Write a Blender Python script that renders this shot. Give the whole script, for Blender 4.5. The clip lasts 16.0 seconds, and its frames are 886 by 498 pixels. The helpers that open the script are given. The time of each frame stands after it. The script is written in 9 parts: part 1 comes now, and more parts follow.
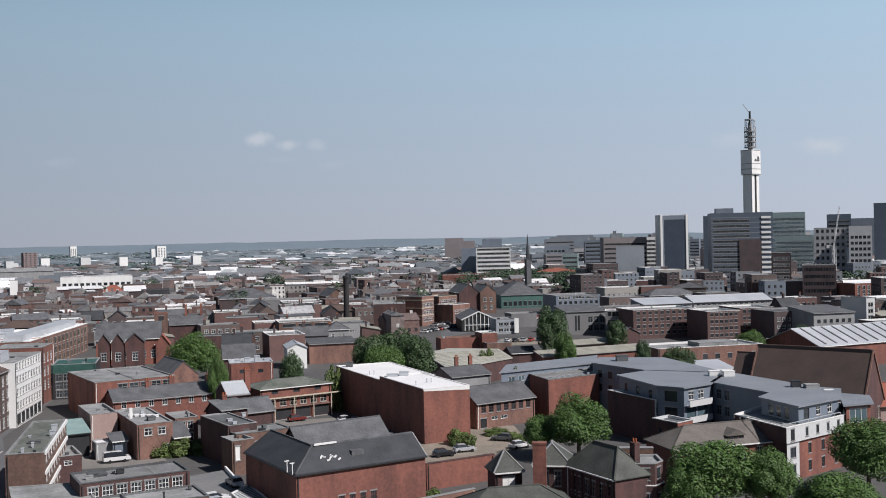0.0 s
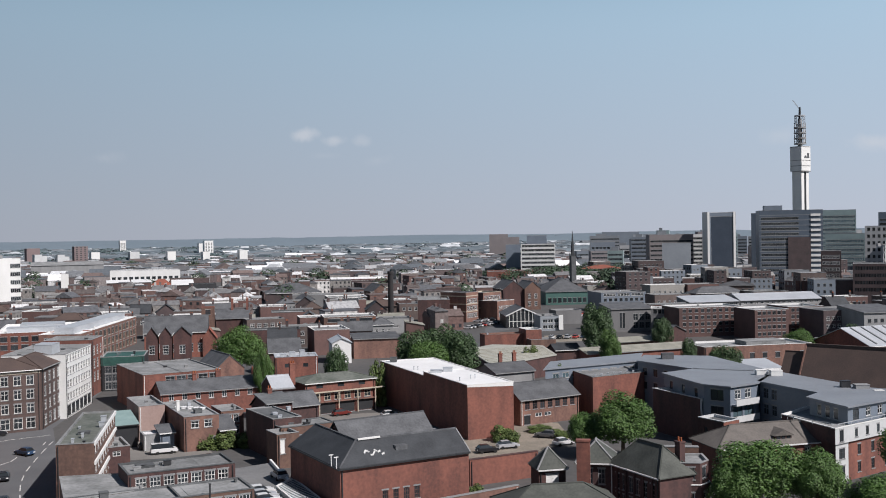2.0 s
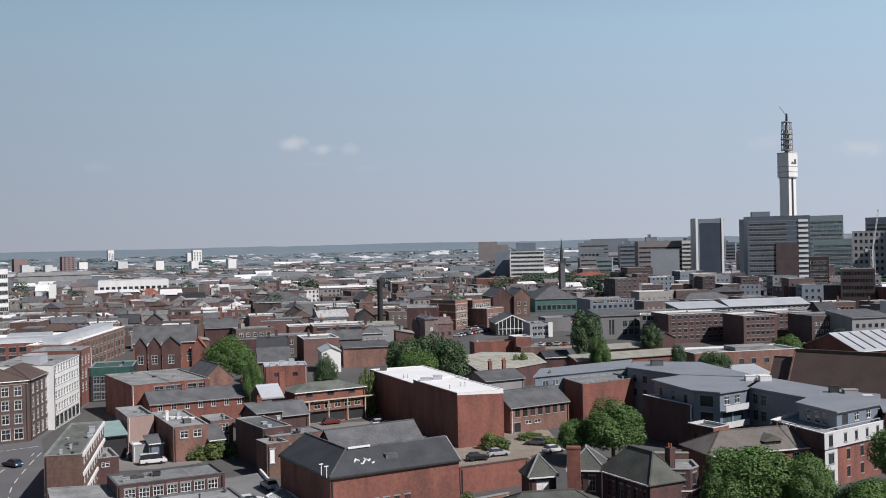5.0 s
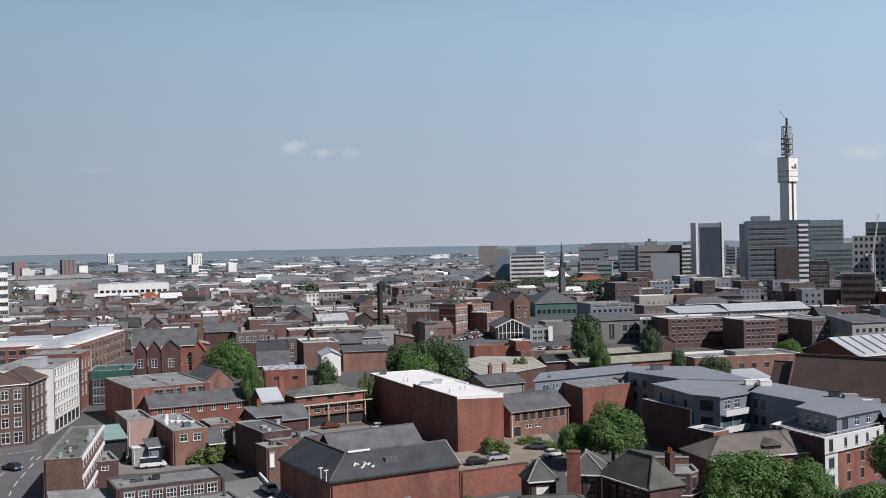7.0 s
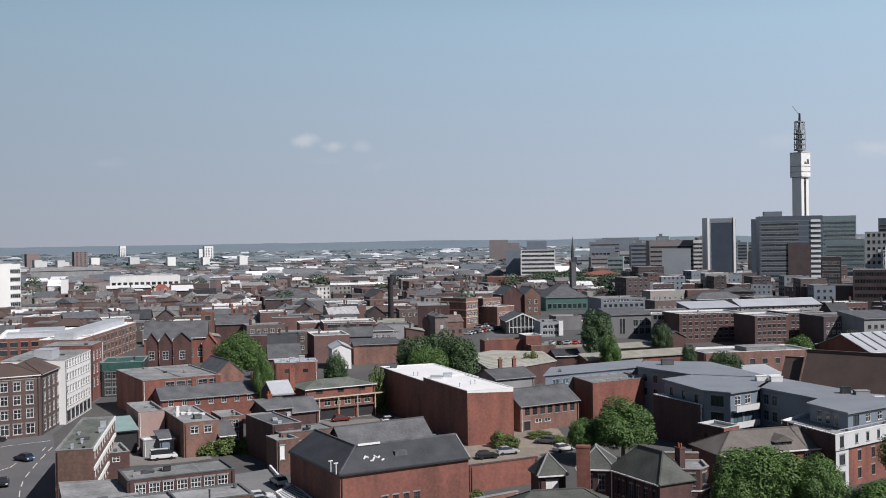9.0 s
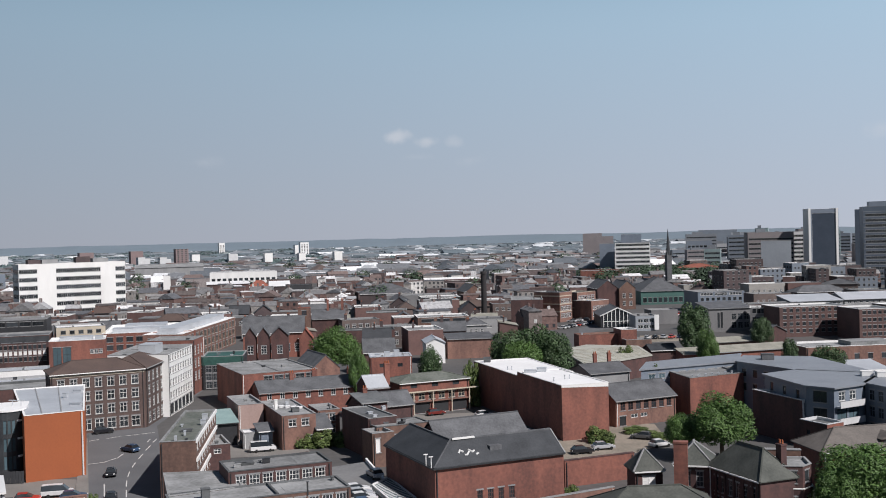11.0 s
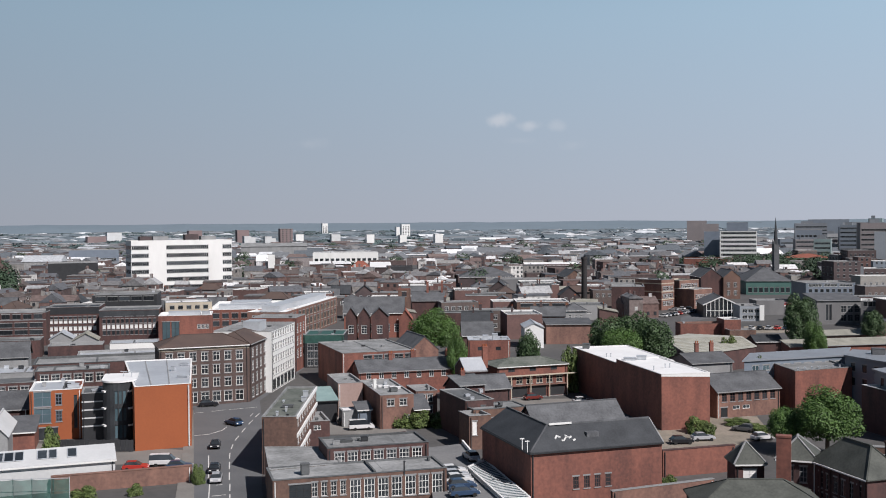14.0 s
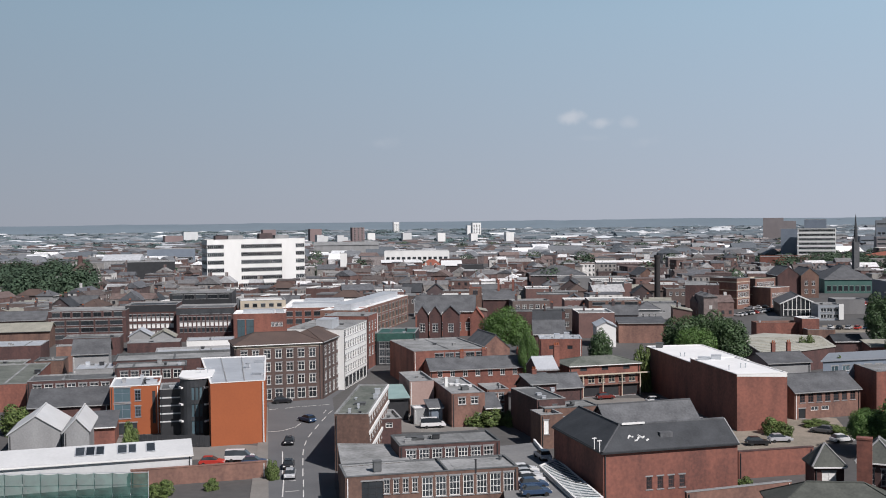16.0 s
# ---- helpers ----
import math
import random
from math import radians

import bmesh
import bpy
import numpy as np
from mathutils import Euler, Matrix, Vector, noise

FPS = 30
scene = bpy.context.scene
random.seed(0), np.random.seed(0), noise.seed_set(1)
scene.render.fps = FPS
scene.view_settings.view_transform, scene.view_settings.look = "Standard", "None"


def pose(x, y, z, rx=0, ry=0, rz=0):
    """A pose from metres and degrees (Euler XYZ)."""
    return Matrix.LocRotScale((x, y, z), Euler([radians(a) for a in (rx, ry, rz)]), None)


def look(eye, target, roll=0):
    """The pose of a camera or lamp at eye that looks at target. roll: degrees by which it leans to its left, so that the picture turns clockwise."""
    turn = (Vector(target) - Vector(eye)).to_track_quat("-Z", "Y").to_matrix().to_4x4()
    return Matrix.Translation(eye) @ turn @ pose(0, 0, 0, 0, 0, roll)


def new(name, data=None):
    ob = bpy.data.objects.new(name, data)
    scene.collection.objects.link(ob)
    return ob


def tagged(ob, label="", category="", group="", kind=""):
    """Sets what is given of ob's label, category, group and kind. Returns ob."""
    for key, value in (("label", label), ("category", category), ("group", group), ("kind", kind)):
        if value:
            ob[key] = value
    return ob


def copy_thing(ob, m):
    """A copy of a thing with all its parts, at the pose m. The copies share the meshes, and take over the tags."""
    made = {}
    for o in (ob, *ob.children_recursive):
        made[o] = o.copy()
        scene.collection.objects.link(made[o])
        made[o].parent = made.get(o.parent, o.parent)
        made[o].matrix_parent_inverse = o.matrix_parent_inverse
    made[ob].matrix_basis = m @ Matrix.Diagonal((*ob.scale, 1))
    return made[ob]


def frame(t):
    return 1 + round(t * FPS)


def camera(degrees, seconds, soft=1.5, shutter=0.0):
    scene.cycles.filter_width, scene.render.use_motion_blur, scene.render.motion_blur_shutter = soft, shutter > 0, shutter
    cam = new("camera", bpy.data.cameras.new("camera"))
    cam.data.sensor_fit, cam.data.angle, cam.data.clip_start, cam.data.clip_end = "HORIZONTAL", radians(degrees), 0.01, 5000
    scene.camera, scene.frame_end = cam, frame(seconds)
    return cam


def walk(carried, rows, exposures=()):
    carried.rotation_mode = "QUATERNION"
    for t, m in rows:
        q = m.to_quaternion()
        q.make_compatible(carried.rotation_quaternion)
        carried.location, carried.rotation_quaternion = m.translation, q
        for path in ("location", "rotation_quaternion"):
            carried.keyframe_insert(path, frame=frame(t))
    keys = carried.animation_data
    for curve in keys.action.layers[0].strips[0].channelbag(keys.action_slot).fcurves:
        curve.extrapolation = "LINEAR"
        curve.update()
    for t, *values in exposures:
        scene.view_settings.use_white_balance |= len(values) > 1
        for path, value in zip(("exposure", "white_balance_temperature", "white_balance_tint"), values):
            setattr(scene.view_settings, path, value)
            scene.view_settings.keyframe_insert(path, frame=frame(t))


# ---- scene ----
EYE = 40.0
cam = camera(46.0, 16.0, soft=1.0)
TURNS = [  # seconds, yaw, pitch, roll of a camera that only turns on its tripod
    (0.0, -0.000, -0.633, 1.252),
    (0.5, 1.421, -0.648, 0.512),
    (1.0, 2.260, -0.624, 0.707),
    (1.5, 2.559, -0.789, 0.857),
    (2.0, 2.447, -0.805, 0.956),
    (2.5, 2.198, -0.329, 1.006),
    (3.0, 1.981, -0.368, 1.191),
    (3.5, 1.935, -0.305, 1.243),
    (4.0, 1.890, -0.314, 1.218),
    (6.3, 1.806, -0.460, 1.381),
    (6.5, 1.840, -0.281, 1.323),
    (7.0, 1.854, -0.168, 1.205),
    (7.5, 2.079, -0.235, 1.139),
    (8.0, 2.164, -0.336, 1.102),
    (8.5, 2.036, -0.352, 0.783),
    (8.7, 2.135, -0.477, 0.755),
    (10.8, 6.918, -0.346, 1.888),
    (11.0, 7.533, -0.691, 1.468),
    (11.5, 9.400, -1.144, 1.310),
    (12.0, 10.952, -1.227, 1.050),
    (12.5, 11.515, -1.388, 0.842),
    (13.0, 11.849, -1.418, 0.710),
    (13.5, 12.258, -1.491, 0.340),
    (14.0, 13.058, -1.498, 0.419),
    (14.5, 13.844, -1.440, 0.589),
    (15.0, 14.769, -1.497, 0.612),
    (15.5, 15.957, -1.768, 0.941),
    (16.0, 16.947, -1.550, 0.647),
]
walk(cam, [(t, pose(0, 0, EYE, 90 + p, r, y)) for t, y, p, r in TURNS])

# ---- daylight ----
SUN_AZ, SUN_EL = radians(124.0), radians(45.0)   # clockwise from +y
world = bpy.data.worlds.new("world")
scene.world = world
world.use_nodes = True
wn = world.node_tree
sky = wn.nodes.new("ShaderNodeTexSky")
sky.sky_type, sky.sun_disc = "NISHITA", False
sky.sun_elevation, sky.sun_rotation = SUN_EL, SUN_AZ
sky.air_density, sky.dust_density, sky.ozone_density, sky.altitude = 1.0, 0.6, 2.0, 150.0
way = wn.nodes.new("ShaderNodeTexCoord")
split = wn.nodes.new("ShaderNodeSeparateXYZ")
wn.links.new(way.outputs["Generated"], split.inputs[0])
low = wn.nodes.new("ShaderNodeMapRange")      # summer haze thickens towards the horizon all round
low.interpolation_type = "SMOOTHSTEP"
for k, v in (("From Min", 0.18), ("From Max", 0.42), ("To Min", 0.95), ("To Max", 0.0)):
    low.inputs[k].default_value = v
wn.links.new(split.outputs["Z"], low.inputs["Value"])
haze = wn.nodes.new("ShaderNodeMix")
haze.data_type = "RGBA"
glow = wn.nodes.new("ShaderNodeMath")          # the sky is paler on the sun's side
glow.operation = "MULTIPLY_ADD"
glow.inputs[1].default_value, glow.inputs[2].default_value = 0.42, 1.07
wn.links.new(split.outputs["X"], glow.inputs[0])
pale = wn.nodes.new("ShaderNodeMix")           # grey-lilac at the horizon, pale blue above it
pale.data_type = "RGBA"
pale.inputs["A"].default_value, pale.inputs["B"].default_value = (9.6, 10.4, 12.3, 1), (7.7, 11.2, 14.4, 1)
rise = wn.nodes.new("ShaderNodeMapRange")
for k, v in (("From Min", 0.0), ("From Max", 0.24), ("To Min", 0.0), ("To Max", 1.0)):
    rise.inputs[k].default_value = v
wn.links.new(split.outputs["Z"], rise.inputs["Value"])
wn.links.new(rise.outputs[0], pale.inputs["Factor"])
tint = wn.nodes.new("ShaderNodeVectorMath")
tint.operation = "SCALE"
wn.links.new(pale.outputs["Result"], tint.inputs[0])
wn.links.new(glow.outputs[0], tint.inputs["Scale"])
wn.links.new(tint.outputs[0], haze.inputs["B"])
ahead = wn.nodes.new("ShaderNodeMapRange")    # and lies thickest over the low plain to the north
for k, v in (("From Min", -0.6), ("From Max", 0.5), ("To Min", 0.1), ("To Max", 1.0)):
    ahead.inputs[k].default_value = v
wn.links.new(split.outputs["Y"], ahead.inputs["Value"])
amount = wn.nodes.new("ShaderNodeMath")
amount.operation = "MULTIPLY"
wn.links.new(low.outputs[0], amount.inputs[0])
wn.links.new(ahead.outputs[0], amount.inputs[1])
wn.links.new(amount.outputs[0], haze.inputs["Factor"])
wn.links.new(sky.outputs[0], haze.inputs["A"])

cloud_sum = None     # a few thin fair-weather puffs low in the north: direction, half-width, half-height, density
puff = wn.nodes.new("ShaderNodeTexNoise")
puff.inputs["Scale"].default_value, puff.inputs["Detail"].default_value = 55.0, 5.0
wn.links.new(way.outputs["Generated"], puff.inputs["Vector"])
for centre, half_w, half_h, dense in (
    ((-0.1724, 0.9804, 0.0958), 0.0184, 0.0092, 0.55),
    ((-0.1430, 0.9855, 0.0909), 0.0162, 0.0076, 0.45),
    ((-0.1179, 0.9890, 0.0896), 0.0130, 0.0076, 0.25),
    ((0.3417, 0.9368, 0.0749), 0.0298, 0.0108, 0.45),
    ((0.2648, 0.9606, 0.0849), 0.0184, 0.0119, 0.22),
    ((-0.3469, 0.9349, 0.0746), 0.0217, 0.0087, 0.13),
    ((-0.1026, 0.9921, 0.0723), 0.0217, 0.0087, 0.12),
    ((-0.1512, 0.9856, 0.0762), 0.0217, 0.0054, 0.10),
):
    off = wn.nodes.new("ShaderNodeVectorMath")
    off.operation = "SUBTRACT"
    off.inputs[1].default_value = centre
    wn.links.new(way.outputs["Generated"], off.inputs[0])
    size = wn.nodes.new("ShaderNodeVectorMath")
    size.operation = "MULTIPLY"
    size.inputs[1].default_value = (1 / half_w, 1 / half_w, 1 / half_h)
    wn.links.new(off.outputs[0], size.inputs[0])
    far_off = wn.nodes.new("ShaderNodeVectorMath")
    far_off.operation = "LENGTH"
    wn.links.new(size.outputs[0], far_off.inputs[0])
    ragged = wn.nodes.new("ShaderNodeMath")
    ragged.operation = "MULTIPLY_ADD"
    ragged.inputs[1].default_value = 1.6
    wn.links.new(puff.outputs["Fac"], ragged.inputs[0])
    wn.links.new(far_off.outputs["Value"], ragged.inputs[2])
    edge = wn.nodes.new("ShaderNodeMapRange")
    edge.interpolation_type = "SMOOTHSTEP"
    for k, v in (("From Min", 0.75), ("From Max", 1.75), ("To Min", dense), ("To Max", 0.0)):
        edge.inputs[k].default_value = v
    wn.links.new(ragged.outputs[0], edge.inputs["Value"])
    if cloud_sum is None:
        cloud_sum = edge.outputs[0]
    else:
        both = wn.nodes.new("ShaderNodeMath")
        both.operation = "MAXIMUM"
        wn.links.new(cloud_sum, both.inputs[0])
        wn.links.new(edge.outputs[0], both.inputs[1])
        cloud_sum = both.outputs[0]
cover = wn.nodes.new("ShaderNodeMix")
cover.data_type = "RGBA"
cover.inputs["B"].default_value = (14.65, 15.0, 16.2, 1)
wn.links.new(cloud_sum, cover.inputs["Factor"])
wn.links.new(haze.outputs["Result"], cover.inputs["A"])
wn.nodes["Background"].inputs["Strength"].default_value = 0.043
wn.links.new(cover.outputs["Result"], wn.nodes["Background"].inputs["Color"])
sun = new("sun", bpy.data.lights.new("sun", "SUN"))
sun.data.energy, sun.data.angle, sun.data.color = 5.0, radians(0.55), (1.0, 0.945, 0.94)
sun.matrix_world = look((math.sin(SUN_AZ) * math.cos(SUN_EL) * 900, math.cos(SUN_AZ) * math.cos(SUN_EL) * 900, math.sin(SUN_EL) * 900), (0, 0, 0))
scene.view_settings.exposure = 0.0


# ---- materials ----
def material(name, colour, other=None, scale=0.4, fine=6.0, rough=0.85, metal=0.0, bump=0.2, spread=0.0, island=False, stain=0.35, streak=0.0):
    """Two colours mixed by a coarse and a fine noise, with relief; spread varies the brightness from piece to piece."""
    m = bpy.data.materials.new(name)
    m.use_nodes = True
    t = m.node_tree
    n, l = t.nodes, t.links
    bsdf = n["Principled BSDF"]
    bsdf.inputs["Roughness"].default_value, bsdf.inputs["Metallic"].default_value = rough, metal
    where = n.new("ShaderNodeNewGeometry")
    coarse, grain = n.new("ShaderNodeTexNoise"), n.new("ShaderNodeTexNoise")
    for node, s, detail in ((coarse, scale, 5), (grain, fine, 3)):
        node.inputs["Scale"].default_value, node.inputs["Detail"].default_value = s, detail
        if streak and node is coarse:
            flat = n.new("ShaderNodeVectorMath")
            flat.operation = "MULTIPLY"
            flat.inputs[1].default_value = (1, 1, streak)
            l.new(where.outputs["Position"], flat.inputs[0])
            l.new(flat.outputs[0], node.inputs["Vector"])
        else:
            l.new(where.outputs["Position"], node.inputs["Vector"])
    both = n.new("ShaderNodeMath")
    both.operation = "MULTIPLY_ADD"
    both.inputs[1].default_value = 0.6
    l.new(coarse.outputs["Fac"], both.inputs[0])
    half = n.new("ShaderNodeMath")
    half.operation = "MULTIPLY"
    half.inputs[1].default_value = 0.4
    l.new(grain.outputs["Fac"], half.inputs[0])
    l.new(half.outputs[0], both.inputs[2])
    ramp = n.new("ShaderNodeValToRGB")
    ramp.color_ramp.elements[0].position, ramp.color_ramp.elements[1].position = 0.5 - stain / 2, 0.5 + stain / 2
    other = other or tuple(c * 0.6 for c in colour)
    ramp.color_ramp.elements[0].color, ramp.color_ramp.elements[1].color = (*other, 1), (*colour, 1)
    l.new(both.outputs[0], ramp.inputs[0])
    out = ramp.outputs[0]
    if spread:
        hsv = n.new("ShaderNodeHueSaturation")
        rnd = where.outputs["Random Per Island"] if island else n.new("ShaderNodeObjectInfo").outputs["Random"]
        mr = n.new("ShaderNodeMapRange")
        mr.inputs["To Min"].default_value, mr.inputs["To Max"].default_value = 1 - spread, 1 + spread
        l.new(rnd, mr.inputs["Value"])
        l.new(mr.outputs[0], hsv.inputs["Value"])
        l.new(out, hsv.inputs["Color"])
        out = hsv.outputs[0]
    l.new(out, bsdf.inputs["Base Color"])
    if bump:
        b = n.new("ShaderNodeBump")
        b.inputs["Strength"].default_value, b.inputs["Distance"].default_value = bump, 0.05
        l.new(grain.outputs["Fac"], b.inputs["Height"])
        l.new(b.outputs[0], bsdf.inputs["Normal"])
    return m


def many(name, stops, rough=0.9, fine=0.8):
    """A far-off mixture: every piece takes one of several colours."""
    m = bpy.data.materials.new(name)
    m.use_nodes = True
    t = m.node_tree
    n, l = t.nodes, t.links
    where = n.new("ShaderNodeNewGeometry")
    ramp = n.new("ShaderNodeValToRGB")
    ramp.color_ramp.interpolation = "CONSTANT"
    while len(ramp.color_ramp.elements) < len(stops):
        ramp.color_ramp.elements.new(0.5)
    for e, (p, c) in zip(ramp.color_ramp.elements, stops):
        e.position, e.color = p, (*c, 1)
    l.new(where.outputs["Random Per Island"], ramp.inputs[0])
    grain = n.new("ShaderNodeTexNoise")
    grain.inputs["Scale"].default_value, grain.inputs["Detail"].default_value = fine, 4
    l.new(where.outputs["Position"], grain.inputs["Vector"])
    hsv = n.new("ShaderNodeHueSaturation")
    mr = n.new("ShaderNodeMapRange")
    mr.inputs["From Min"].default_value, mr.inputs["From Max"].default_value = 0.3, 0.7
    mr.inputs["To Min"].default_value, mr.inputs["To Max"].default_value = 0.7, 1.25
    l.new(grain.outputs["Fac"], mr.inputs["Value"])
    l.new(mr.outputs[0], hsv.inputs["Value"])
    l.new(ramp.outputs[0], hsv.inputs["Color"])
    bsdf = n["Principled BSDF"]
    bsdf.inputs["Roughness"].default_value = rough
    l.new(hsv.outputs[0], bsdf.inputs["Base Color"])
    return m


BRICK = material("red_brick", (0.265, 0.104, 0.075), (0.125, 0.055, 0.045), 0.35, 2.0, streak=0.3, stain=0.3)
BRICK_ORANGE = material("orange_render", (0.35, 0.1, 0.036), (0.27, 0.078, 0.031), 0.15, 3.0, stain=0.5)
BRICK_DARK = material("dark_brick", (0.112, 0.056, 0.05), (0.05, 0.031, 0.031), 0.45, 2.0, streak=0.3, stain=0.3)
BRICK_BROWN = material("brown_brick", (0.19, 0.112, 0.084), (0.095, 0.058, 0.048), 0.45, 2.0, streak=0.3, stain=0.3)
BRICK_PINK = material("weathered_pink_brick", (0.26, 0.142, 0.108), (0.13, 0.075, 0.062), 0.45, 2.0, streak=0.3, stain=0.3)
RENDER_PINK = material("pinkish_render", (0.41, 0.3, 0.265), (0.31, 0.22, 0.195), 0.2, 3.0, streak=0.3)
WHITE = material("white_paint", (0.80, 0.80, 0.78), (0.66, 0.66, 0.64), 0.2, 3.0, bump=0.05, streak=0.3)
CREAM = material("cream_stone", (0.52, 0.46, 0.36), (0.40, 0.35, 0.28), 0.3, 4.0)
CONCRETE = material("concrete", (0.32, 0.325, 0.325), (0.21, 0.213, 0.215), 0.3, 4.0, streak=0.3)
GREY_CLAD = material("blue_grey_cladding", (0.19, 0.225, 0.27), (0.145, 0.175, 0.215), 0.2, 2.0, rough=0.5, bump=0.05)
PALE_CLAD = material("pale_grey_cladding", (0.6, 0.61, 0.61), (0.5, 0.51, 0.51), 0.2, 2.0, rough=0.6, bump=0.05)
SLATE = material("slate", (0.125, 0.13, 0.137), (0.06, 0.063, 0.068), 0.4, 3.0, rough=0.75, bump=0.4, stain=0.3, spread=0.18)
SLATE_DARK = material("dark_slate", (0.052, 0.057, 0.063), (0.025, 0.028, 0.032), 0.4, 4.0, rough=0.7, bump=0.4, stain=0.3)
TILE_BROWN = material("brown_roof_tiles", (0.105, 0.072, 0.06), (0.065, 0.047, 0.042), 0.25, 4.0, rough=0.85, bump=0.4)
TILE_RED = material("red_roof_tiles", (0.30, 0.095, 0.06), (0.20, 0.07, 0.05), 0.25, 5.0, bump=0.4)
FELT = material("grey_roof_felt", (0.30, 0.305, 0.305), (0.15, 0.155, 0.152), 0.22, 1.6, bump=0.15, stain=0.28, spread=0.15)
FELT_DARK = material("dark_roof_felt", (0.13, 0.137, 0.14), (0.066, 0.071, 0.074), 0.22, 1.6, bump=0.15, stain=0.28, spread=0.2)
FELT_GREEN = material("mossy_roof_felt", (0.17, 0.18, 0.16), (0.08, 0.092, 0.076), 0.25, 1.6, bump=0.15, stain=0.28)
MEMBRANE = material("white_roof_membrane", (0.85, 0.85, 0.84), (0.72, 0.72, 0.71), 0.1, 1.0, rough=0.6, bump=0.03)
METAL_PALE = material("pale_sheet_metal", (0.54, 0.565, 0.59), (0.41, 0.43, 0.455), 0.15, 2.0, rough=0.45, metal=0.2, bump=0.05)
METAL_DARK = material("dark_metal", (0.05, 0.052, 0.055), (0.035, 0.036, 0.04), 0.5, 4.0, rough=0.5, metal=0.3)
ASBESTOS = material("weathered_corrugated_sheet", (0.33, 0.32, 0.27), (0.19, 0.19, 0.16), 0.3, 3.0, bump=0.3)
TEAL = material("green_blue_sheeting", (0.04, 0.115, 0.096), (0.02, 0.065, 0.055), 0.6, 2.0, rough=0.6)
TEAL_PALE = material("pale_verdigris_sheet", (0.27, 0.375, 0.36), (0.2, 0.29, 0.28), 0.4, 3.0, rough=0.6)
ASPHALT = material("asphalt", (0.135, 0.138, 0.142), (0.095, 0.098, 0.103), 0.12, 3.0, bump=0.15)
PAVING = material("paving", (0.23, 0.217, 0.2), (0.16, 0.152, 0.14), 0.2, 3.0)
YARD = material("gravel_yard", (0.31, 0.265, 0.215), (0.16, 0.145, 0.115), 0.2, 2.0, bump=0.3, stain=0.3)
EARTH = material("city_ground", (0.108, 0.104, 0.1), (0.058, 0.058, 0.058), 0.03, 0.6)
PAINT_ROAD = material("road_paint", (0.72, 0.71, 0.68), (0.55, 0.54, 0.52), 1.0, 8.0)
BARK = material("bark", (0.12, 0.09, 0.065), (0.07, 0.055, 0.04), 1.0, 8.0, bump=0.5)
LEAF = material("leaves", (0.088, 0.165, 0.034), (0.05, 0.105, 0.022), 0.3, 2.0, rough=0.6, bump=0, spread=0.3, island=True)
LEAF_DARK = material("dark_leaves", (0.058, 0.105, 0.036), (0.034, 0.066, 0.024), 0.3, 2.0, rough=0.6, bump=0, spread=0.3, island=True)
FAR_GREEN = material("far_woods", (0.055, 0.088, 0.048), (0.034, 0.06, 0.036), 0.02, 0.3, bump=0, spread=0.3, island=True)
PARK_GREEN = material("park_leaves", (0.05, 0.084, 0.045), (0.03, 0.056, 0.034), 0.02, 0.3, bump=0, spread=0.3, island=True)
BAND_GREY = material("grey_banded_panels", (.33, .36, .39), (.26, .285, .31), .1, 1.0, rough=.6, bump=.03)
ROOF_GREY = material("grey_sheet_roof", (.245, .265, .29), (.18, .197, .22), .15, 2.0, rough=.55, bump=.05)
ASBESTOS_PALE = material("pale_corrugated_sheet", (.44, .435, .385), (.29, .29, .25), .3, 3.0, bump=.3)
TEAL_CLAD = material("dull_green_cladding", (.07, .155, .135), (.05, .115, .1), .2, 2.0, rough=.6, bump=.05)
GREY_RENDER = material("grey_render", (.2, .2, .2), (.135, .135, .138), .25, 3.0, streak=.3)
OFFICE_DARK = material("dark_blue_panels", (.105, .13, .165), (.08, .104, .134), .15, 1.0, rough=.4, bump=.03)
SLAB_GLASS = material("dark_slab_glazing", (.055, .07, .095), (.042, .055, .075), .15, 1.0, rough=.3, bump=.02)
BAND_DIM = material("dull_grey_panels", (.22, .24, .26), (.165, .18, .2), .15, 1.0, rough=.6, bump=.03)
BAND_PALE = material("pale_stone_panels", (.47, .475, .48), (.38, .385, .39), .2, 1.0, bump=.03)
GREEN_CLAD = material("pale_green_panels", (.28, .36, .36), (.21, .28, .285), .15, 1.0, rough=.5, bump=.03)
# wall colours for far blocks, greyed to imitate the haze in front of them
HAZED_DARK = material("haze_greyed_dark_brick", (.1, .072, .071), (.055, .044, .046), .2, 1.5, bump=.1, spread=.25)
HAZED_BROWN = material("haze_greyed_brown_brick", (.15, .115, .103), (.088, .07, .066), .2, 1.5, bump=.1, spread=.25)
HAZED_RED = material("haze_greyed_red_brick", (.165, .094, .083), (.095, .06, .056), .2, 1.5, bump=.1, spread=.25)
HAZED_PALE = material("haze_dulled_pale_stone", (.36, .345, .315), (.26, .25, .235), .2, 1.5, bump=.1)
# skyline concrete, panels and brick with distance haze put into the base colour
HAZED_CONCRETE = material("haze_greyed_far_concrete", (.24, .215, .215), (.19, .175, .18), .1, 1.0, bump=0)
HAZE_GREY = material("haze_tinted_grey_panels", (.21, .245, .285), (.17, .20, .235), .1, 1.0, bump=0)
HAZE_BRICK = material("haze_greyed_far_brick", (.235, .175, .17), (.19, .145, .145), .1, 1.0, bump=0)
GLASS = material("window_glass", (0.045, 0.052, 0.058), (0.025, 0.030, 0.034), 0.3, 1.0, rough=0.06, bump=0, spread=0.5)
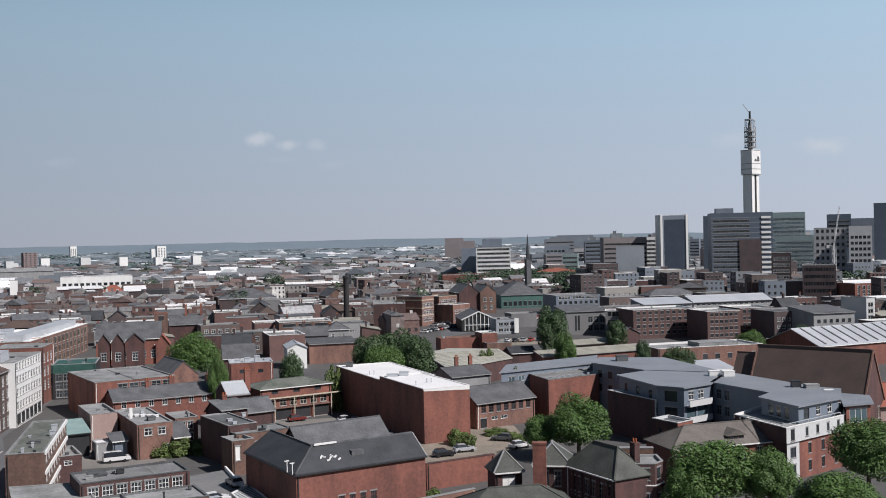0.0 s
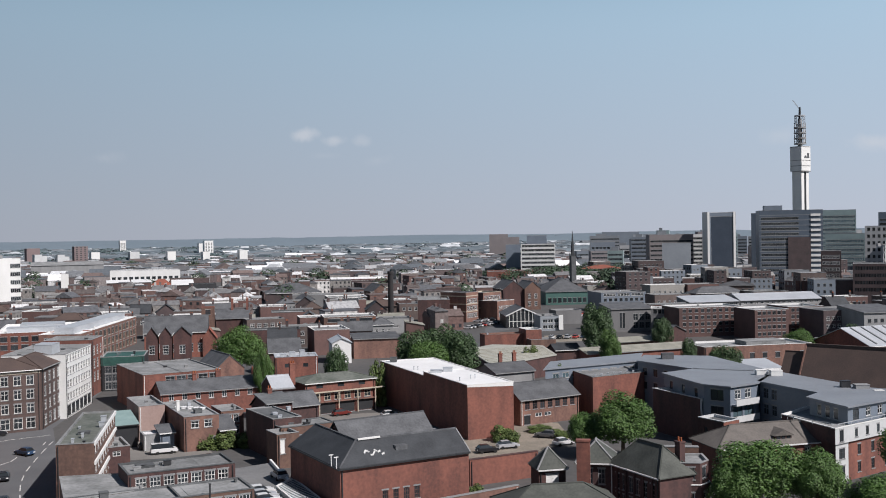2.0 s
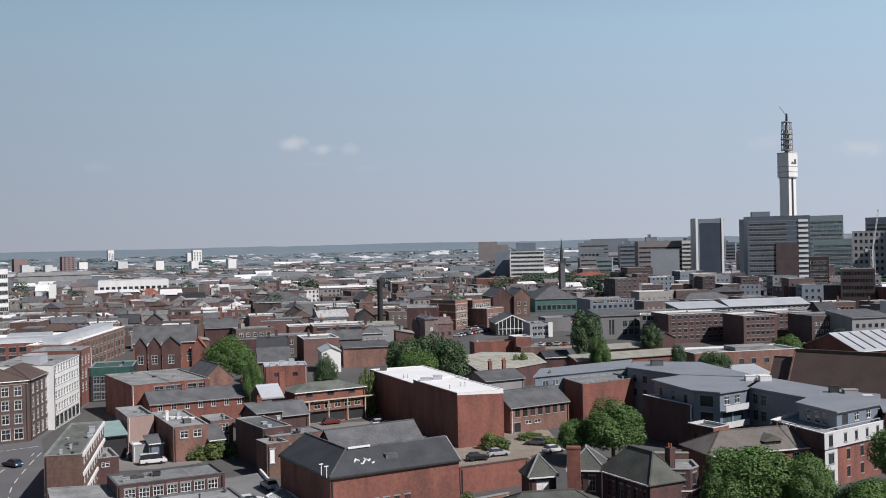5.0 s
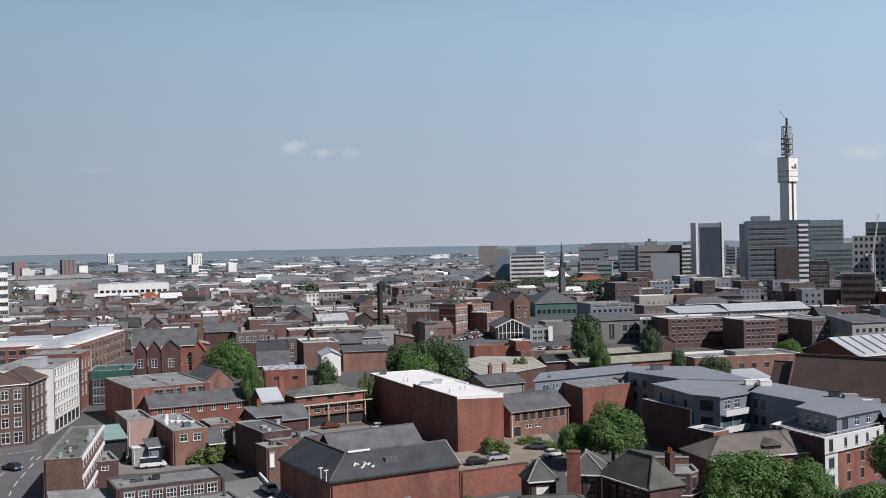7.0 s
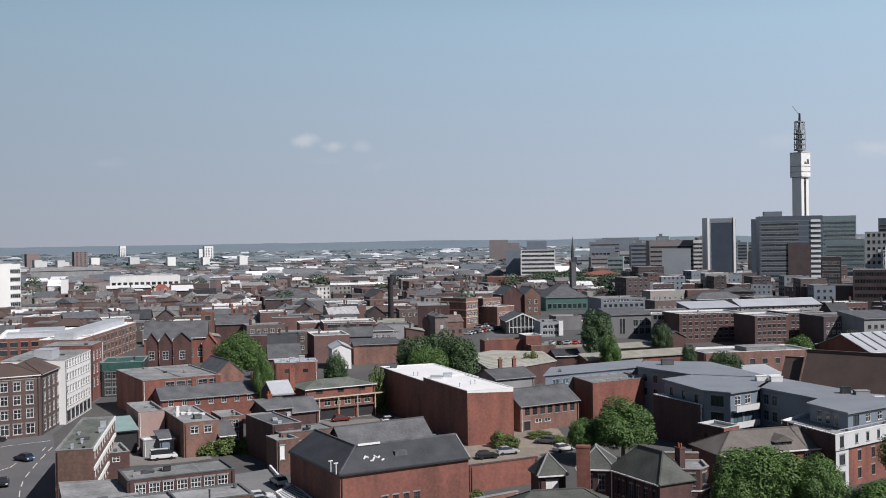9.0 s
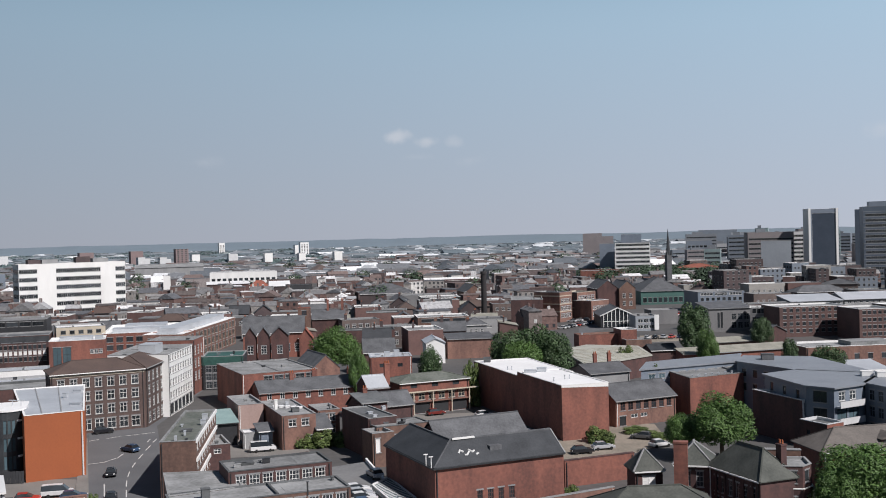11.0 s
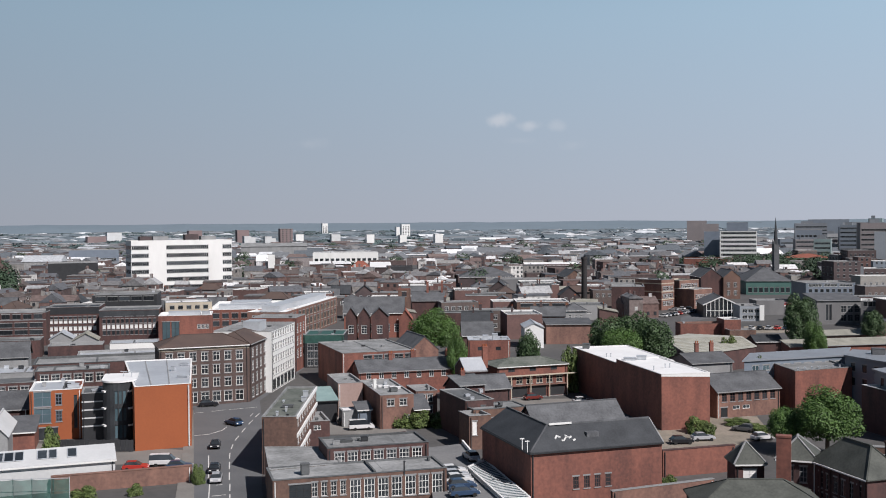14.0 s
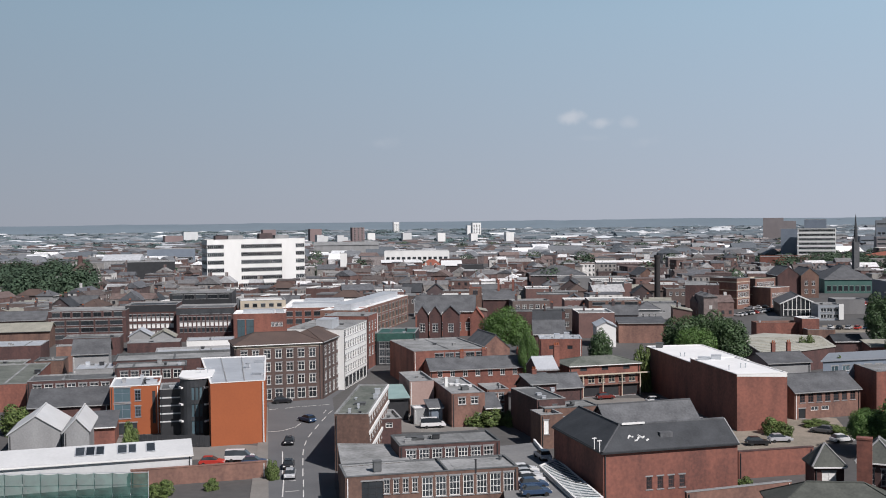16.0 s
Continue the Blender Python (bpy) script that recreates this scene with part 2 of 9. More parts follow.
GLASS_BLUE = material("blue_window_glass", (0.10, 0.15, 0.17), (0.07, 0.11, 0.13), 0.1, 0.4, rough=0.08, bump=0, spread=0.3)
TYRE = material("tyre_rubber", (0.02, 0.02, 0.02), rough=0.9, bump=0)
SOOT = material("sooty_black_brick", (0.034, 0.031, 0.032), (0.02, 0.019, 0.02), 0.3, 2.0)
SOOT_BROWN = material("sooty_brown_facing_brick", (0.125, 0.085, 0.074), (0.065, 0.047, 0.043), 0.4, 2.0, streak=0.3, stain=0.3)
SLATE_MOSS = material("mossy_dark_slate", (0.092, 0.098, 0.086), (0.048, 0.053, 0.046), 0.4, 3.0, rough=0.8, bump=0.4, stain=0.3)
SLATE_BROWN = material("weathered_brown_slate", (0.165, 0.148, 0.132), (0.095, 0.086, 0.078), 0.4, 3.0, rough=0.8, bump=0.4, stain=0.3)
LEAF_WEED = material("rough_weeds", (0.125, 0.17, 0.045), (0.065, 0.1, 0.028), 0.5, 2.0, rough=0.7, bump=0, spread=0.35, island=True)
NET = material("green_debris_netting", (0.05, 0.15, 0.125), (0.02, 0.07, 0.058), 0.8, 2.0, rough=0.7, bump=0)
NET.node_tree.nodes["Principled BSDF"].inputs["Alpha"].default_value = 0.72
DECK = material("worn_pale_asphalt", (0.22, 0.22, 0.218), (0.15, 0.152, 0.153), 0.15, 2.0, bump=0.1)
CHARCOAL = material("charcoal_cladding", (0.05, 0.052, 0.056), (0.03, 0.032, 0.036), 0.2, 1.5, bump=0.05)


# ---- helpers for things ----
def link(name, bm, mat, parent=None, label=""):
    me = bpy.data.meshes.new(name)
    bm.normal_update()
    bm.to_mesh(me)
    bm.free()
    for m in (mat if isinstance(mat, (list, tuple)) else [mat]):
        me.materials.append(m)
    ob = new(name, me)
    if parent is not None:
        ob.parent = parent
    if label:
        ob["label"] = label
    return ob


def part(name, bm, mat, parent, label=""):
    return link(name, bm, mat, parent, label)


def quad(bm, a, b, c, d, slot=0):
    f = bm.faces.new([bm.verts.new(p) for p in (a, b, c, d)])
    f.material_index = slot
    return f


def tri(bm, a, b, c, slot=0):
    f = bm.faces.new([bm.verts.new(p) for p in (a, b, c)])
    f.material_index = slot
    return f


def box(bm, x0, y0, z0, x1, y1, z1, slot=0):
    v = [bm.verts.new(p) for p in ((x0, y0, z0), (x1, y0, z0), (x1, y1, z0), (x0, y1, z0), (x0, y0, z1), (x1, y0, z1), (x1, y1, z1), (x0, y1, z1))]
    for i in ((3, 2, 1, 0), (4, 5, 6, 7), (0, 1, 5, 4), (1, 2, 6, 5), (2, 3, 7, 6), (3, 0, 4, 7)):
        f = bm.faces.new([v[k] for k in i])
        f.material_index = slot


def beam(bm, a, b, r, slot=0):
    """A square bar of half-width r between two points."""
    a, b = Vector(a), Vector(b)
    q = (b - a).to_track_quat("Z", "Y").to_matrix()
    ring = [q @ Vector(p) for p in ((-r, -r, 0), (r, -r, 0), (r, r, 0), (-r, r, 0))]
    lo, hi = [bm.verts.new(a + p) for p in ring], [bm.verts.new(b + p) for p in ring]
    for i in range(4):
        f = bm.faces.new((lo[i], lo[(i + 1) % 4], hi[(i + 1) % 4], hi[i]))
        f.material_index = slot
    bm.faces.new(lo[::-1]).material_index = slot
    bm.faces.new(hi).material_index = slot


def tube(bm, x, y, z0, z1, r0, r1, n=12, slot=0):
    lo = [bm.verts.new((x + r0 * math.cos(k * math.tau / n), y + r0 * math.sin(k * math.tau / n), z0)) for k in range(n)]
    hi = [bm.verts.new((x + r1 * math.cos(k * math.tau / n), y + r1 * math.sin(k * math.tau / n), z1)) for k in range(n)]
    for i in range(n):
        bm.faces.new((lo[i], lo[(i + 1) % n], hi[(i + 1) % n], hi[i])).material_index = slot
    bm.faces.new(lo[::-1]).material_index = slot
    bm.faces.new(hi).material_index = slot


SHARED = {}


def window_meshes(w, h, style, frame_mat, glass):
    """Frame and pane of one window, in its own plane: x across, z up, y into the wall; shared by alike windows."""
    key = (round(w, 2), round(h, 2), style, frame_mat.name, glass.name)
    if key not in SHARED:
        bm = bmesh.new()
        t = 0.09 if w > 0.8 else 0.06
        box(bm, 0, 0.06, 0, w, 0.14, t)
        box(bm, 0, 0.06, h - t, w, 0.14, h)
        box(bm, 0, 0.06, t, t, 0.14, h - t)
        box(bm, w - t, 0.06, t, w, 0.14, h - t)
        cols, bars = {"plain": (1, 1), "sash": (2, 2), "grid": (3, 3), "tall": (2, 3), "strip": (max(2, round(w / 1.2)), 1), "band": (max(2, round(w / 1.4)), 2)}[style]
        for i in range(1, cols):
            box(bm, w * i / cols - t * 0.4, 0.07, t, w * i / cols + t * 0.4, 0.13, h - t)
        for i in range(1, bars):
            z = h * (i / bars if bars != 2 else 0.62)
            box(bm, t, 0.075, z - t * 0.4, w - t, 0.125, z + t * 0.4)
        if w > 0.7 and h > 1:
            box(bm, -0.1, -0.09, -0.14, w + 0.1, 0.05, -0.005, 1)
            box(bm, -0.12, -0.015, h + 0.005, w + 0.12, 0.04, h + 0.22, 1)
        me = bpy.data.meshes.new("window")
        bm.to_mesh(me)
        whole = bpy.data.meshes.new("window")
        quad(bm, (0, 0.1, 0), (w, 0.1, 0), (w, 0.1, h), (0, 0.1, h), 2)
        bm.to_mesh(whole)
        bm.free()
        for k in (me, whole):
            k.materials.append(frame_mat), k.materials.append(CONCRETE), k.materials.append(glass)
        bm = bmesh.new()
        quad(bm, (0, 0.1, 0), (w, 0.1, 0), (w, 0.1, h), (0, 0.1, h))
        pane = bpy.data.meshes.new("pane")
        bm.to_mesh(pane)
        bm.free()
        pane.materials.append(glass)
        SHARED[key] = me, pane, whole
    return SHARED[key]


def facade(bm, a, b, z0, z1, holes, reveal=0.16):
    """A wall face from a to b (seen from outside, left to right) with openings (u0, u1, v0, v1) that lie in rows, and their reveals."""
    a, b = Vector((*a, 0)), Vector((*b, 0))
    u = (b - a).normalized()
    n = Vector((-u.y, u.x, 0)) * reveal
    at = lambda s, z: a + u * s + Vector((0, 0, z))
    length = (b - a).length
    levels = sorted({z0, z1, *(v for h in holes for v in h[2:])})
    for lo, hi in zip(levels, levels[1:]):
        s = 0
        for u0, u1 in sorted({h[:2] for h in holes if h[2] < hi - 1e-6 and h[3] > lo + 1e-6}):
            if u0 > s:
                quad(bm, at(s, lo), at(u0, lo), at(u0, hi), at(s, hi))
            s = max(s, u1)
        if s < length:
            quad(bm, at(s, lo), at(length, lo), at(length, hi), at(s, hi))
    for u0, u1, v0, v1 in holes:
        quad(bm, at(u0, v0), at(u0, v0) + n, at(u0, v1) + n, at(u0, v1))
        quad(bm, at(u1, v0) + n, at(u1, v0), at(u1, v1), at(u1, v1) + n)
        quad(bm, at(u0, v0), at(u1, v0), at(u1, v0) + n, at(u0, v0) + n)
        quad(bm, at(u0, v1) + n, at(u1, v1) + n, at(u1, v1), at(u0, v1))


def row(n, w, h, sill, rise=0.0, floors=1, left=None, right=None, style="sash", frame_mat=None, glass=None):
    """n windows of w by h on each of several floors."""
    return dict(n=n, w=w, h=h, sill=sill, rise=rise, floors=floors, left=left, right=right, style=style, frame_mat=frame_mat, glass=glass)


PLACED = []   # middle and radius of every building's plot


def block(name, x, y, yaw, w, d, h, wall, roof, label, top="flat", rise=2.5, z0=0.0, front=(), side=(), back=(), far_side=(), category="building", far=False,
          coping=None, parapet=0.45, bands=(), group="", small=False, eaves=0.35, drawn=0.0, clutter=True):
    """A building: its nearest corner at x, y; the front runs w along yaw, the side d to the left of it. top: flat, gable (ridge along
    the front), cross (ridge along the side), hip, mono (rises to the back) or none. Openings by row() for the four faces."""
    base = tagged(new(name), label, category, group)
    base.matrix_world = pose(x, y, z0, 0, 0, yaw)
    mid = pose(x, y, 0, 0, 0, yaw) @ Vector((w / 2, d / 2, 0))
    PLACED.append((mid.x, mid.y, math.hypot(w, d) / 2))
    hh = h - z0
    need = max([r["sill"] + (r["floors"] - 1) * r["rise"] + r["h"] for rs in (front, side, back, far_side) for r in rs if r["floors"] <= 3], default=0)
    grow = hh / drawn if drawn else min(1.0, (hh - 0.25) / need if need else 1.0)
    bm = bmesh.new()
    faces = (((0, 0), (w, 0), front), ((w, 0), (w, d), far_side), ((w, d), (0, d), back), ((0, d), (0, 0), side))
    for a, b, rows in faces:
        length = math.dist(a, b)
        holes, seen = [], []
        for r in rows:
            lo = 0.8 if r["left"] is None else r["left"]
            hi = length - (0.8 if r["right"] is None else r["right"])
            wide = min(r["w"], (hi - lo) / r["n"] * (0.86 if r["n"] > 1 else 0.99))
            for k in range(r["floors"]):
                v0, tall = grow * (r["sill"] + k * r["rise"]), grow * r["h"]
                for i in range(r["n"]):
                    c = lo + (hi - lo) * (i + 0.5) / r["n"]
                    if v0 + tall > hh - 0.1 or wide < 0.3 or c - wide / 2 < 0.04 or c + wide / 2 > length - 0.04:
                        continue
                    holes.append((c - wide / 2, c + wide / 2, v0, v0 + tall))
                    seen.append((holes[-1], r))
        facade(bm, a, b, 0, hh, holes)
        ux, uy = (b[0] - a[0]) / length, (b[1] - a[1]) / length
        for (u0, u1, v0, v1), r in seen:
            me, pane, whole = window_meshes(round(u1 - u0, 1), round(v1 - v0, 1), r["style"], r["frame_mat"] or WHITE, r["glass"] or GLASS)
            wi = new("window", me if not far else whole)
            wi.parent = base
            wi.matrix_basis = Matrix.Translation((a[0] + ux * u0, a[1] + uy * u0, v0)) @ Matrix(((ux, -uy, 0, 0), (uy, ux, 0, 0), (0, 0, 1, 0), (0, 0, 0, 1)))
            if not far:
                new("pane", pane).parent = wi
    e = eaves
    if top == "gable":
        tri(bm, (w, 0, hh), (w, d, hh), (w, d / 2, hh + rise))
        tri(bm, (0, d, hh), (0, 0, hh), (0, d / 2, hh + rise))
    elif top == "cross":
        tri(bm, (0, 0, hh), (w, 0, hh), (w / 2, 0, hh + rise))
        tri(bm, (w, d, hh), (0, d, hh), (w / 2, d, hh + rise))
    elif top == "mono":
        quad(bm, (w, d, hh), (0, d, hh), (0, d, hh + rise), (w, d, hh + rise))
        tri(bm, (w, 0, hh), (w, d, hh), (w, d, hh + rise))
        tri(bm, (0, d, hh), (0, 0, hh), (0, d, hh + rise))
    part("wall", bm, wall, base)
    bm = bmesh.new()
    k = 0.18
    if top == "flat":
        p = parapet
        quad(bm, (0.25, 0.25, hh - p), (w - 0.25, 0.25, hh - p), (w - 0.25, d - 0.25, hh - p), (0.25, d - 0.25, hh - p))
        part("roof", bm, roof, base)
        bm = bmesh.new()
        o, i, z1 = 0.06, 0.28, hh + 0.09
        for a, b, c, g in (((-o, -o), (w + o, -o), (w - i, i), (i, i)), ((w + o, -o), (w + o, d + o), (w - i, d - i), (w - i, i)),
                           ((w + o, d + o), (-o, d + o), (i, d - i), (w - i, d - i)), ((-o, d + o), (-o, -o), (i, i), (i, d - i))):
            quad(bm, (*a, z1), (*b, z1), (*c, z1), (*g, z1))
            quad(bm, (*a, hh - 0.03), (*b, hh - 0.03), (*b, z1), (*a, z1))
            quad(bm, (*c, hh - p - 0.02), (*g, hh - p - 0.02), (*g, z1), (*c, z1))
        part("parapet", bm, coping or CONCRETE, base)
    elif top in ("gable", "cross"):
        if top == "gable":
            g = e * rise / (d / 2)
            sides = ([(-e, -e, hh - g), (w + e, -e, hh - g), (w + e, d / 2, hh + rise), (-e, d / 2, hh + rise)], [(w + e, d + e, hh - g), (-e, d + e, hh - g), (-e, d / 2, hh + rise), (w + e, d / 2, hh + rise)])
            ridge = ((-e, d / 2, hh + rise + k), (w + e, d / 2, hh + rise + k))
        else:
            g = e * rise / (w / 2)
            sides = ([(-e, d + e, hh - g), (-e, -e, hh - g), (w / 2, -e, hh + rise), (w / 2, d + e, hh + rise)], [(w + e, -e, hh - g), (w + e, d + e, hh - g), (w / 2, d + e, hh + rise), (w / 2, -e, hh + rise)])
            ridge = ((w / 2, -e, hh + rise + k), (w / 2, d + e, hh + rise + k))
        for s in sides:
            lo, hi = [Vector(q) for q in s], [Vector(q) + Vector((0, 0, k)) for q in s]
            quad(bm, *hi)
            for i in range(4):
                quad(bm, lo[i], lo[(i + 1) % 4], hi[(i + 1) % 4], hi[i])
        part("roof", bm, roof, base)
        bm = bmesh.new()
        beam(bm, *ridge, 0.12)
        part("ridge", bm, coping or roof, base)
    elif top == "hip":
        m = min(w, d) / 2
        r0, r1 = ((m, d / 2), (w - m, d / 2)) if w >= d else ((w / 2, m), (w / 2, d - m))
        c = [(-e, -e, hh), (w + e, -e, hh), (w + e, d + e, hh), (-e, d + e, hh)]
        p0, p1 = (*r0, hh + rise), (*r1, hh + rise)
        if w >= d:
            quad(bm, c[0], c[1], p1, p0), quad(bm, c[2], c[3], p0, p1), tri(bm, c[3], c[0], p0), tri(bm, c[1], c[2], p1)
        else:
            tri(bm, c[0], c[1], p0), tri(bm, c[2], c[3], p1), quad(bm, c[3], c[0], p0, p1), quad(bm, c[1], c[2], p1, p0)
        for i in range(4):
            a, b = c[i], c[(i + 1) % 4]
            quad(bm, (a[0], a[1], hh - 0.15), (b[0], b[1], hh - 0.15), b, a)
        part("roof", bm, roof, base)
        bm = bmesh.new()
        beam(bm, p0, p1, 0.13)
        for q, r in ((c[0], p0), (c[1], p1 if w >= d else p0), (c[2], p1), (c[3], p0 if w >= d else p1)):
            beam(bm, q, r, 0.1)
        part("ridge", bm, coping or roof, base)
    elif top == "mono":
        s = [(-e, -e, hh - 0.1), (w + e, -e, hh - 0.1), (w + e, d + e, hh + rise), (-e, d + e, hh + rise)]
        lo, hi = [Vector(q) for q in s], [Vector(q) + Vector((0, 0, k)) for q in s]
        quad(bm, *hi)
        for i in range(4):
            quad(bm, lo[i], lo[(i + 1) % 4], hi[(i + 1) % 4], hi[i])
        part("roof", bm, roof, base)
    for z, t, mat in bands:
        z, t = z * grow, t * grow
        bm = bmesh.new()
        box(bm, -0.05, -0.05, z, w, 0.02, z + t)
        box(bm, -0.05, 0.02, z, 0.02, d, z + t)
        part("string_course", bm, mat, base)
    if clutter:
        fit_out(base, w, d, hh, top, rise, parapet, wall, far)
    return base


def offset(pts, k):
    """A plan outline (anticlockwise) moved outward by k."""
    out, n = [], len(pts)
    for i in range(n):
        p, a, b = (Vector(pts[j]).to_2d() for j in (i, i - 1, (i + 1) % n))
        d0, d1 = (p - a).normalized(), (b - p).normalized()
        n0, n1 = Vector((d0.y, -d0.x)), Vector((d1.y, -d1.x))
        m = n0 + n1
        out.append(p + m * (k / max(0.35, m.dot(n0))))
    return out


def outline(bm, pts, z0, z1):
    """A solid slab over a plan outline."""
    lo, hi = [bm.verts.new((*p, z0)) for p in pts], [bm.verts.new((*p, z1)) for p in pts]
    n = len(pts)
    for i in range(n):
        bm.faces.new((lo[i], lo[(i + 1) % n], hi[(i + 1) % n], hi[i]))
    bm.faces.new(lo[::-1]), bm.faces.new(hi)


def openings(bm, base, a, b, z0, z1, rows):
    """One wall face with its windows hung under the building."""
    length = math.dist(a, b)
    holes = []
    ux, uy = (b[0] - a[0]) / length, (b[1] - a[1]) / length
    for r in rows:
        lo = 0.5 if r["left"] is None else r["left"]
        hi = length - (0.5 if r["right"] is None else r["right"])
        wide = round(min(r["w"], (hi - lo) / r["n"] * 0.92), 1)
        for k in range(r["floors"]):
            v0 = z0 + r["sill"] + k * r["rise"]
            for i in range(r["n"]):
                c = lo + (hi - lo) * (i + 0.5) / r["n"]
                if v0 + r["h"] > z1 - 0.08 or wide < 0.3 or c - wide / 2 < 0.03 or c + wide / 2 > length - 0.03:
                    continue
                holes.append((c - wide / 2, c + wide / 2, v0, v0 + r["h"]))
                me, pane, _ = window_meshes(wide, r["h"], r["style"], r["frame_mat"] or WHITE, r["glass"] or GLASS)
                wi = new("window", me)
                wi.parent = base
                wi.matrix_basis = Matrix.Translation((a[0] + ux * (c - wide / 2), a[1] + uy * (c - wide / 2), v0)) @ Matrix(((ux, -uy, 0, 0), (uy, ux, 0, 0), (0, 0, 1, 0), (0, 0, 0, 1)))
                new("pane", pane).parent = wi
    facade(bm, a, b, z0, z1, holes)


def site(name, x, y, label, category="building"):
    """The stand of a building that wing() is then built on."""
    base = tagged(new(name), label, category)
    base.location = (x, y, 0)
    PLACED.append((x, y, 10.0))
    return base


def wing(base, plan, z0, h, wall, roof, rows=None, walls=None, coping=None, lip=0.0, parapet=0.3, label=""):
    """One wing of a building over a plan outline (anticlockwise, in the place's metres): walls with windows for each edge, then
    either a roof slab that overhangs by lip or a roof sunk behind a coped parapet."""
    rows, walls = rows or {}, walls or {}
    ox, oy = base.location.x, base.location.y
    pts = [(px - ox, py - oy) for px, py in plan]
    n = len(pts)
    for mat in dict.fromkeys([wall, *walls.values()]):
        bm = bmesh.new()
        for i in range(n):
            if walls.get(i, wall) is mat:
                openings(bm, base, pts[i], pts[(i + 1) % n], z0, h, rows.get(i, ()))
        part("wall", bm, mat, base, label)
    bm = bmesh.new()
    if lip:
        outline(bm, offset(pts, lip), h, h + 0.28)
        part("roof", bm, roof, base)
        return
    bm.faces.new([bm.verts.new((p.x, p.y, h - parapet)) for p in offset(pts, -0.26)])
    part("roof", bm, roof, base)
    bm = bmesh.new()
    o, i = offset(pts, 0.06), offset(pts, -0.28)
    for k in range(n):
        j = (k + 1) % n
        quad(bm, (*o[k], h + 0.08), (*o[j], h + 0.08), (*i[j], h + 0.08), (*i[k], h + 0.08))
        quad(bm, (*o[k], h - 0.04), (*o[j], h - 0.04), (*o[j], h + 0.08), (*o[k], h + 0.08))
        quad(bm, (*i[j], h - parapet - 0.02), (*i[k], h - parapet - 0.02), (*i[k], h + 0.08), (*i[j], h + 0.08))
    part("parapet", bm, coping or CONCRETE, base)


def fit_out(base, w, d, hh, top, rise, parapet, wall, far):
    """Gutters and downpipes under pitched roofs, small plant on flat ones."""
    rng = random.Random(round(base.location.x * 7 + base.location.y * 13 + w))
    if top in ("gable", "hip", "mono", "cross"):
        bm = bmesh.new()
        if top == "cross":
            beam(bm, (-0.38, -0.2, hh - 0.12), (-0.38, d + 0.2, hh - 0.12), 0.09)
        else:
            beam(bm, (-0.2, -0.42, hh - 0.12), (w + 0.2, -0.42, hh - 0.12), 0.09)
        part("gutter", bm, rng.choice((WHITE, METAL_DARK, CONCRETE)), base)
    if not far:
        for u in ([0.3] if w < 9 else [0.3, w - 0.4]):
            bm = bmesh.new()
            beam(bm, (u, -0.1, 0.1), (u, -0.1, hh - 0.25), 0.06)
            part("downpipe", bm, rng.choice((METAL_DARK, METAL_DARK, WHITE)), base)
    if top == "flat" and w > 4 and d > 4:
        z = hh - parapet
        for _ in range(rng.randint(0, 2) if far else rng.randint(1, 4)):
            s, t = rng.uniform(0.3, 1.1), rng.uniform(0.3, 0.9)
            u, v = rng.uniform(0.6, w - s - 0.5), rng.uniform(0.6, d - t - 0.5)
            roof_box(base, u, v, z, s, t, rng.choice((0.3, 0.4, 0.6, 0.8)), rng.choice((METAL_PALE, FELT_DARK, FELT, CONCRETE, METAL_DARK)))
        if w > 7:
            bm = bmesh.new()
            u = rng.uniform(2, w - 2)
            box(bm, u, 0.3, z + 0.004, u + 0.5, d - 0.3, z + 0.03)
            part("roof_seam", bm, rng.choice((FELT_DARK, FELT)), base)


def chimney(house, u, v, z0, z1, w=0.9, d=0.6, pots=2, mat=None):
    bm = bmesh.new()
    box(bm, u, v, z0, u + w, v + d, z1 - 0.25)
    box(bm, u - 0.07, v - 0.07, z1 - 0.25, u + w + 0.07, v + d + 0.07, z1)
    st = part("chimney", bm, mat or BRICK, house)
    for i in range(pots):
        bm = bmesh.new()
        tube(bm, u + w * (i + 0.5) / pots, v + d / 2, z1, z1 + 0.55, 0.15, 0.12, 8)
        part("chimney_pot", bm, BRICK_ORANGE, st)


def roof_box(house, u, v, z, w, d, h, mat=None, name="roof_vent"):
    """A plant box on a roof: a casing on a low kerb with a projecting lid."""
    bm = bmesh.new()
    box(bm, u + 0.05, v + 0.05, z, u + w - 0.05, v + d - 0.05, z + 0.15)
    box(bm, u, v, z + 0.15, u + w, v + d, z + h - 0.08)
    box(bm, u - 0.06, v - 0.06, z + h - 0.08, u + w + 0.06, v + d + 0.06, z + h)
    part(name, bm, mat or METAL_PALE, house)


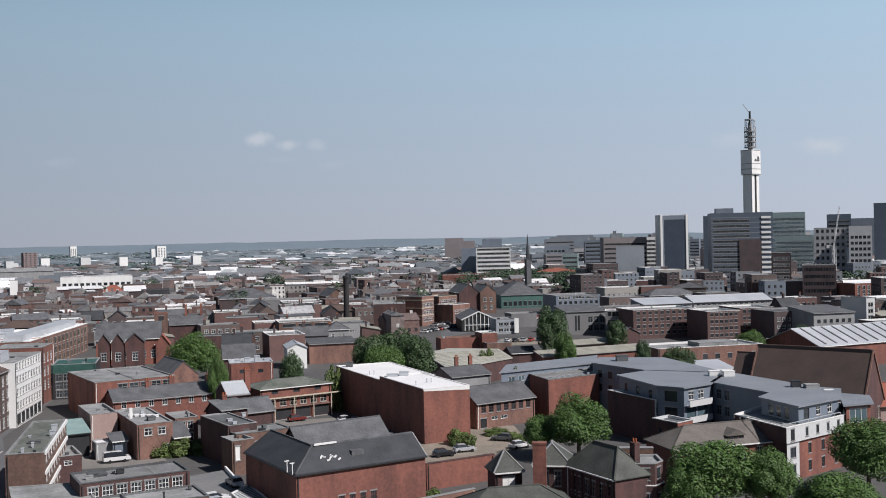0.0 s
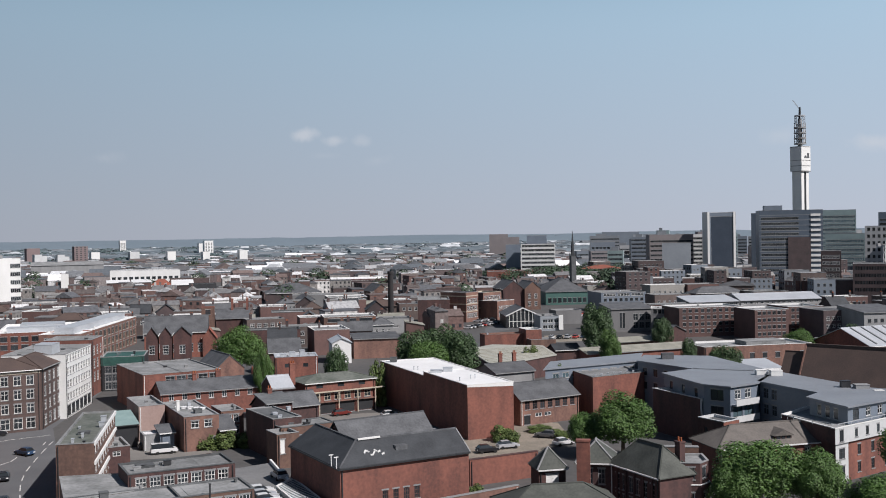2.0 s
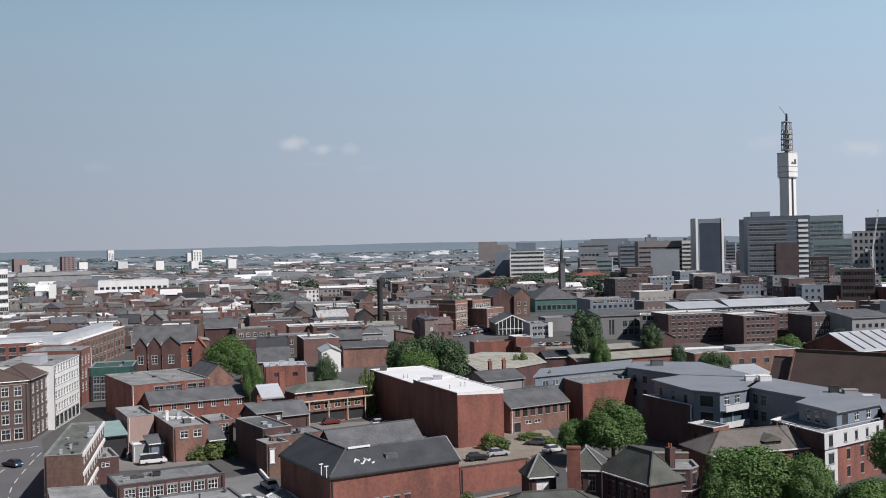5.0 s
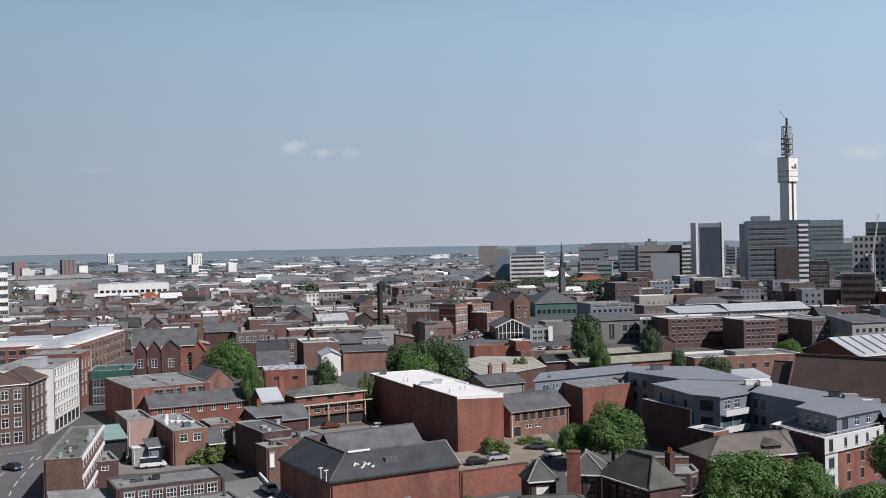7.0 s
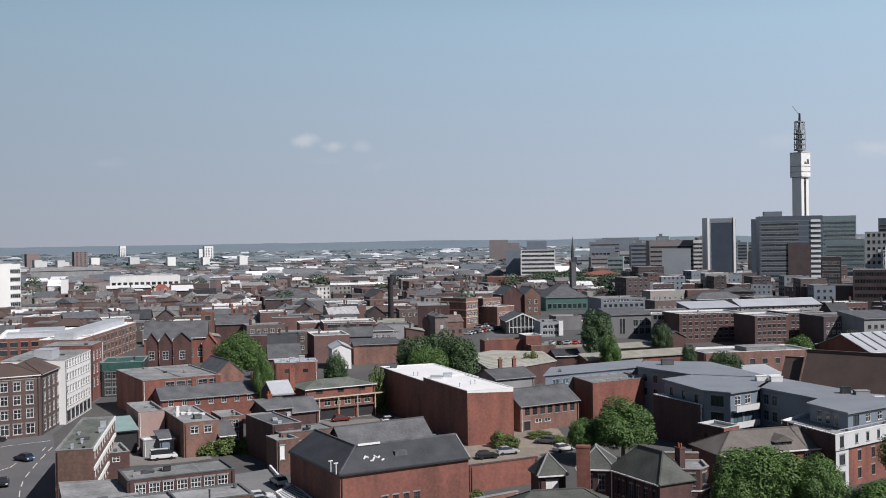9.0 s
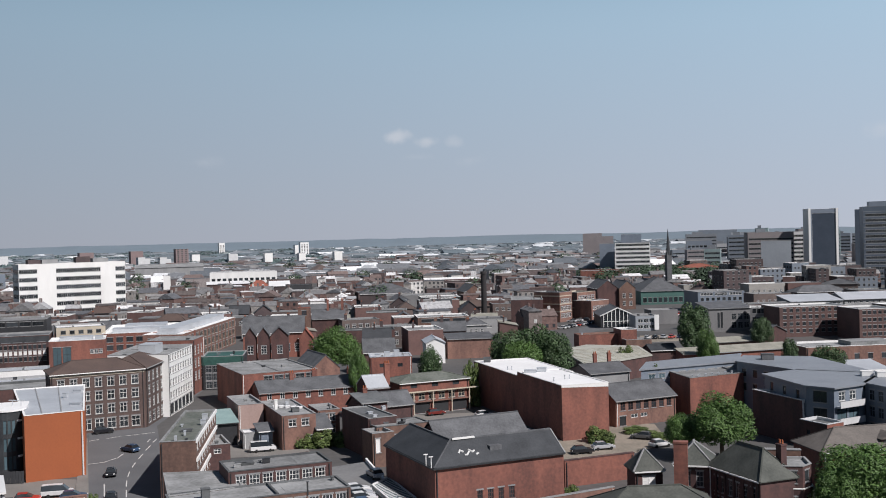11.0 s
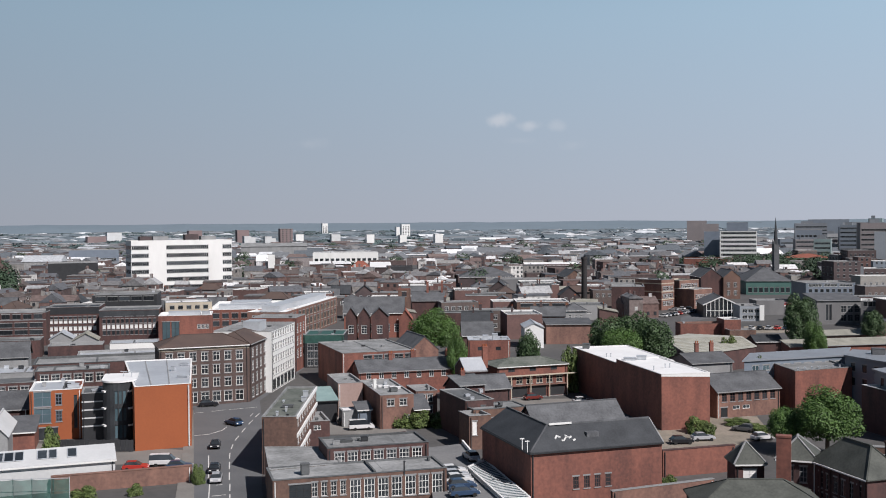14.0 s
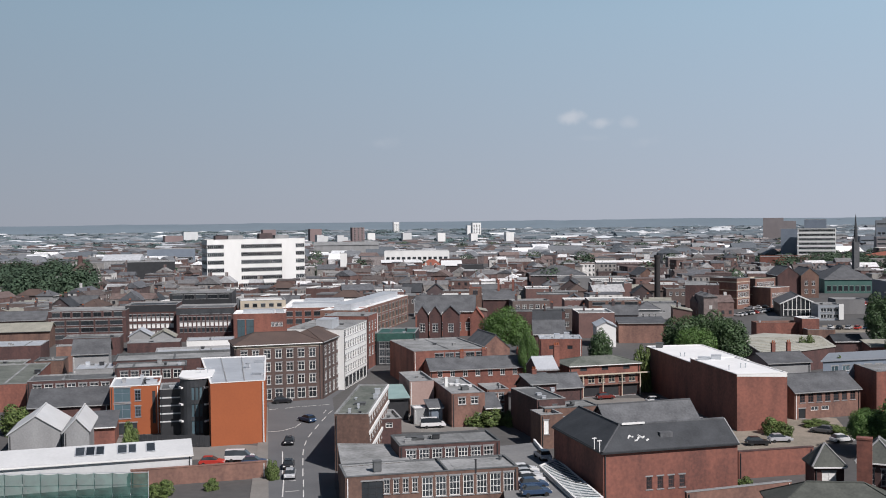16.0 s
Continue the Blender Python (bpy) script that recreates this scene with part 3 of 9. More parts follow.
def crown_mesh(seed, lobes, leaf, count, mat):
    """A domed crown of leafy boughs, unit size: about 1 high and wide, base at 0; each bough is a clump of many small leaves."""
    rng = np.random.default_rng(seed)
    centres = [(0.0, 0.0, 0.5, 0.33)]
    for i in range(lobes):
        a = i * 2.4 + rng.uniform(-0.4, 0.4)
        up = -0.75 + 1.7 * (i + 0.5) / lobes
        out = math.sqrt(max(0.05, 1 - up * up))
        k = rng.uniform(0.26, 0.36)
        centres.append((k * out * math.cos(a), k * out * math.sin(a), 0.5 + 0.38 * up * rng.uniform(0.85, 1.05), rng.uniform(0.11, 0.2)))
    total = sum(c[3] ** 2 for c in centres)
    verts, faces = [], []
    for cx, cy, cz, cr in centres:
        k = int(count * cr * cr / total)
        d = rng.normal(size=(k, 3))
        d /= np.linalg.norm(d, axis=1)[:, None]
        rad = cr * rng.uniform(0.5, 1.1, k) ** 0.5
        p = d * rad[:, None] + (cx, cy, cz)
        n = d * 0.8 + rng.normal(size=(k, 3)) * 0.3 + (0, 0, 0.35)
        n /= np.linalg.norm(n, axis=1)[:, None]
        a = np.cross(n, rng.normal(size=(k, 3)))
        a /= np.linalg.norm(a, axis=1)[:, None]
        b = np.cross(n, a)
        s = (leaf * rng.uniform(0.6, 1.4, k))[:, None]
        four = np.stack([p - a * s, p - b * s * 0.7 + n * s * 0.25, p + a * s, p + b * s * 0.7 + n * s * 0.25], 1)[p[:, 2] > 0.02]
        i = len(verts)
        verts += [tuple(v) for v in four.reshape(-1, 3)]
        faces += [tuple(range(j, j + 4)) for j in range(i, len(verts), 4)]
    me = bpy.data.meshes.new("crown")
    me.from_pydata(verts, [], faces)
    me.materials.append(mat)
    return me


def trunk_mesh(seed):
    rng = random.Random(seed)
    bm = bmesh.new()
    tube(bm, 0, 0, -0.3, 0.28, 0.035, 0.024, 8)
    for i in range(6):
        a, z = i * 1.05 + rng.uniform(-0.3, 0.3), rng.uniform(0.2, 0.34)
        e = Vector((0.27 * math.cos(a), 0.27 * math.sin(a), z + rng.uniform(0.15, 0.35)))
        mid = Vector((e.x * 0.45, e.y * 0.45, z + 0.1))
        beam(bm, (0, 0, z - 0.06), mid, 0.012)
        beam(bm, mid, e, 0.007)
    beam(bm, (0, 0, 0.25), (0.02, 0.01, 0.75), 0.014)
    me = bpy.data.meshes.new("trunk")
    bm.to_mesh(me)
    bm.free()
    me.materials.append(BARK)
    return me


CROWNS = {"broad": [crown_mesh(i, 30, 0.015, 19000, LEAF) for i in range(3)], "weeds": [crown_mesh(20 + i, 11, 0.03, 3600, LEAF_WEED) for i in range(3)], "dark": [crown_mesh(7 + i, 24, 0.02, 9000, LEAF_DARK) for i in range(3)]}
TRUNKS = [trunk_mesh(i) for i in range(3)]
TREE_COUNT = [0]


def tree(x, y, height, width, label, kind="broad", z0=0.0, name="tree", category="tree"):
    i = TREE_COUNT[0]
    TREE_COUNT[0] += 1
    t = tagged(new(name), label, category)
    t.matrix_world = pose(x, y, z0, 0, 0, 47 * i)
    for nm, me in (("trunk", TRUNKS[i % 3]), ("crown", CROWNS[kind][i % 3])):
        o = new(nm, me)
        o.parent = t
        low = 0.16 if name == "tree" else -0.4
        o.matrix_basis = Matrix.Translation((0, 0, height * low)) @ Matrix.Diagonal((width, width, height * (1 - low), 1))
    return t


def patch(name, mat, label, pts, z, category="pavement", kind="structure"):
    """A flat piece of ground with a kerb edge, laid proud of the ground below."""
    bm = bmesh.new()
    top = [bm.verts.new((px, py, z)) for px, py in pts]
    low = [bm.verts.new((px, py, z - 0.3)) for px, py in pts]
    bm.faces.new(top)
    for i in range(len(pts)):
        bm.faces.new((low[i], low[(i + 1) % len(pts)], top[(i + 1) % len(pts)], top[i]))
    bmesh.ops.recalc_face_normals(bm, faces=bm.faces)
    return tagged(link(name, bm, mat), label, category, kind=kind)


CAR_PARTS = {}


def car_meshes(kind):
    if kind in CAR_PARTS:
        return CAR_PARTS[kind]
    length, wide = (4.2, 1.74) if kind == "car" else (4.9, 1.95)
    body = [(-2.1, .35), (-2.08, .75), (-1.95, .95), (-1.2, 1.0), (.75, .98), (1.75, .85), (2.08, .65), (2.1, .35)] if kind == "car" else [(-2.45, .4), (-2.45, 1.1), (1.1, 1.1), (2.2, 1.0), (2.42, .75), (2.45, .4)]
    cabin = [(-1.85, .95), (-1.5, 1.42), (-.6, 1.5), (.15, 1.45), (.95, .97)] if kind == "car" else [(-2.43, 1.1), (-2.38, 1.9), (-1, 2.0), (.9, 1.92), (1.75, 1.05)]

    def extrude(profile, half, taper):
        bm = bmesh.new()
        rings = []
        for s in (-1, 1):
            rings.append([bm.verts.new((px, s * (half - taper * max(0, pz - .95)), pz)) for px, pz in profile])
        n = len(profile)
        bm.faces.new(rings[0][::-1]), bm.faces.new(rings[1])
        for i in range(n):
            bm.faces.new((rings[0][i], rings[0][(i + 1) % n], rings[1][(i + 1) % n], rings[1][i]))
        bmesh.ops.recalc_face_normals(bm, faces=bm.faces)
        bmesh.ops.bevel(bm, geom=[e for e in bm.edges], offset=0.05, segments=1, affect="EDGES")
        return bm

    def mesh(nm, bm, mat):
        me = bpy.data.meshes.new(nm)
        bm.to_mesh(me)
        bm.free()
        me.materials.append(mat)
        return me
    wheel = bmesh.new()
    bmesh.ops.create_cone(wheel, cap_ends=True, segments=14, radius1=.31, radius2=.31, depth=.22, matrix=Matrix.Rotation(radians(90), 4, "X"))
    lamp = bmesh.new()
    box(lamp, -.04, -.18, -.08, .04, .18, .08)
    roofp = bmesh.new()
    z = 1.5 if kind == "car" else 1.98
    box(roofp, -1.35 if kind == "car" else -2.3, -.56, z - .07, .1 if kind == "car" else .8, .56, z + .02)
    CAR_PARTS[kind] = dict(body=extrude(body, wide / 2, 0), cabin=mesh("cabin", extrude(cabin, wide / 2 - .04, .3), GLASS), wheel=mesh("wheel", wheel, TYRE), lamp=mesh("lamp", lamp, WHITE), roof=roofp, length=length, wide=wide)
    return CAR_PARTS[kind]


PAINTS = {}


def vehicle(x, y, yaw, colour, label, kind="car", z0=0.02, name="car", solid_cabin=False):
    p = car_meshes(kind)
    key = (colour, kind)
    if key not in PAINTS:
        m = material("car_paint", colour, tuple(c * .8 for c in colour), .5, 5, rough=.3, bump=0)
        me = []
        for nm in ("body", "roof"):
            b = p[nm].copy()
            k = bpy.data.meshes.new(nm)
            b.to_mesh(k)
            b.free()
            k.materials.append(m)
            me.append(k)
        PAINTS[key] = me
    v = tagged(new(name), label, "car" if kind == "car" else "van", "vehicles")
    v.matrix_world = pose(x, y, z0, 0, 0, yaw)
    for nm, me in (("body", PAINTS[key][0]), ("cabin", p["cabin"]), ("car_roof", PAINTS[key][1])):
        new(nm, me).parent = v
    for sx in (-1.3, 1.3):
        for sy in (-1, 1):
            wl = new("wheel", p["wheel"])
            wl.parent, wl.location = v, (sx, sy * (p["wide"] / 2 - .1), .31)
    for sx in (-1, 1):
        for sy in (-.6, .6):
            la = new("headlight" if sx > 0 else "tail_light", p["lamp"])
            la.parent, la.location = v, (sx * (p["length"] / 2 - .03), sy, .68)
    return v


# ---- ground and roads ----
bm = bmesh.new()
quad(bm, (-3600, -1200, 0), (3600, -1200, 0), (3600, 4800, 0), (-3600, 4800, 0))
tagged(link("ground", bm, EARTH), "grey-brown ground of a built-up city", "ground", kind="structure")


def ribbon(name, mat, label, a, b, width, z, category="road"):
    """A straight strip of ground from a to b."""
    a, b = Vector(a), Vector(b)
    s = (b - a).normalized() * 0.5 * width
    s = Vector((-s.y, s.x))
    pts = [a + s, a - s, b - s, b + s]
    return patch(name, mat, label, [(p.x, p.y) for p in pts], z, category)


# ---- far city: low roofs, woods and the hills at the sky's edge ----
# greys lifted and reds dulled here to imitate light haze over the terraces
ROOFS = many("far_roofs", [(0, (.10, .105, .115)), (.26, (.155, .155, .158)), (.46, (.135, .10, .092)), (.55, (.235, .23, .225)), (.72, (.095, .08, .076)), (.82, (.36, .365, .37)), (.90, (.6, .6, .6)), (.95, (.8, .8, .8))])
WALLS = many("far_walls", [(0, (.15, .095, .085)), (.32, (.10, .072, .07)), (.55, (.19, .155, .145)), (.74, (.27, .255, .24)), (.90, (.55, .54, .52))])
PANES = many("far_panes", [(0, (.03, .033, .037)), (.6, (.06, .065, .07)), (.8, (.5, .5, .48))], rough=.3)
# blue-grey of the far haze is painted into these roofs and walls
HAZY_ROOFS = many("haze_tinted_far_roofs", [(0, (.118, .150, .170)), (.30, (.15, .182, .203)), (.54, (.18, .197, .213)), (.70, (.245, .27, .292)), (.83, (.52, .55, .57)), (.93, (.76, .78, .79))], fine=0.05)
# half-hazed palette: paler and bluer colours stand in for haze at 1-2 km
MID_ROOFS = many("haze_greyed_mid_roofs", [(0, (.105, .12, .135)), (.24, (.15, .16, .172)), (.42, (.165, .125, .115)), (.52, (.23, .24, .25)), (.70, (.115, .115, .12)), (.80, (.42, .44, .46)), (.89, (.62, .64, .65)), (.95, (.82, .82, .82))])
MID_WALLS = many("haze_greyed_mid_walls", [(0, (.19, .135, .125)), (.3, (.15, .12, .118)), (.52, (.24, .215, .21)), (.74, (.31, .31, .31)), (.88, (.6, .6, .6))])
# backdrop ridge colour carries the haze, drawn close to the horizon sky
HILL = material("haze_tinted_hills", (.165, .21, .243), (.14, .183, .216), 0.004, 0.05, bump=0)
# leaf green shifted to blue-grey, haze painted into the far woods
WOOD_HAZE = material("haze_tinted_woods", (.088, .128, .124), (.07, .105, .108), 0.01, 0.2, bump=0, spread=.2, island=True)


def far_field(name, label, near, far, count, roof_mat, wall_mat, seed, low, high, small, large, spread=(-27, 44), clear=(), windows=False, gap=0):
    """Many low houses and sheds with gabled or flat roofs, joined: roofs in one part, walls in another."""
    rng = np.random.default_rng(seed)
    rv, rf, wv, wf, gv, gf = [], [], [], [], [], []
    for _ in range(count):
        az = math.radians(rng.uniform(*spread))
        dist = 1 / rng.uniform(1 / far, 1 / near) ** 1.0
        dist = near + (dist - near) * 1.0
        cx, cy = -dist * math.sin(az), dist * math.cos(az)
        if dist < gap and -17 < math.degrees(az) < 2.5:
            continue
        if any((cx - px) ** 2 + (cy - py) ** 2 < (pr + 7) ** 2 for px, py, pr in clear):
            continue
        w, d, h = rng.uniform(small, large), rng.uniform(small * .7, large * .6), rng.uniform(low, high)
        a = math.radians(14 + rng.normal() * 7 + 90 * rng.integers(0, 2))
        u, v = np.array((math.cos(a), math.sin(a), 0)), np.array((-math.sin(a), math.cos(a), 0))
        o = np.array((cx, cy, 0.0))
        c = [o + u * w * i / 2 + v * d * j / 2 for i, j in ((-1, -1), (1, -1), (1, 1), (-1, 1))]
        up = np.array((0, 0, 1.0))
        k = len(wv)
        wv += c + [p + up * h for p in c]
        wf += [(k + i, k + (i + 1) % 4, k + 4 + (i + 1) % 4, k + 4 + i) for i in range(4)]
        if windows:
            for p, q in ((c[0], c[1]), (c[3], c[0]), (c[1], c[2]), (c[2], c[3])):
                out = np.cross(q - p, up)
                out /= np.linalg.norm(out)
                if (p + q) @ out > 0:
                    continue
                n = max(1, int(np.linalg.norm(q - p) / 2.8))
                for fl in range(int(h / 3)):
                    for i in range(n):
                        if rng.random() < .2:
                            continue
                        m = p + (q - p) * (i + .5) / n + out * .04 + up * (1.0 + 3 * fl)
                        s = (q - p) / np.linalg.norm(q - p) * .6
                        g = len(gv)
                        gv += [m - s, m + s, m + s + up * 1.5, m - s + up * 1.5]
                        gf.append((g, g + 1, g + 2, g + 3))
        k = len(rv)
        if rng.random() < .42:
            r = d * rng.uniform(.22, .38) * (1 if dist < 1200 else .45)
            e = [p + up * (h - .2) + (p - o) * .05 for p in c]
            rv += e + [(e[0] + e[3]) / 2 + up * r, (e[1] + e[2]) / 2 + up * r]
            rf += [(k, k + 1, k + 5, k + 4), (k + 2, k + 3, k + 4, k + 5), (k + 3, k, k + 4), (k + 1, k + 2, k + 5)]
            if windows:
                for _ in range(rng.integers(1, 4)):
                    m = o + u * w * rng.uniform(-.45, .45) + up * h
                    g = len(wv)
                    wv += [m + u * i * .6 + v * j * .4 + up * z for z in (0, r + rng.uniform(.8, 1.8)) for i, j in ((-1, -1), (1, -1), (1, 1), (-1, 1))]
                    wf += [(g + i, g + (i + 1) % 4, g + 4 + (i + 1) % 4, g + 4 + i) for i in range(4)] + [(g + 4, g + 5, g + 6, g + 7)]
        else:
            rv += [p + up * (h + .02) + (p - o) * .02 for p in c] + [p + up * (h + .5) + (p - o) * .02 for p in c]
            rf += [(k + 4, k + 5, k + 6, k + 7)] + [(k + i, k + (i + 1) % 4, k + 4 + (i + 1) % 4, k + 4 + i) for i in range(4)]
    base = tagged(new(name), label, "houses", kind="stuff")
    for nm, vv, ff, m in (("roofs", rv, rf, roof_mat), ("walls", wv, wf, wall_mat), ("windows", gv, gf, PANES)):
        if not ff:
            continue
        me = bpy.data.meshes.new(nm)
        me.from_pydata([tuple(p) for p in vv], [], ff)
        me.materials.append(m)
        new(nm, me).parent = base


def woods(name, label, clumps, mat, seed, leaf, tufts=190):
    """Far woods: each clump (x, y, half-width, height) is a heap of small leaf tufts."""
    rng = np.random.default_rng(seed)
    vv, ff = [], []
    for x, y, r, h in clumps:
        n = int(tufts * rng.uniform(.85, 1.2))
        d = rng.normal(size=(n, 3))
        d /= np.linalg.norm(d, axis=1)[:, None]
        p = d * (r, r, h / 2) * rng.uniform(.75, 1.05, (n, 1)) + (x, y, h * .5)
        for q, nn in zip(p, d):
            s = leaf * rng.uniform(.6, 1.4)
            nn = nn + rng.normal(size=3) * .28 + (0, 0, .4)
            nn /= np.linalg.norm(nn)
            a = np.cross(nn, rng.normal(size=3))
            a /= np.linalg.norm(a)
            b = np.cross(nn, a)
            i = len(vv)
            vv += [q - a * s, q - b * s, q + a * s, q + b * s]
            ff.append((i, i + 1, i + 2, i + 3))
    me = bpy.data.meshes.new(name)
    me.from_pydata([tuple(p) for p in vv], [], ff)
    me.materials.append(mat)
    return tagged(new(name, me), label, "trees", kind="stuff")


def wood_patch(az0, az1, near, far, n, seed, h=(8, 14), wide=1.0):
    rng = np.random.default_rng(seed)
    out = []
    for _ in range(n):
        az, dist = math.radians(rng.uniform(az0, az1)), rng.uniform(near, far)
        out.append((-dist * math.sin(az), dist * math.cos(az), rng.uniform(4, 8) * (1 + dist / 2500) * wide, rng.uniform(*h)))
    return out


# the hills: a long uneven ridge that closes the plain
bm = bmesh.new()
ridge = []
for i in range(241):
    az = math.radians(-35 + i * 85 / 240)
    near, far = 4150, 4700
    hgt = 37 + 5.5 * noise.noise(Vector((i * .05, 0, 3))) + 2.5 * noise.noise(Vector((i * .3, 5, 0)))
    ridge.append([bm.verts.new((-math.sin(az) * dd, math.cos(az) * dd, z)) for dd, z in ((near, 0), (4350, hgt * .62), (4550, hgt), (far, 0))])
for a, b in zip(ridge, ridge[1:]):
    for k in range(3):
        bm.faces.new((b[k], a[k], a[k + 1], b[k + 1]))
bmesh.ops.recalc_face_normals(bm, faces=bm.faces)
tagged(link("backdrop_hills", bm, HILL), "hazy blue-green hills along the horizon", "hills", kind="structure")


def hill_town(count):
    """Pale specks of houses on the hill slopes, joined."""
    rng = np.random.default_rng(12)
    vv, ff = [], []
    for _ in range(count):
        az, k = math.radians(rng.uniform(-24, 43)), rng.uniform(0.05, 0.85)
        d, z = 4150 + 380 * k, 30 * k
        w, h = rng.uniform(8, 45), rng.uniform(2.5, 5)
        u, v = np.array((math.cos(az), math.sin(az), 0)), np.array((-math.sin(az), math.cos(az), 0))
        o, i = v * d + (0, 0, z - 2), len(vv)
        vv += [tuple(o + u * w * p / 2 + v * 8 * q + np.array((0, 0, r * (h + 2)))) for r in (0, 1) for p, q in ((-1, 0), (1, 0), (1, 1), (-1, 1))]
        ff += [(i + 4, i + 5, i + 6, i + 7)] + [(i + j, i + (j + 1) % 4, i + 4 + (j + 1) % 4, i + 4 + j) for j in range(4)]
    me = bpy.data.meshes.new("hill_town")
    me.from_pydata(vv, [], ff)
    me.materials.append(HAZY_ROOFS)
    tagged(new("hill_town", me), "pale specks of houses on the hazy hills", "houses", kind="stuff")


hill_town(150)

# ---- special pieces of the near blocks ----
def stair_tower(x, y, axis, height):
    """A dark-clad stair tower with a half-round front, glazed strips and a pale roof slab."""
    t = site("stair_tower", x, y, "round-fronted dark-clad stair tower with glazed strips and pale roof")
    r, far_end = 2.9, 7.5
    ring = [radians(axis + 90 + 180 * i / 12) for i in range(13)]
    plan = [(x + r * math.cos(a), y + r * math.sin(a)) for a in ring]
    c, s = math.cos(radians(axis)), math.sin(radians(axis))
    plan += [(plan[-1][0] + c * far_end, plan[-1][1] + s * far_end), (plan[0][0] + c * far_end, plan[0][1] + s * far_end)]
    pane = [row(1, 0.6, 2.4, 1.3, rise=3.1, floors=3, left=0.06, right=0.06, style="plain", frame_mat=METAL_DARK, glass=GLASS_BLUE)]
    wing(t, plan, 0, height, SLATE_DARK, MEMBRANE, lip=0.2, rows={5: pane, 6: pane, 7: pane})
    for z in (3.4, 6.5, 9.6):
        for k in (2, 9):
            bm = bmesh.new()
            a = ring[k]
            p = Vector((r * math.cos(a), r * math.sin(a)))
            u = Vector((-math.sin(a), math.cos(a)))
            outline(bm, [p * 0.98 - u * 0.55, p * 1.12 - u * 0.55, p * 1.12 + u * 0.55, p * 0.98 + u * 0.55], z, z + 0.3)
            part("ledge", bm, WHITE, t)
    bm = bmesh.new()
    for k in (-0.5, 0.5):
        beam(bm, (k * 1.6 - 0.7, 3.0, height + 1.2), (k * 1.6 + 0.7, 3.0, height + 1.2), 0.07)
        beam(bm, (k * 1.6, 3.0, height + 0.2), (k * 1.6, 3.0, height + 1.2), 0.05)
    part("vent_pipe", bm, METAL_PALE, t)


def netting_fence(x0, y0, x1, y1, height):
    """Scaffold posts and rails hung with green debris netting that sags between the posts."""
    f = tagged(new("netting_fence"), "green debris netting hung on a scaffold fence", "fence")
    length = math.hypot(x1 - x0, y1 - y0)
    f.matrix_world = pose(x0, y0, 0, 0, 0, math.degrees(math.atan2(y1 - y0, x1 - x0)))
    n = int(length / 2.4)
    for i in range(n + 1):
        bm = bmesh.new()
        tube(bm, length * i / n, 0, 0, height + .2, .06, .06, 8)
        part("post", bm, METAL_PALE, f)
    for z in (.6, height * .55, height):
        bm = bmesh.new()
        beam(bm, (0, .08, z), (length, .08, z), .04)
        part("rail", bm, METAL_PALE, f)
    for i in range(n):
        bm = bmesh.new()
        a, b = length * i / n, length * (i + 1) / n
        grid = [[bm.verts.new((a + (b - a) * u / 6, -.08 - .35 * math.sin(math.pi * u / 6) * (.4 + .6 * math.sin(math.pi * v / 5)) + .05 * math.sin(u * 5 + v * 3 + i), height * v / 5 + (.12 * math.sin(math.pi * u / 6) if v == 5 else 0) * -1)) for u in range(7)] for v in range(6)]
        for v in range(5):
            for u in range(6):
                bm.faces.new((grid[v][u], grid[v][u + 1], grid[v + 1][u + 1], grid[v + 1][u]))
        part("net", bm, NET, f)


def glass_canopy(pts):
    """A low ribbed rooflight over a ramp: a kerb frame, glazing bars and panes."""
    g = tagged(new("ramp_rooflight"), "long ribbed glass rooflight beside the car park", "rooflight")
    a, b, c, d = (Vector((*p, 2.9)) for p in pts)
    bm = bmesh.new()
    for p, q in ((a, b), (b, c), (c, d), (d, a)):
        beam(bm, p, q, .14)
        beam(bm, p + Vector((0, 0, -.4)), q + Vector((0, 0, -.4)), .14)
    part("frame", bm, WHITE, g)
    n = 26
    for i in range(n):
        p, q = a.lerp(d, i / n), b.lerp(c, i / n)
        p2, q2 = a.lerp(d, (i + 1) / n), b.lerp(c, (i + 1) / n)
        up = Vector((0, 0, .14))
        bm = bmesh.new()
        quad(bm, p, q, q2 + up, p2 + up)
        quad(bm, p2 + up, q2 + up, q2, p2)
        part("pane", bm, GLASS_BLUE, g)
        bm = bmesh.new()
        beam(bm, p + up, q + up, .05)
        part("glazing_bar", bm, PALE_CLAD, g)


def solar_panel(shed, u0, u1):
    """A black panel with a pale rim, lying on the shed's sloping roof."""
    bm = bmesh.new()
    slope = lambda v: 4.1 + .22 + 1.2 * (v + .2) / 6.2
    v0, v1 = 1.7, 4.9
    quad(bm, (u0, v0, slope(v0) + .1), (u1, v0, slope(v0) + .1), (u1, v1, slope(v1) + .1), (u0, v1, slope(v1) + .1))
    p = part("solar_panel", bm, GLASS, shed, "black solar panel")
    bm = bmesh.new()
    for a, b in (((u0, v0), (u1, v0)), ((u1, v0), (u1, v1)), ((u1, v1), (u0, v1)), ((u0, v1), (u0, v0))):
        beam(bm, (*a, slope(a[1]) + .08), (*b, slope(b[1]) + .08), .05)
    part("rim", bm, METAL_PALE, p)


# ---- buildings and things, measured in place ----
# nearest row
b = site("brick_warehouse", -4.4, 201.7, "tall windowless red brick warehouse with a stepped white flat roof")
wing(b, [(-4.4, 201.7), (4.6, 205.9), (-5.3, 226.8), (-14.2, 222.5)], 0, 10.7, BRICK, MEMBRANE, coping=WHITE, parapet=0.05)
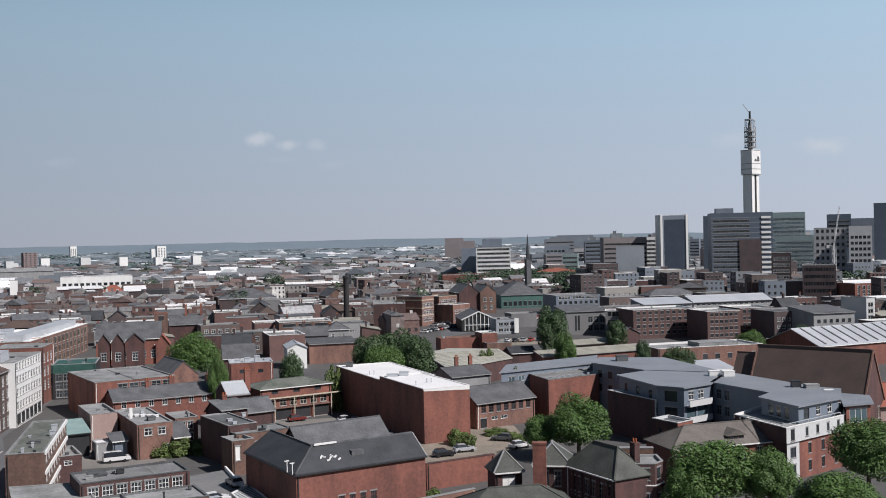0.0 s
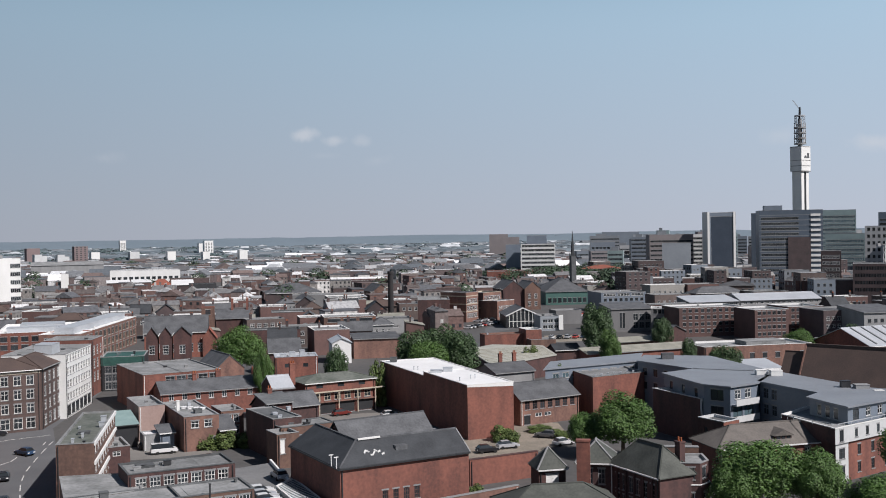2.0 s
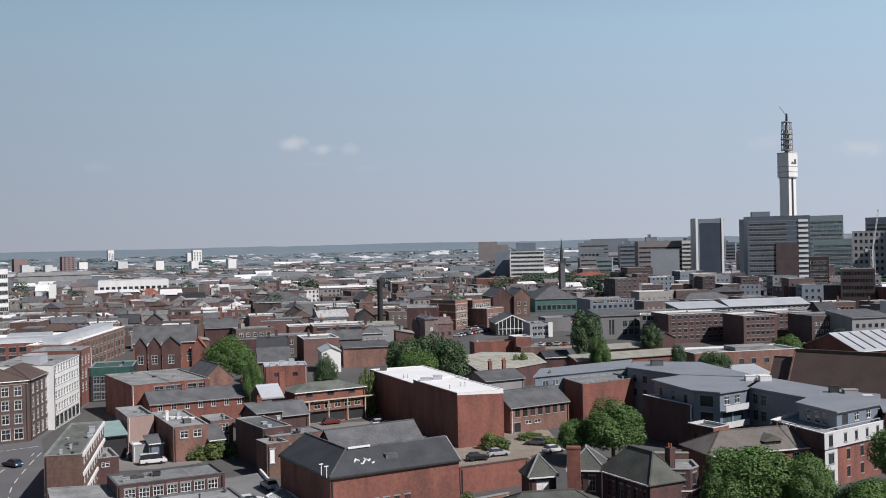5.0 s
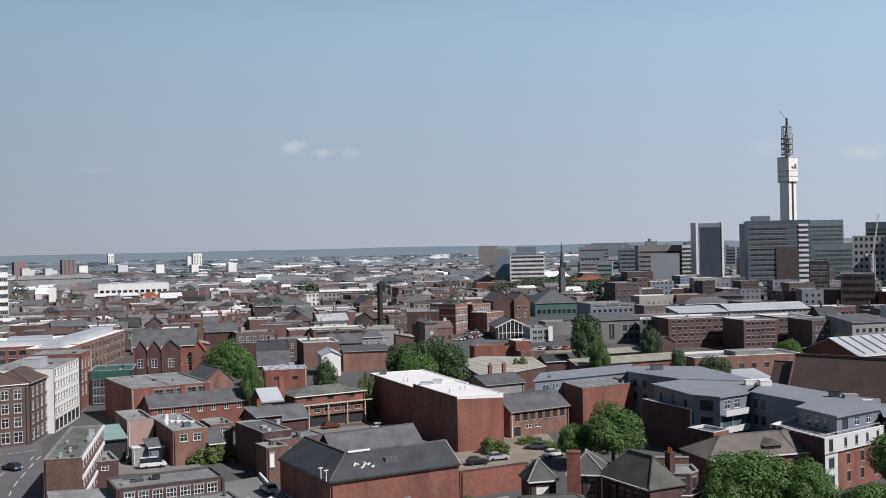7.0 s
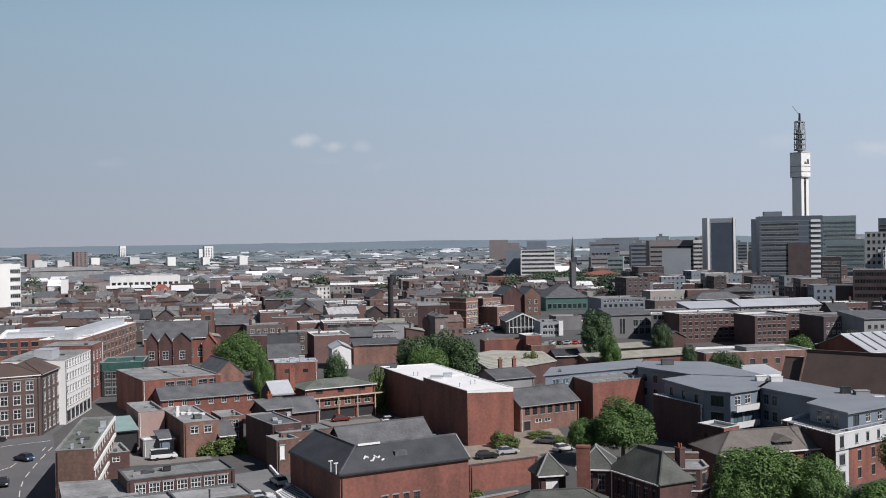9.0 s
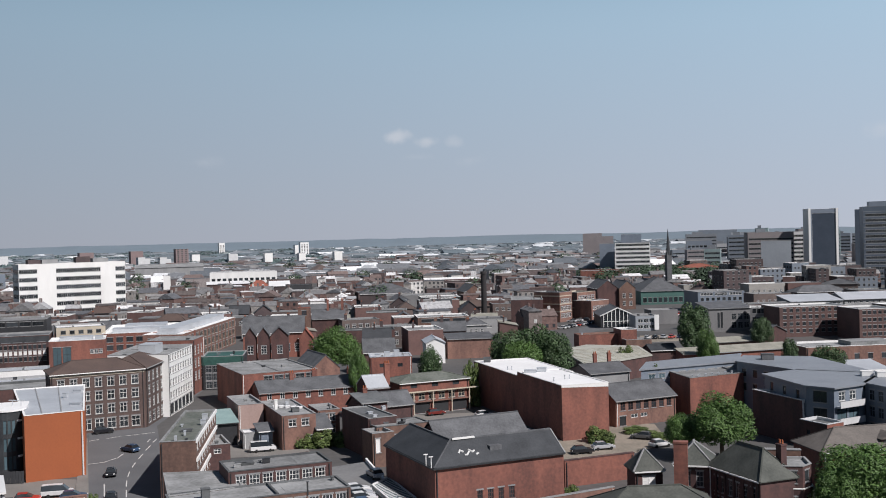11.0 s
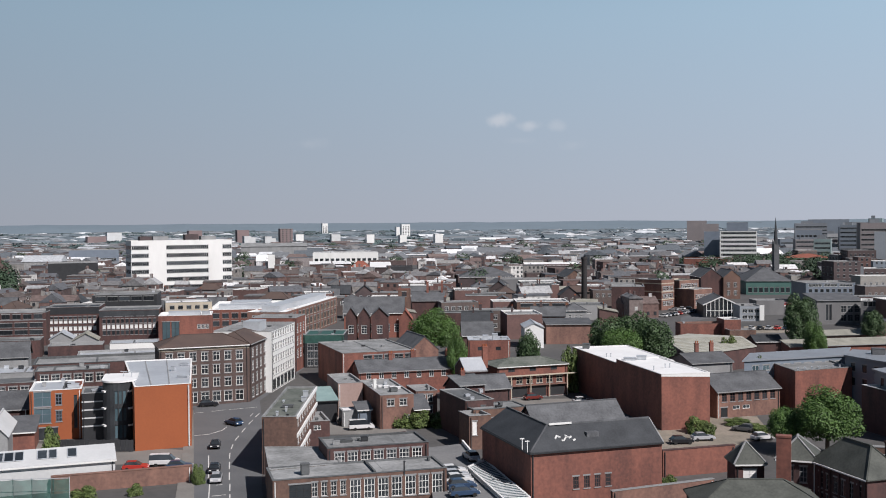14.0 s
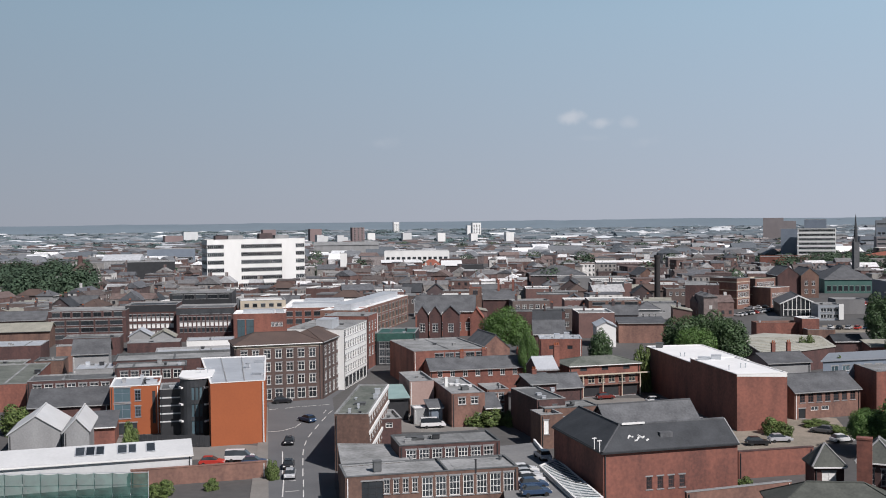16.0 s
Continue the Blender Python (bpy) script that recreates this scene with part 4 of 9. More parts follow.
wing(b, [(-14.2, 222.55), (-5.3, 226.85), (-2.4, 228.2), (-13.6, 254.2), (-26.2, 248.8)], 0, 9.9, BRICK, MEMBRANE, coping=WHITE, parapet=0.05)
bm = bmesh.new()
quad(bm, (-0.02, -0.05, 10.3), (9.0, 4.15, 9.9), (9.0, 4.15, 10.66), (-0.02, -0.05, 10.66))
part("fascia", bm, WHITE, b, "white fascia board under the roof edge")
for u, v, z, w, d, hh, m in ((-8.2, 19.0, 9.85, 2.4, 1.6, 1.4, METAL_PALE), (-5.6, 20.6, 10.65, 2.0, 1.4, 0.9, METAL_PALE), (-19.2, 44.5, 9.85, 1.6, 1.4, 1.2, FELT_DARK)):
    roof_box(b, u, v, z, w, d, hh, m)
for u, v, z in ((0.5, 9.5, 10.65), (1.4, 9.9, 10.65), (-1.6, 6.0, 10.65), (-12.5, 30.0, 9.85), (-11.6, 30.4, 9.85)):
    bm = bmesh.new()
    tube(bm, u, v, z, z + 0.75, 0.1, 0.1, 8)
    tube(bm, u, v, z + 0.75, z + 0.85, 0.17, 0.17, 8)
    part("vent_pipe", bm, METAL_PALE, b)
b = tagged(new("brick_hall"), "long red brick hall with a hipped dark slate roof", "building")
b.matrix_world = pose(-20.8, 142.4, 0, 0, 0, 31.4)
PLACED.append((-14.0, 150.0, 12.0))
L_PLAN = ((0, 0), (20.5, 0), (20.5, 8), (8.4, 8), (8.4, 19.2), (0, 19.2))
bm = bmesh.new()
for i, p in enumerate(L_PLAN):
    openings(bm, b, p, L_PLAN[(i + 1) % 6], 0, 8.0, [row(4, 0.9, 1.7, 2.4, left=6.0, right=7.8, style="grid", frame_mat=BRICK_DARK)] if i == 0 else ())
tri(bm, (20.5, 0, 8), (20.5, 8, 8), (20.5, 4, 10.7))
tri(bm, (8.4, 19.2, 8), (0, 19.2, 8), (4.2, 19.2, 10.7))
part("wall", bm, BRICK, b)
bm = bmesh.new()
e, k = 0.22, 0.14
for q in (((-e, -e, 7.9), (20.6, -e, 7.9), (20.6, 4, 10.7), (4.2, 4, 10.7)), ((-e, 19.3, 7.9), (-e, -e, 7.9), (4.2, 4, 10.7), (4.2, 19.3, 10.7)),
          ((20.6, 8.2, 7.9), (8.5, 8.2, 7.9), (4.2, 4, 10.7), (20.6, 4, 10.7)), ((8.6, 8.2, 7.9), (8.6, 19.3, 7.9), (4.2, 19.3, 10.7), (4.2, 4, 10.7))):
    up = [(x, y, z + k) for x, y, z in q]
    quad(bm, *up)
    for i in range(4):
        quad(bm, q[i], q[(i + 1) % 4], up[(i + 1) % 4], up[i])
part("roof", bm, SLATE_DARK, b)
for name, p, q, r, m in (("ridge", (4.2, 4, 10.86), (20.6, 4, 10.86), 0.11, SLATE), ("ridge", (4.2, 4, 10.86), (4.2, 19.3, 10.86), 0.11, SLATE), ("hip_tile", (-e, -e, 8.04), (4.2, 4, 10.86), 0.09, SLATE),
                         ("gutter", (-0.3, -0.32, 7.86), (20.6, -0.32, 7.86), 0.09, METAL_DARK), ("gutter", (-0.32, -0.3, 7.86), (-0.32, 19.2, 7.86), 0.09, METAL_DARK),
                         ("downpipe", (0.25, -0.1, 0.1), (0.25, -0.1, 7.7), 0.07, METAL_DARK), ("verge_board", (20.65, -e, 7.98), (20.65, 4, 10.8), 0.08, CONCRETE)):
    bm = bmesh.new()
    beam(bm, p, q, r)
    part(name, bm, m, b)
bm = bmesh.new()
for i in range(7):
    u, v = 4.4 + 0.42 * i, 1.6 + 0.5 * math.sin(i * 1.9)
    beam(bm, (u, v, 8.1 + 0.67 * v + 0.1), (u + 0.45, v + 0.5 * math.cos(i * 2.3), 8.1 + 0.67 * (v + 0.5 * math.cos(i * 2.3)) + 0.14), 0.09)
beam(bm, (4.4, 3.75, 10.95), (7.9, 3.75, 10.95), 0.13)
part("patched_flashing", bm, WHITE, b, "white patches of loose flashing")
bm = bmesh.new()
box(bm, 9.3, 1.5, 9.05, 11.2, 2.6, 9.85)
part("rooflight", bm, SLATE, b)
for u, v in ((-0.28, 0.6), (-0.3, 2.4)):
    bm = bmesh.new()
    beam(bm, (u, v, 7.9), (u, v, 9.6), 0.05)
    beam(bm, (u - 0.35, v, 9.5), (u + 0.3, v, 9.5), 0.06)
    part("vent_pipe", bm, WHITE, b)
block("slate_shed", -22.6, 162.5, 33, 15.8, 8.0, 7.0, BRICK_DARK, SLATE, "low shed with a plain grey slate gable roof behind the hall", top="gable", rise=3.2)
b = block("school_building", -53.7, 129.7, 29, 24.2, 7.5, 5.6, BRICK_BROWN, FELT, "low brick building with a grey felt flat roof and white windows", coping=FELT_DARK, parapet=0.15, front=[row(1, 3.0, 2.6, 2.2, left=1.5, right=18.3, style="grid", frame_mat=METAL_DARK), row(7, 1.5, 2.7, 2.2, left=10.3, right=0.4, style="grid"), row(4, 0.8, 1.9, 3.0, left=5, right=14, style="tall")])
roof_box(b, 4.2, 2.2, 5.5, 1.1, 1.1, 1.5, FELT_DARK)
roof_box(b, 14, 0.3, 5.5, 0.15, 7, 0.3, FELT_DARK)
roof_box(b, 18, -0.1, 5.0, 0.2, 0.2, 2.0, METAL_DARK, 'pole')
b = site("school_wing", -58.0, 138.0, "flat felt-roofed wing of the low brick building")
wing(b, [(-56.6, 135.5), (-48.0, 141.3), (-52.2, 151.5), (-63.0, 149.3)], 0, 5.55, BRICK_BROWN, FELT, coping=FELT, parapet=0.08)
b = block("school_range", -50.6, 142.9, 29, 15.2, 8.0, 7.2, BRICK_DARK, FELT, "rear brick range with white grid windows under a flat roof", coping=FELT_DARK, parapet=0.2, front=[row(7, 1.5, 1.9, 4.6, style="grid")])
roof_box(b, 2, 4, 7.0, 2.5, 2.0, 0.4, FELT_DARK)
b = block("brick_kiosk", -65.5, 173.3, 29, 4.4, 8.9, 4.8, BRICK_DARK, FELT, "small square brick stair head with a flat roof", front=[row(1, 1.3, 0.9, 3.2, style="sash")])
b = block("ramp_building", -65.6, 154.3, 14, 5.5, 30.0, 9.2, BRICK_BROWN, FELT_GREEN, "long brick building with a mossy felt roof along the street", coping=FELT, parapet=0.25, bands=((3.2, 0.35, BRICK_PINK),), far_side=[row(9, 1.5, 1.5, 1.6, rise=2.9, floors=3, style="sash", left=0.6, right=0.6)])
for z in (2.9, 5.8, 8.75):
    bm = bmesh.new()
    box(bm, 5.5, 0.2, z, 5.75, 29.8, z + 0.55)
    part("white_band", bm, WHITE, b, "white band between the window rows")
roof_box(b, 2.0, 9, 8.95, 1.8, 1.0, 0.5, FELT_DARK)
roof_box(b, 4.5, 15, 8.95, 0.8, 0.8, 0.9)
roof_box(b, 4.2, 20, 8.95, 0.9, 0.6, 1.1)
b = site("orange_flats", -94.3, 165.6, "orange-rendered apartment block with a pale metal flat roof")
wing(b, [(-94.3, 165.6), (-86.3, 171.2), (-102.0, 203.0), (-114.0, 196.5)], 0, 11.4, BRICK_ORANGE, METAL_PALE, coping=WHITE, parapet=0.12)
for k in (0.3, 0.62):
    bm = bmesh.new()
    p, q = Vector((0, 0)).lerp(Vector((8.0, 5.6)), k), Vector((-19.7, 30.9)).lerp(Vector((-7.7, 37.4)), k)
    beam(bm, (*p.lerp(q, 0.02), 11.32), (*p.lerp(q, 0.98), 11.32), 0.09)
    part("roof_seam", bm, CONCRETE, b)
for u, v, w, d, hh in ((2.0, 12.0, 2.0, 1.2, 0.45), (-3.5, 20.0, 0.8, 0.8, 1.0), (-5.0, 27.0, 1.6, 1.2, 0.6)):
    roof_box(b, u, v, 11.28, w, d, hh)
bm = bmesh.new()
beam(bm, (7.75, 5.2, 0.2), (7.75, 5.2, 11.2), 0.09)
part("downpipe", bm, WHITE, b)
b = block("orange_flats", -117.8, 169.4, 30, 9.1, 12.0, 9.3, BRICK_ORANGE, METAL_PALE, "lower orange-rendered apartment block with blue-framed windows", coping=WHITE, parapet=0.15, front=[row(1, 3.0, 2.7, 3.2, rise=3.1, floors=2, left=0.6, right=5.3, style="band", frame_mat=GREY_CLAD, glass=GLASS_BLUE), row(1, 1.1, 2.0, 3.4, rise=3.1, floors=2, left=4.4, right=3.4, style="tall", frame_mat=GREY_CLAD), row(1, 0.6, 6.2, 2.0, left=7.6, right=0.7, style="tall", frame_mat=METAL_DARK), row(1, 4.4, 2.2, 0.1, left=0.4, right=4.2, style="strip", frame_mat=METAL_DARK)])
roof_box(b, 6.5, 2.5, 9.2, 2.0, 2.0, 0.6)
roof_box(b, 7.8, 5, 9.2, 1.2, 1.0, 0.7, BRICK)
stair_tower(-100.9, 171.9, 116, 11.4)
block("balcony_stack", -107.7, 170.5, 30, 6.0, 8.0, 9.0, METAL_DARK, FELT_DARK, "recessed dark balconies between the orange blocks", parapet=0.2, bands=((2.8, 0.25, PALE_CLAD), (4.3, 0.25, PALE_CLAD), (5.8, 0.25, PALE_CLAD), (7.3, 0.25, PALE_CLAD)))
netting_fence(-114.8, 121.8, -85.2, 131.4, 4.0)
glass_canopy([(-32.0, 153.6), (-30.4, 158.6), (-20.3, 138.0), (-23.6, 136.6)])
shed = block("white_shed", -119.8, 119.7, 33.3, 42.0, 5.8, 4.2, PALE_CLAD, PALE_CLAD, "long low white-roofed shed with black solar panels", top="mono", rise=1.1, eaves=0.2)
solar_panel(shed, 24.72, 26.09)
solar_panel(shed, 26.27, 27.56)
solar_panel(shed, 27.74, 28.95)
solar_panel(shed, 30.92, 32.30)
solar_panel(shed, 32.54, 33.68)
solar_panel(shed, 35.22, 36.53)
b = block("gabled_workshop", -125.5, 150.7, 30, 9.1, 13.0, 3.6, CONCRETE, PALE_CLAD, "old grey gabled workshop with pale sheet roofing", top="cross", rise=3.0, eaves=0.25)
b = block("gabled_workshop", -114.2, 150.9, 30, 4.1, 14.0, 4.6, CONCRETE, PALE_CLAD, "narrow grey gabled workshop with pale sheet roofing", top="cross", rise=2.2, eaves=0.25)
block("brick_outbuilding", -115.3, 159.9, 30, 4.1, 9.0, 3.6, BRICK, SLATE, "small red brick outbuilding beside the workshops", top="mono", rise=1.2)
block("north_light_shed", -134.7, 167.5, 30, 14.7, 12.0, 5.0, BRICK_DARK, SLATE, "old sheds with weathered corrugated roofs", top="gable", rise=2.4)
b = block("brick_range", -146.6, 182.1, 30, 17.5, 9.0, 7.4, BRICK_DARK, FELT_DARK, "two-storey brick range with a row of white windows", coping=FELT, parapet=0.2, front=[row(7, 1.7, 1.6, 5.0, style="sash"), row(7, 1.7, 1.6, 1.4, style="sash")])
b = block("flat_warehouse", -167.7, 178.6, 30, 19.1, 34.0, 6.0, BRICK, FELT_GREEN, "low warehouse with a wide stained felt roof", coping=FELT, parapet=0.2)
roof_box(b, 18, 16, 5.8, 1.2, 1.2, 0.9, METAL_DARK)
block("brick_range", -133.5, 193.9, 30, 15.0, 8.0, 9.0, BRICK_DARK, FELT, "two-storey brick range with white sash windows and a flat roof", coping=FELT_DARK, parapet=0.2, front=[row(6, 1.7, 1.8, 6.4, style="sash")])
block("brick_stub", -182.8, 239.0, 30, 4.2, 4.0, 7.1, BRICK_PINK, FELT, "tall orange brick stair tower over low roofs", far=True)
block("gabled_house", -162.7, 218.9, 30, 8.5, 9.0, 8.0, CONCRETE, SLATE, "pale rendered house with a grey slate gable roof", top="gable", rise=3.0)
block("brick_stair", -147.6, 198.8, 30, 8.5, 10.0, 7.5, CONCRETE, METAL_PALE, "low white-roofed extension between brick ranges", parapet=0.1)
block("flat_range", -142.8, 206.7, 30, 28.1, 14.0, 8.5, BRICK_DARK, FELT, "long low range with stepped grey flat roofs", coping=FELT_DARK)
block("flat_range", -142.3, 223.6, 30, 19.8, 9.0, 8.5, CONCRETE, METAL_PALE, "pale flat-roofed range behind the apartments")
block("store", -218.9, 246.2, 28, 20.4, 14.0, 5.0, BRICK_DARK, METAL_PALE, "low shed with a pale grey flat roof", parapet=0.1, far=True)
block("store", -202.6, 268.3, 28, 16.5, 10.0, 5.5, BRICK_DARK, FELT_DARK, "dark flat-roofed store in a yard", coping=FELT, far=True)
block("store", -173.4, 258.1, 28, 14.6, 9.0, 6.0, BRICK_DARK, FELT, "long grey-roofed store behind the ranges", coping=CONCRETE, far=True)
block("store", -188.7, 281.9, 28, 6.8, 8.0, 5.0, CONCRETE, METAL_PALE, "small shed with a pale gabled roof", top="cross", rise=2.0, far=True)
block("store", -179.8, 280.5, 28, 7.1, 8.0, 5.0, CONCRETE, ASBESTOS, "small shed with a grey gabled roof", top="cross", rise=2.0, far=True)
block("store", -159.3, 266.6, 28, 13.5, 9.0, 6.0, WHITE, METAL_PALE, "pale flat-roofed store by the apartments", parapet=0.15, far=True)
block("store", -176.6, 222.1, 28, 7.1, 8.0, 5.5, BRICK_BROWN, FELT, "brown brick flat-roofed store", coping=FELT_DARK)
block("store", -193.3, 211.6, 28, 17.3, 10.0, 5.0, BRICK, FELT_GREEN, "brick store with a mossy flat roof", coping=FELT)
block("store", -241.6, 276.9, 28, 22.1, 12.0, 5.5, BRICK_BROWN, ASBESTOS, "old shed with corrugated roofing", top="gable", rise=2.2, far=True)
block("store", -270.3, 304.4, 28, 26.7, 12.0, 6.0, BRICK_DARK, SLATE, "brick works with a slate roof", top="gable", rise=2.6, far=True)
b = block("apartment_block", -228.9, 295.5, 24, 25.2, 16.0, 11.0, BRICK_DARK, FELT, "five-storey dark brick apartment block with a grey top floor", drawn=14.5, bands=((11.2, 0.3, CONCRETE),), front=[row(5, 4.2, 1.9, 2.0, rise=3.1, floors=3, style="strip", frame_mat=METAL_DARK), row(7, 2.6, 2.0, 11.8, style="strip", frame_mat=METAL_DARK)], far=True)
block("apartment_block", -229.2, 295.9, 24, 3.3, 15.0, 10.2, BRICK_PINK, FELT, "orange brick end bay of the apartment block", drawn=13.0, far=True)
block("apartment_block", -210.0, 311.9, 24, 17.2, 16.0, 12.0, BRICK_DARK, METAL_DARK, "dark brick apartment block with black top floor and white blinds", drawn=15.5, bands=((12.4, 2.9, METAL_DARK),), front=[row(10, 1.1, 1.7, 2.0, rise=3.2, floors=3, style="plain", glass=WHITE), row(10, 1.1, 1.4, 9.9, rise=3.2, floors=1, style="plain", frame_mat=METAL_DARK)], far=True)
block("apartment_block", -189.4, 310.8, 24, 19.2, 16.0, 11.4, BRICK_DARK, FELT_DARK, "dark brick apartment block with dormer windows under a slate edge", drawn=14.5, bands=((11.5, 2.6, SLATE_DARK),), front=[row(12, 1.0, 1.8, 4.0, style="plain", frame_mat=METAL_DARK), row(12, 1.0, 1.6, 6.6, style="plain", glass=WHITE), row(12, 1.0, 1.6, 9.0, style="plain", frame_mat=METAL_DARK), row(5, 2.6, 1.6, 11.9, style="strip")], far=True)
block("penthouse_block", -211.0, 341.8, 24, 22.8, 22.0, 14.0, METAL_DARK, FELT, "black-clad penthouse block with an overhanging grey roof", drawn=17.0, top="flat", coping=FELT, front=[row(5, 4, 1.8, 14.4, style="strip", frame_mat=METAL_DARK)], far=True)
block("penthouse_block", -172.8, 324.9, 30, 15.6, 14.0, 13.0, CREAM, MEMBRANE, "cream-rendered upper block beside the black penthouse", drawn=16.0, front=[row(5, 1.6, 1.4, 13.2, style="plain", frame_mat=METAL_DARK)], far=True)
b = block("apartment_block", -164.1, 303.7, 24, 16.7, 14.0, 10.5, BRICK, MEMBRANE, "red brick apartment block with pale roof and glazed bays", drawn=13.5, coping=WHITE, front=[row(2, 4.2, 7.5, 3.5, left=1, right=10, style="band", frame_mat=METAL_DARK, glass=GLASS_BLUE), row(3, 1.6, 1.5, 8.0, left=12, style="sash")], far=True)
roof_box(b, 3, 3, 10.0, 10, 4, 1.5, METAL_PALE, "roof_storey")
roof_box(b, 13.5, 1, 10.0, 2.6, 3.0, 1.6, METAL_PALE)
b = block("apartment_block", -158.3, 328.0, 20, 30.2, 38.0, 10.5, BRICK, MEMBRANE, "long red brick apartment block with white roofs and balconies", drawn=13.5, coping=WHITE, front=[row(9, 2.2, 2.0, 9.8, style="strip", frame_mat=METAL_DARK), row(9, 2.2, 2.0, 6.4, style="strip", frame_mat=METAL_DARK)], far_side=[row(6, 2.4, 2.3, 1.2, rise=3.2, floors=4, style="strip", frame_mat=METAL_DARK)], far=True)
roof_box(b, 3, 4, 10.0, 20, 5, 1.8, METAL_PALE, "roof_storey")
roof_box(b, 24, 12, 10.0, 5, 8, 1.7, METAL_PALE, "roof_storey")
roof_box(b, 6, 16, 10.0, 14, 12, 1.8, METAL_PALE, "roof_storey")
b = site("apartment_range", -129.3, 324.6, "orange-red brick apartment range with recessed balconies and white roofs")
wing(b, [(-129.3, 324.6), (-135.5, 395.4), (-148.5, 394.3), (-142.2, 323.4)], 0, 10.4, BRICK_PINK, MEMBRANE, coping=WHITE, parapet=0.2, rows={0: [row(14, 3.4, 2.3, 0.6, rise=3.2, floors=3, style="strip", frame_mat=CREAM, glass=METAL_DARK)], 3: [row(3, 1.6, 1.8, 0.9, rise=3.2, floors=3, style="sash")]})
bm = bmesh.new()
outline(bm, [(s * -0.088 + k * -0.996, s * 0.996 + k * -0.088) for s, k in ((3.0, 3.0), (66.1, 3.0), (66.1, 9.0), (3.0, 9.0))], 10.3, 12.2)
part("roof_storey", bm, METAL_PALE, b)
block("corner_building", -111.0, 205.7, 34, 19.3, 10.0, 13.0, SOOT_BROWN, TILE_BROWN, "four-storey brick corner building with white sash windows", top="hip", rise=2.2, bands=((12.2, 0.4, CREAM),), front=[row(7, 1.5, 1.9, 4.0, rise=2.9, floors=3, style="sash"), row(7, 1.8, 2.2, 0.7, style="sash")])
block("corner_wing", -94.9, 216.9, 97, 17.7, 10.0, 13.0, SOOT_BROWN, TILE_BROWN, "street side of the brick corner building with white windows", top="hip", rise=2.2, front=[row(5, 1.4, 1.9, 4.0, rise=2.9, floors=3, style="sash"), row(5, 1.8, 2.2, 0.7, style="sash")])
b = block("white_building", -95.0, 229.7, 97, 22.5, 14.0, 14.5, WHITE, FELT, "white-painted office building with strips of small windows", front=[row(9, 1.4, 1.5, 3.8, rise=2.9, floors=4, style="sash"), row(6, 3.0, 2.4, 0.4, style="strip", frame_mat=METAL_DARK)])
roof_box(b, 4, 4, 14.0, 6, 4, 2.4, METAL_PALE)
block("brick_terrace", -101.7, 262.6, 97, 11.7, 12.0, 14.5, BRICK, FELT, "narrow red brick street building with tall white windows", front=[row(3, 1.6, 2.2, 3.6, rise=3.4, floors=3, style="tall")])
b = block("glazed_workshop", -78.9, 233.9, 33, 18.3, 24.9, 9.1, BRICK, FELT, "brick workshop with a flat grey roof and steel-framed glazing", coping=FELT, parapet=0.2, front=[row(5, 3.2, 1.9, 6.4, left=5.0, right=0.4, style="band", frame_mat=CONCRETE), row(5, 3.2, 2.2, 3.4, left=5.0, right=0.4, style="band", frame_mat=CONCRETE)])
roof_box(b, 7, 6, 8.0, 15, 3, 0.8, FELT_DARK)
roof_box(b, 4, 12, 8.0, 20, 0.3, 0.5, FELT)
block("gable_house", -65.5, 246.4, 33, 7.2, 14.0, 8.5, BRICK_PINK, SLATE, "weathered orange brick gable-ended house with slate roof", top="cross", rise=3.2, eaves=0.15)
b = block("pink_block", -69.4, 202.9, 29, 5.1, 13.4, 7.0, RENDER_PINK, FELT, "plain pink-rendered windowless block with a flat felt roof", coping=CONCRETE)
block("teal_shed", -72.1, 195.6, 29, 4.7, 9.0, 4.5, METAL_DARK, TEAL_PALE, "open shed with a pale green-blue sheet roof", top="mono", rise=1.2)
block("white_kiosk", -65.3, 193.4, 29, 2.9, 4.0, 3.1, CONCRETE, MEMBRANE, "small white-roofed store beside the pink block", parapet=0.1)
block("slate_store", -62.3, 193.9, 29, 2.6, 4.0, 3.4, GREY_CLAD, SLATE, "small grey store with a dark lean-to roof", top="mono", rise=0.8)
b = block("brick_workshop", -57.3, 192.5, 29, 6.6, 20.0, 6.6, BRICK_PINK, FELT, "two-storey brick workshop with a grey flat roof", coping=CONCRETE, parapet=0.2, front=[row(2, 1.5, 1.3, 4.4, style="sash"), row(1, 1.3, 1.2, 1.2, left=5, style="sash")])
roof_box(b, 0.6, 9, 6.4, 0.6, 0.6, 2.0, WHITE, 'flue')
for i in range(5):
    roof_box(b, 1.0 + 1.0 * i, 12 - i, 6.4, 1.0, 0.8, 0.4, MEMBRANE, 'rooflight')
roof_box(b, 3, 4, 6.4, 1.4, 1.4, 0.8, FELT_DARK)
b = block("slate_terrace", -72.9, 227.9, 29, 25.5, 9.0, 5.6, BRICK, SLATE, "brick terrace with a long grey slate roof", top="gable", rise=2.0, eaves=0.2, front=[row(8, 1.1, 1.4, 3.9, style="sash")])
chimney(b, 8, 4, 5.6, 9.2)
chimney(b, 13.5, 4.6, 5.6, 9.4)
chimney(b, 22, 4.6, 5.6, 9.2)
block("terrace_outrigger", -53.5, 205.1, 29, 4.5, 8.0, 5.5, BRICK_PINK, FELT, "brick back addition with pale-framed windows", front=[row(2, 1.2, 1.5, 3.2, style="sash"), row(2, 1.2, 1.6, 0.8, style="sash")])
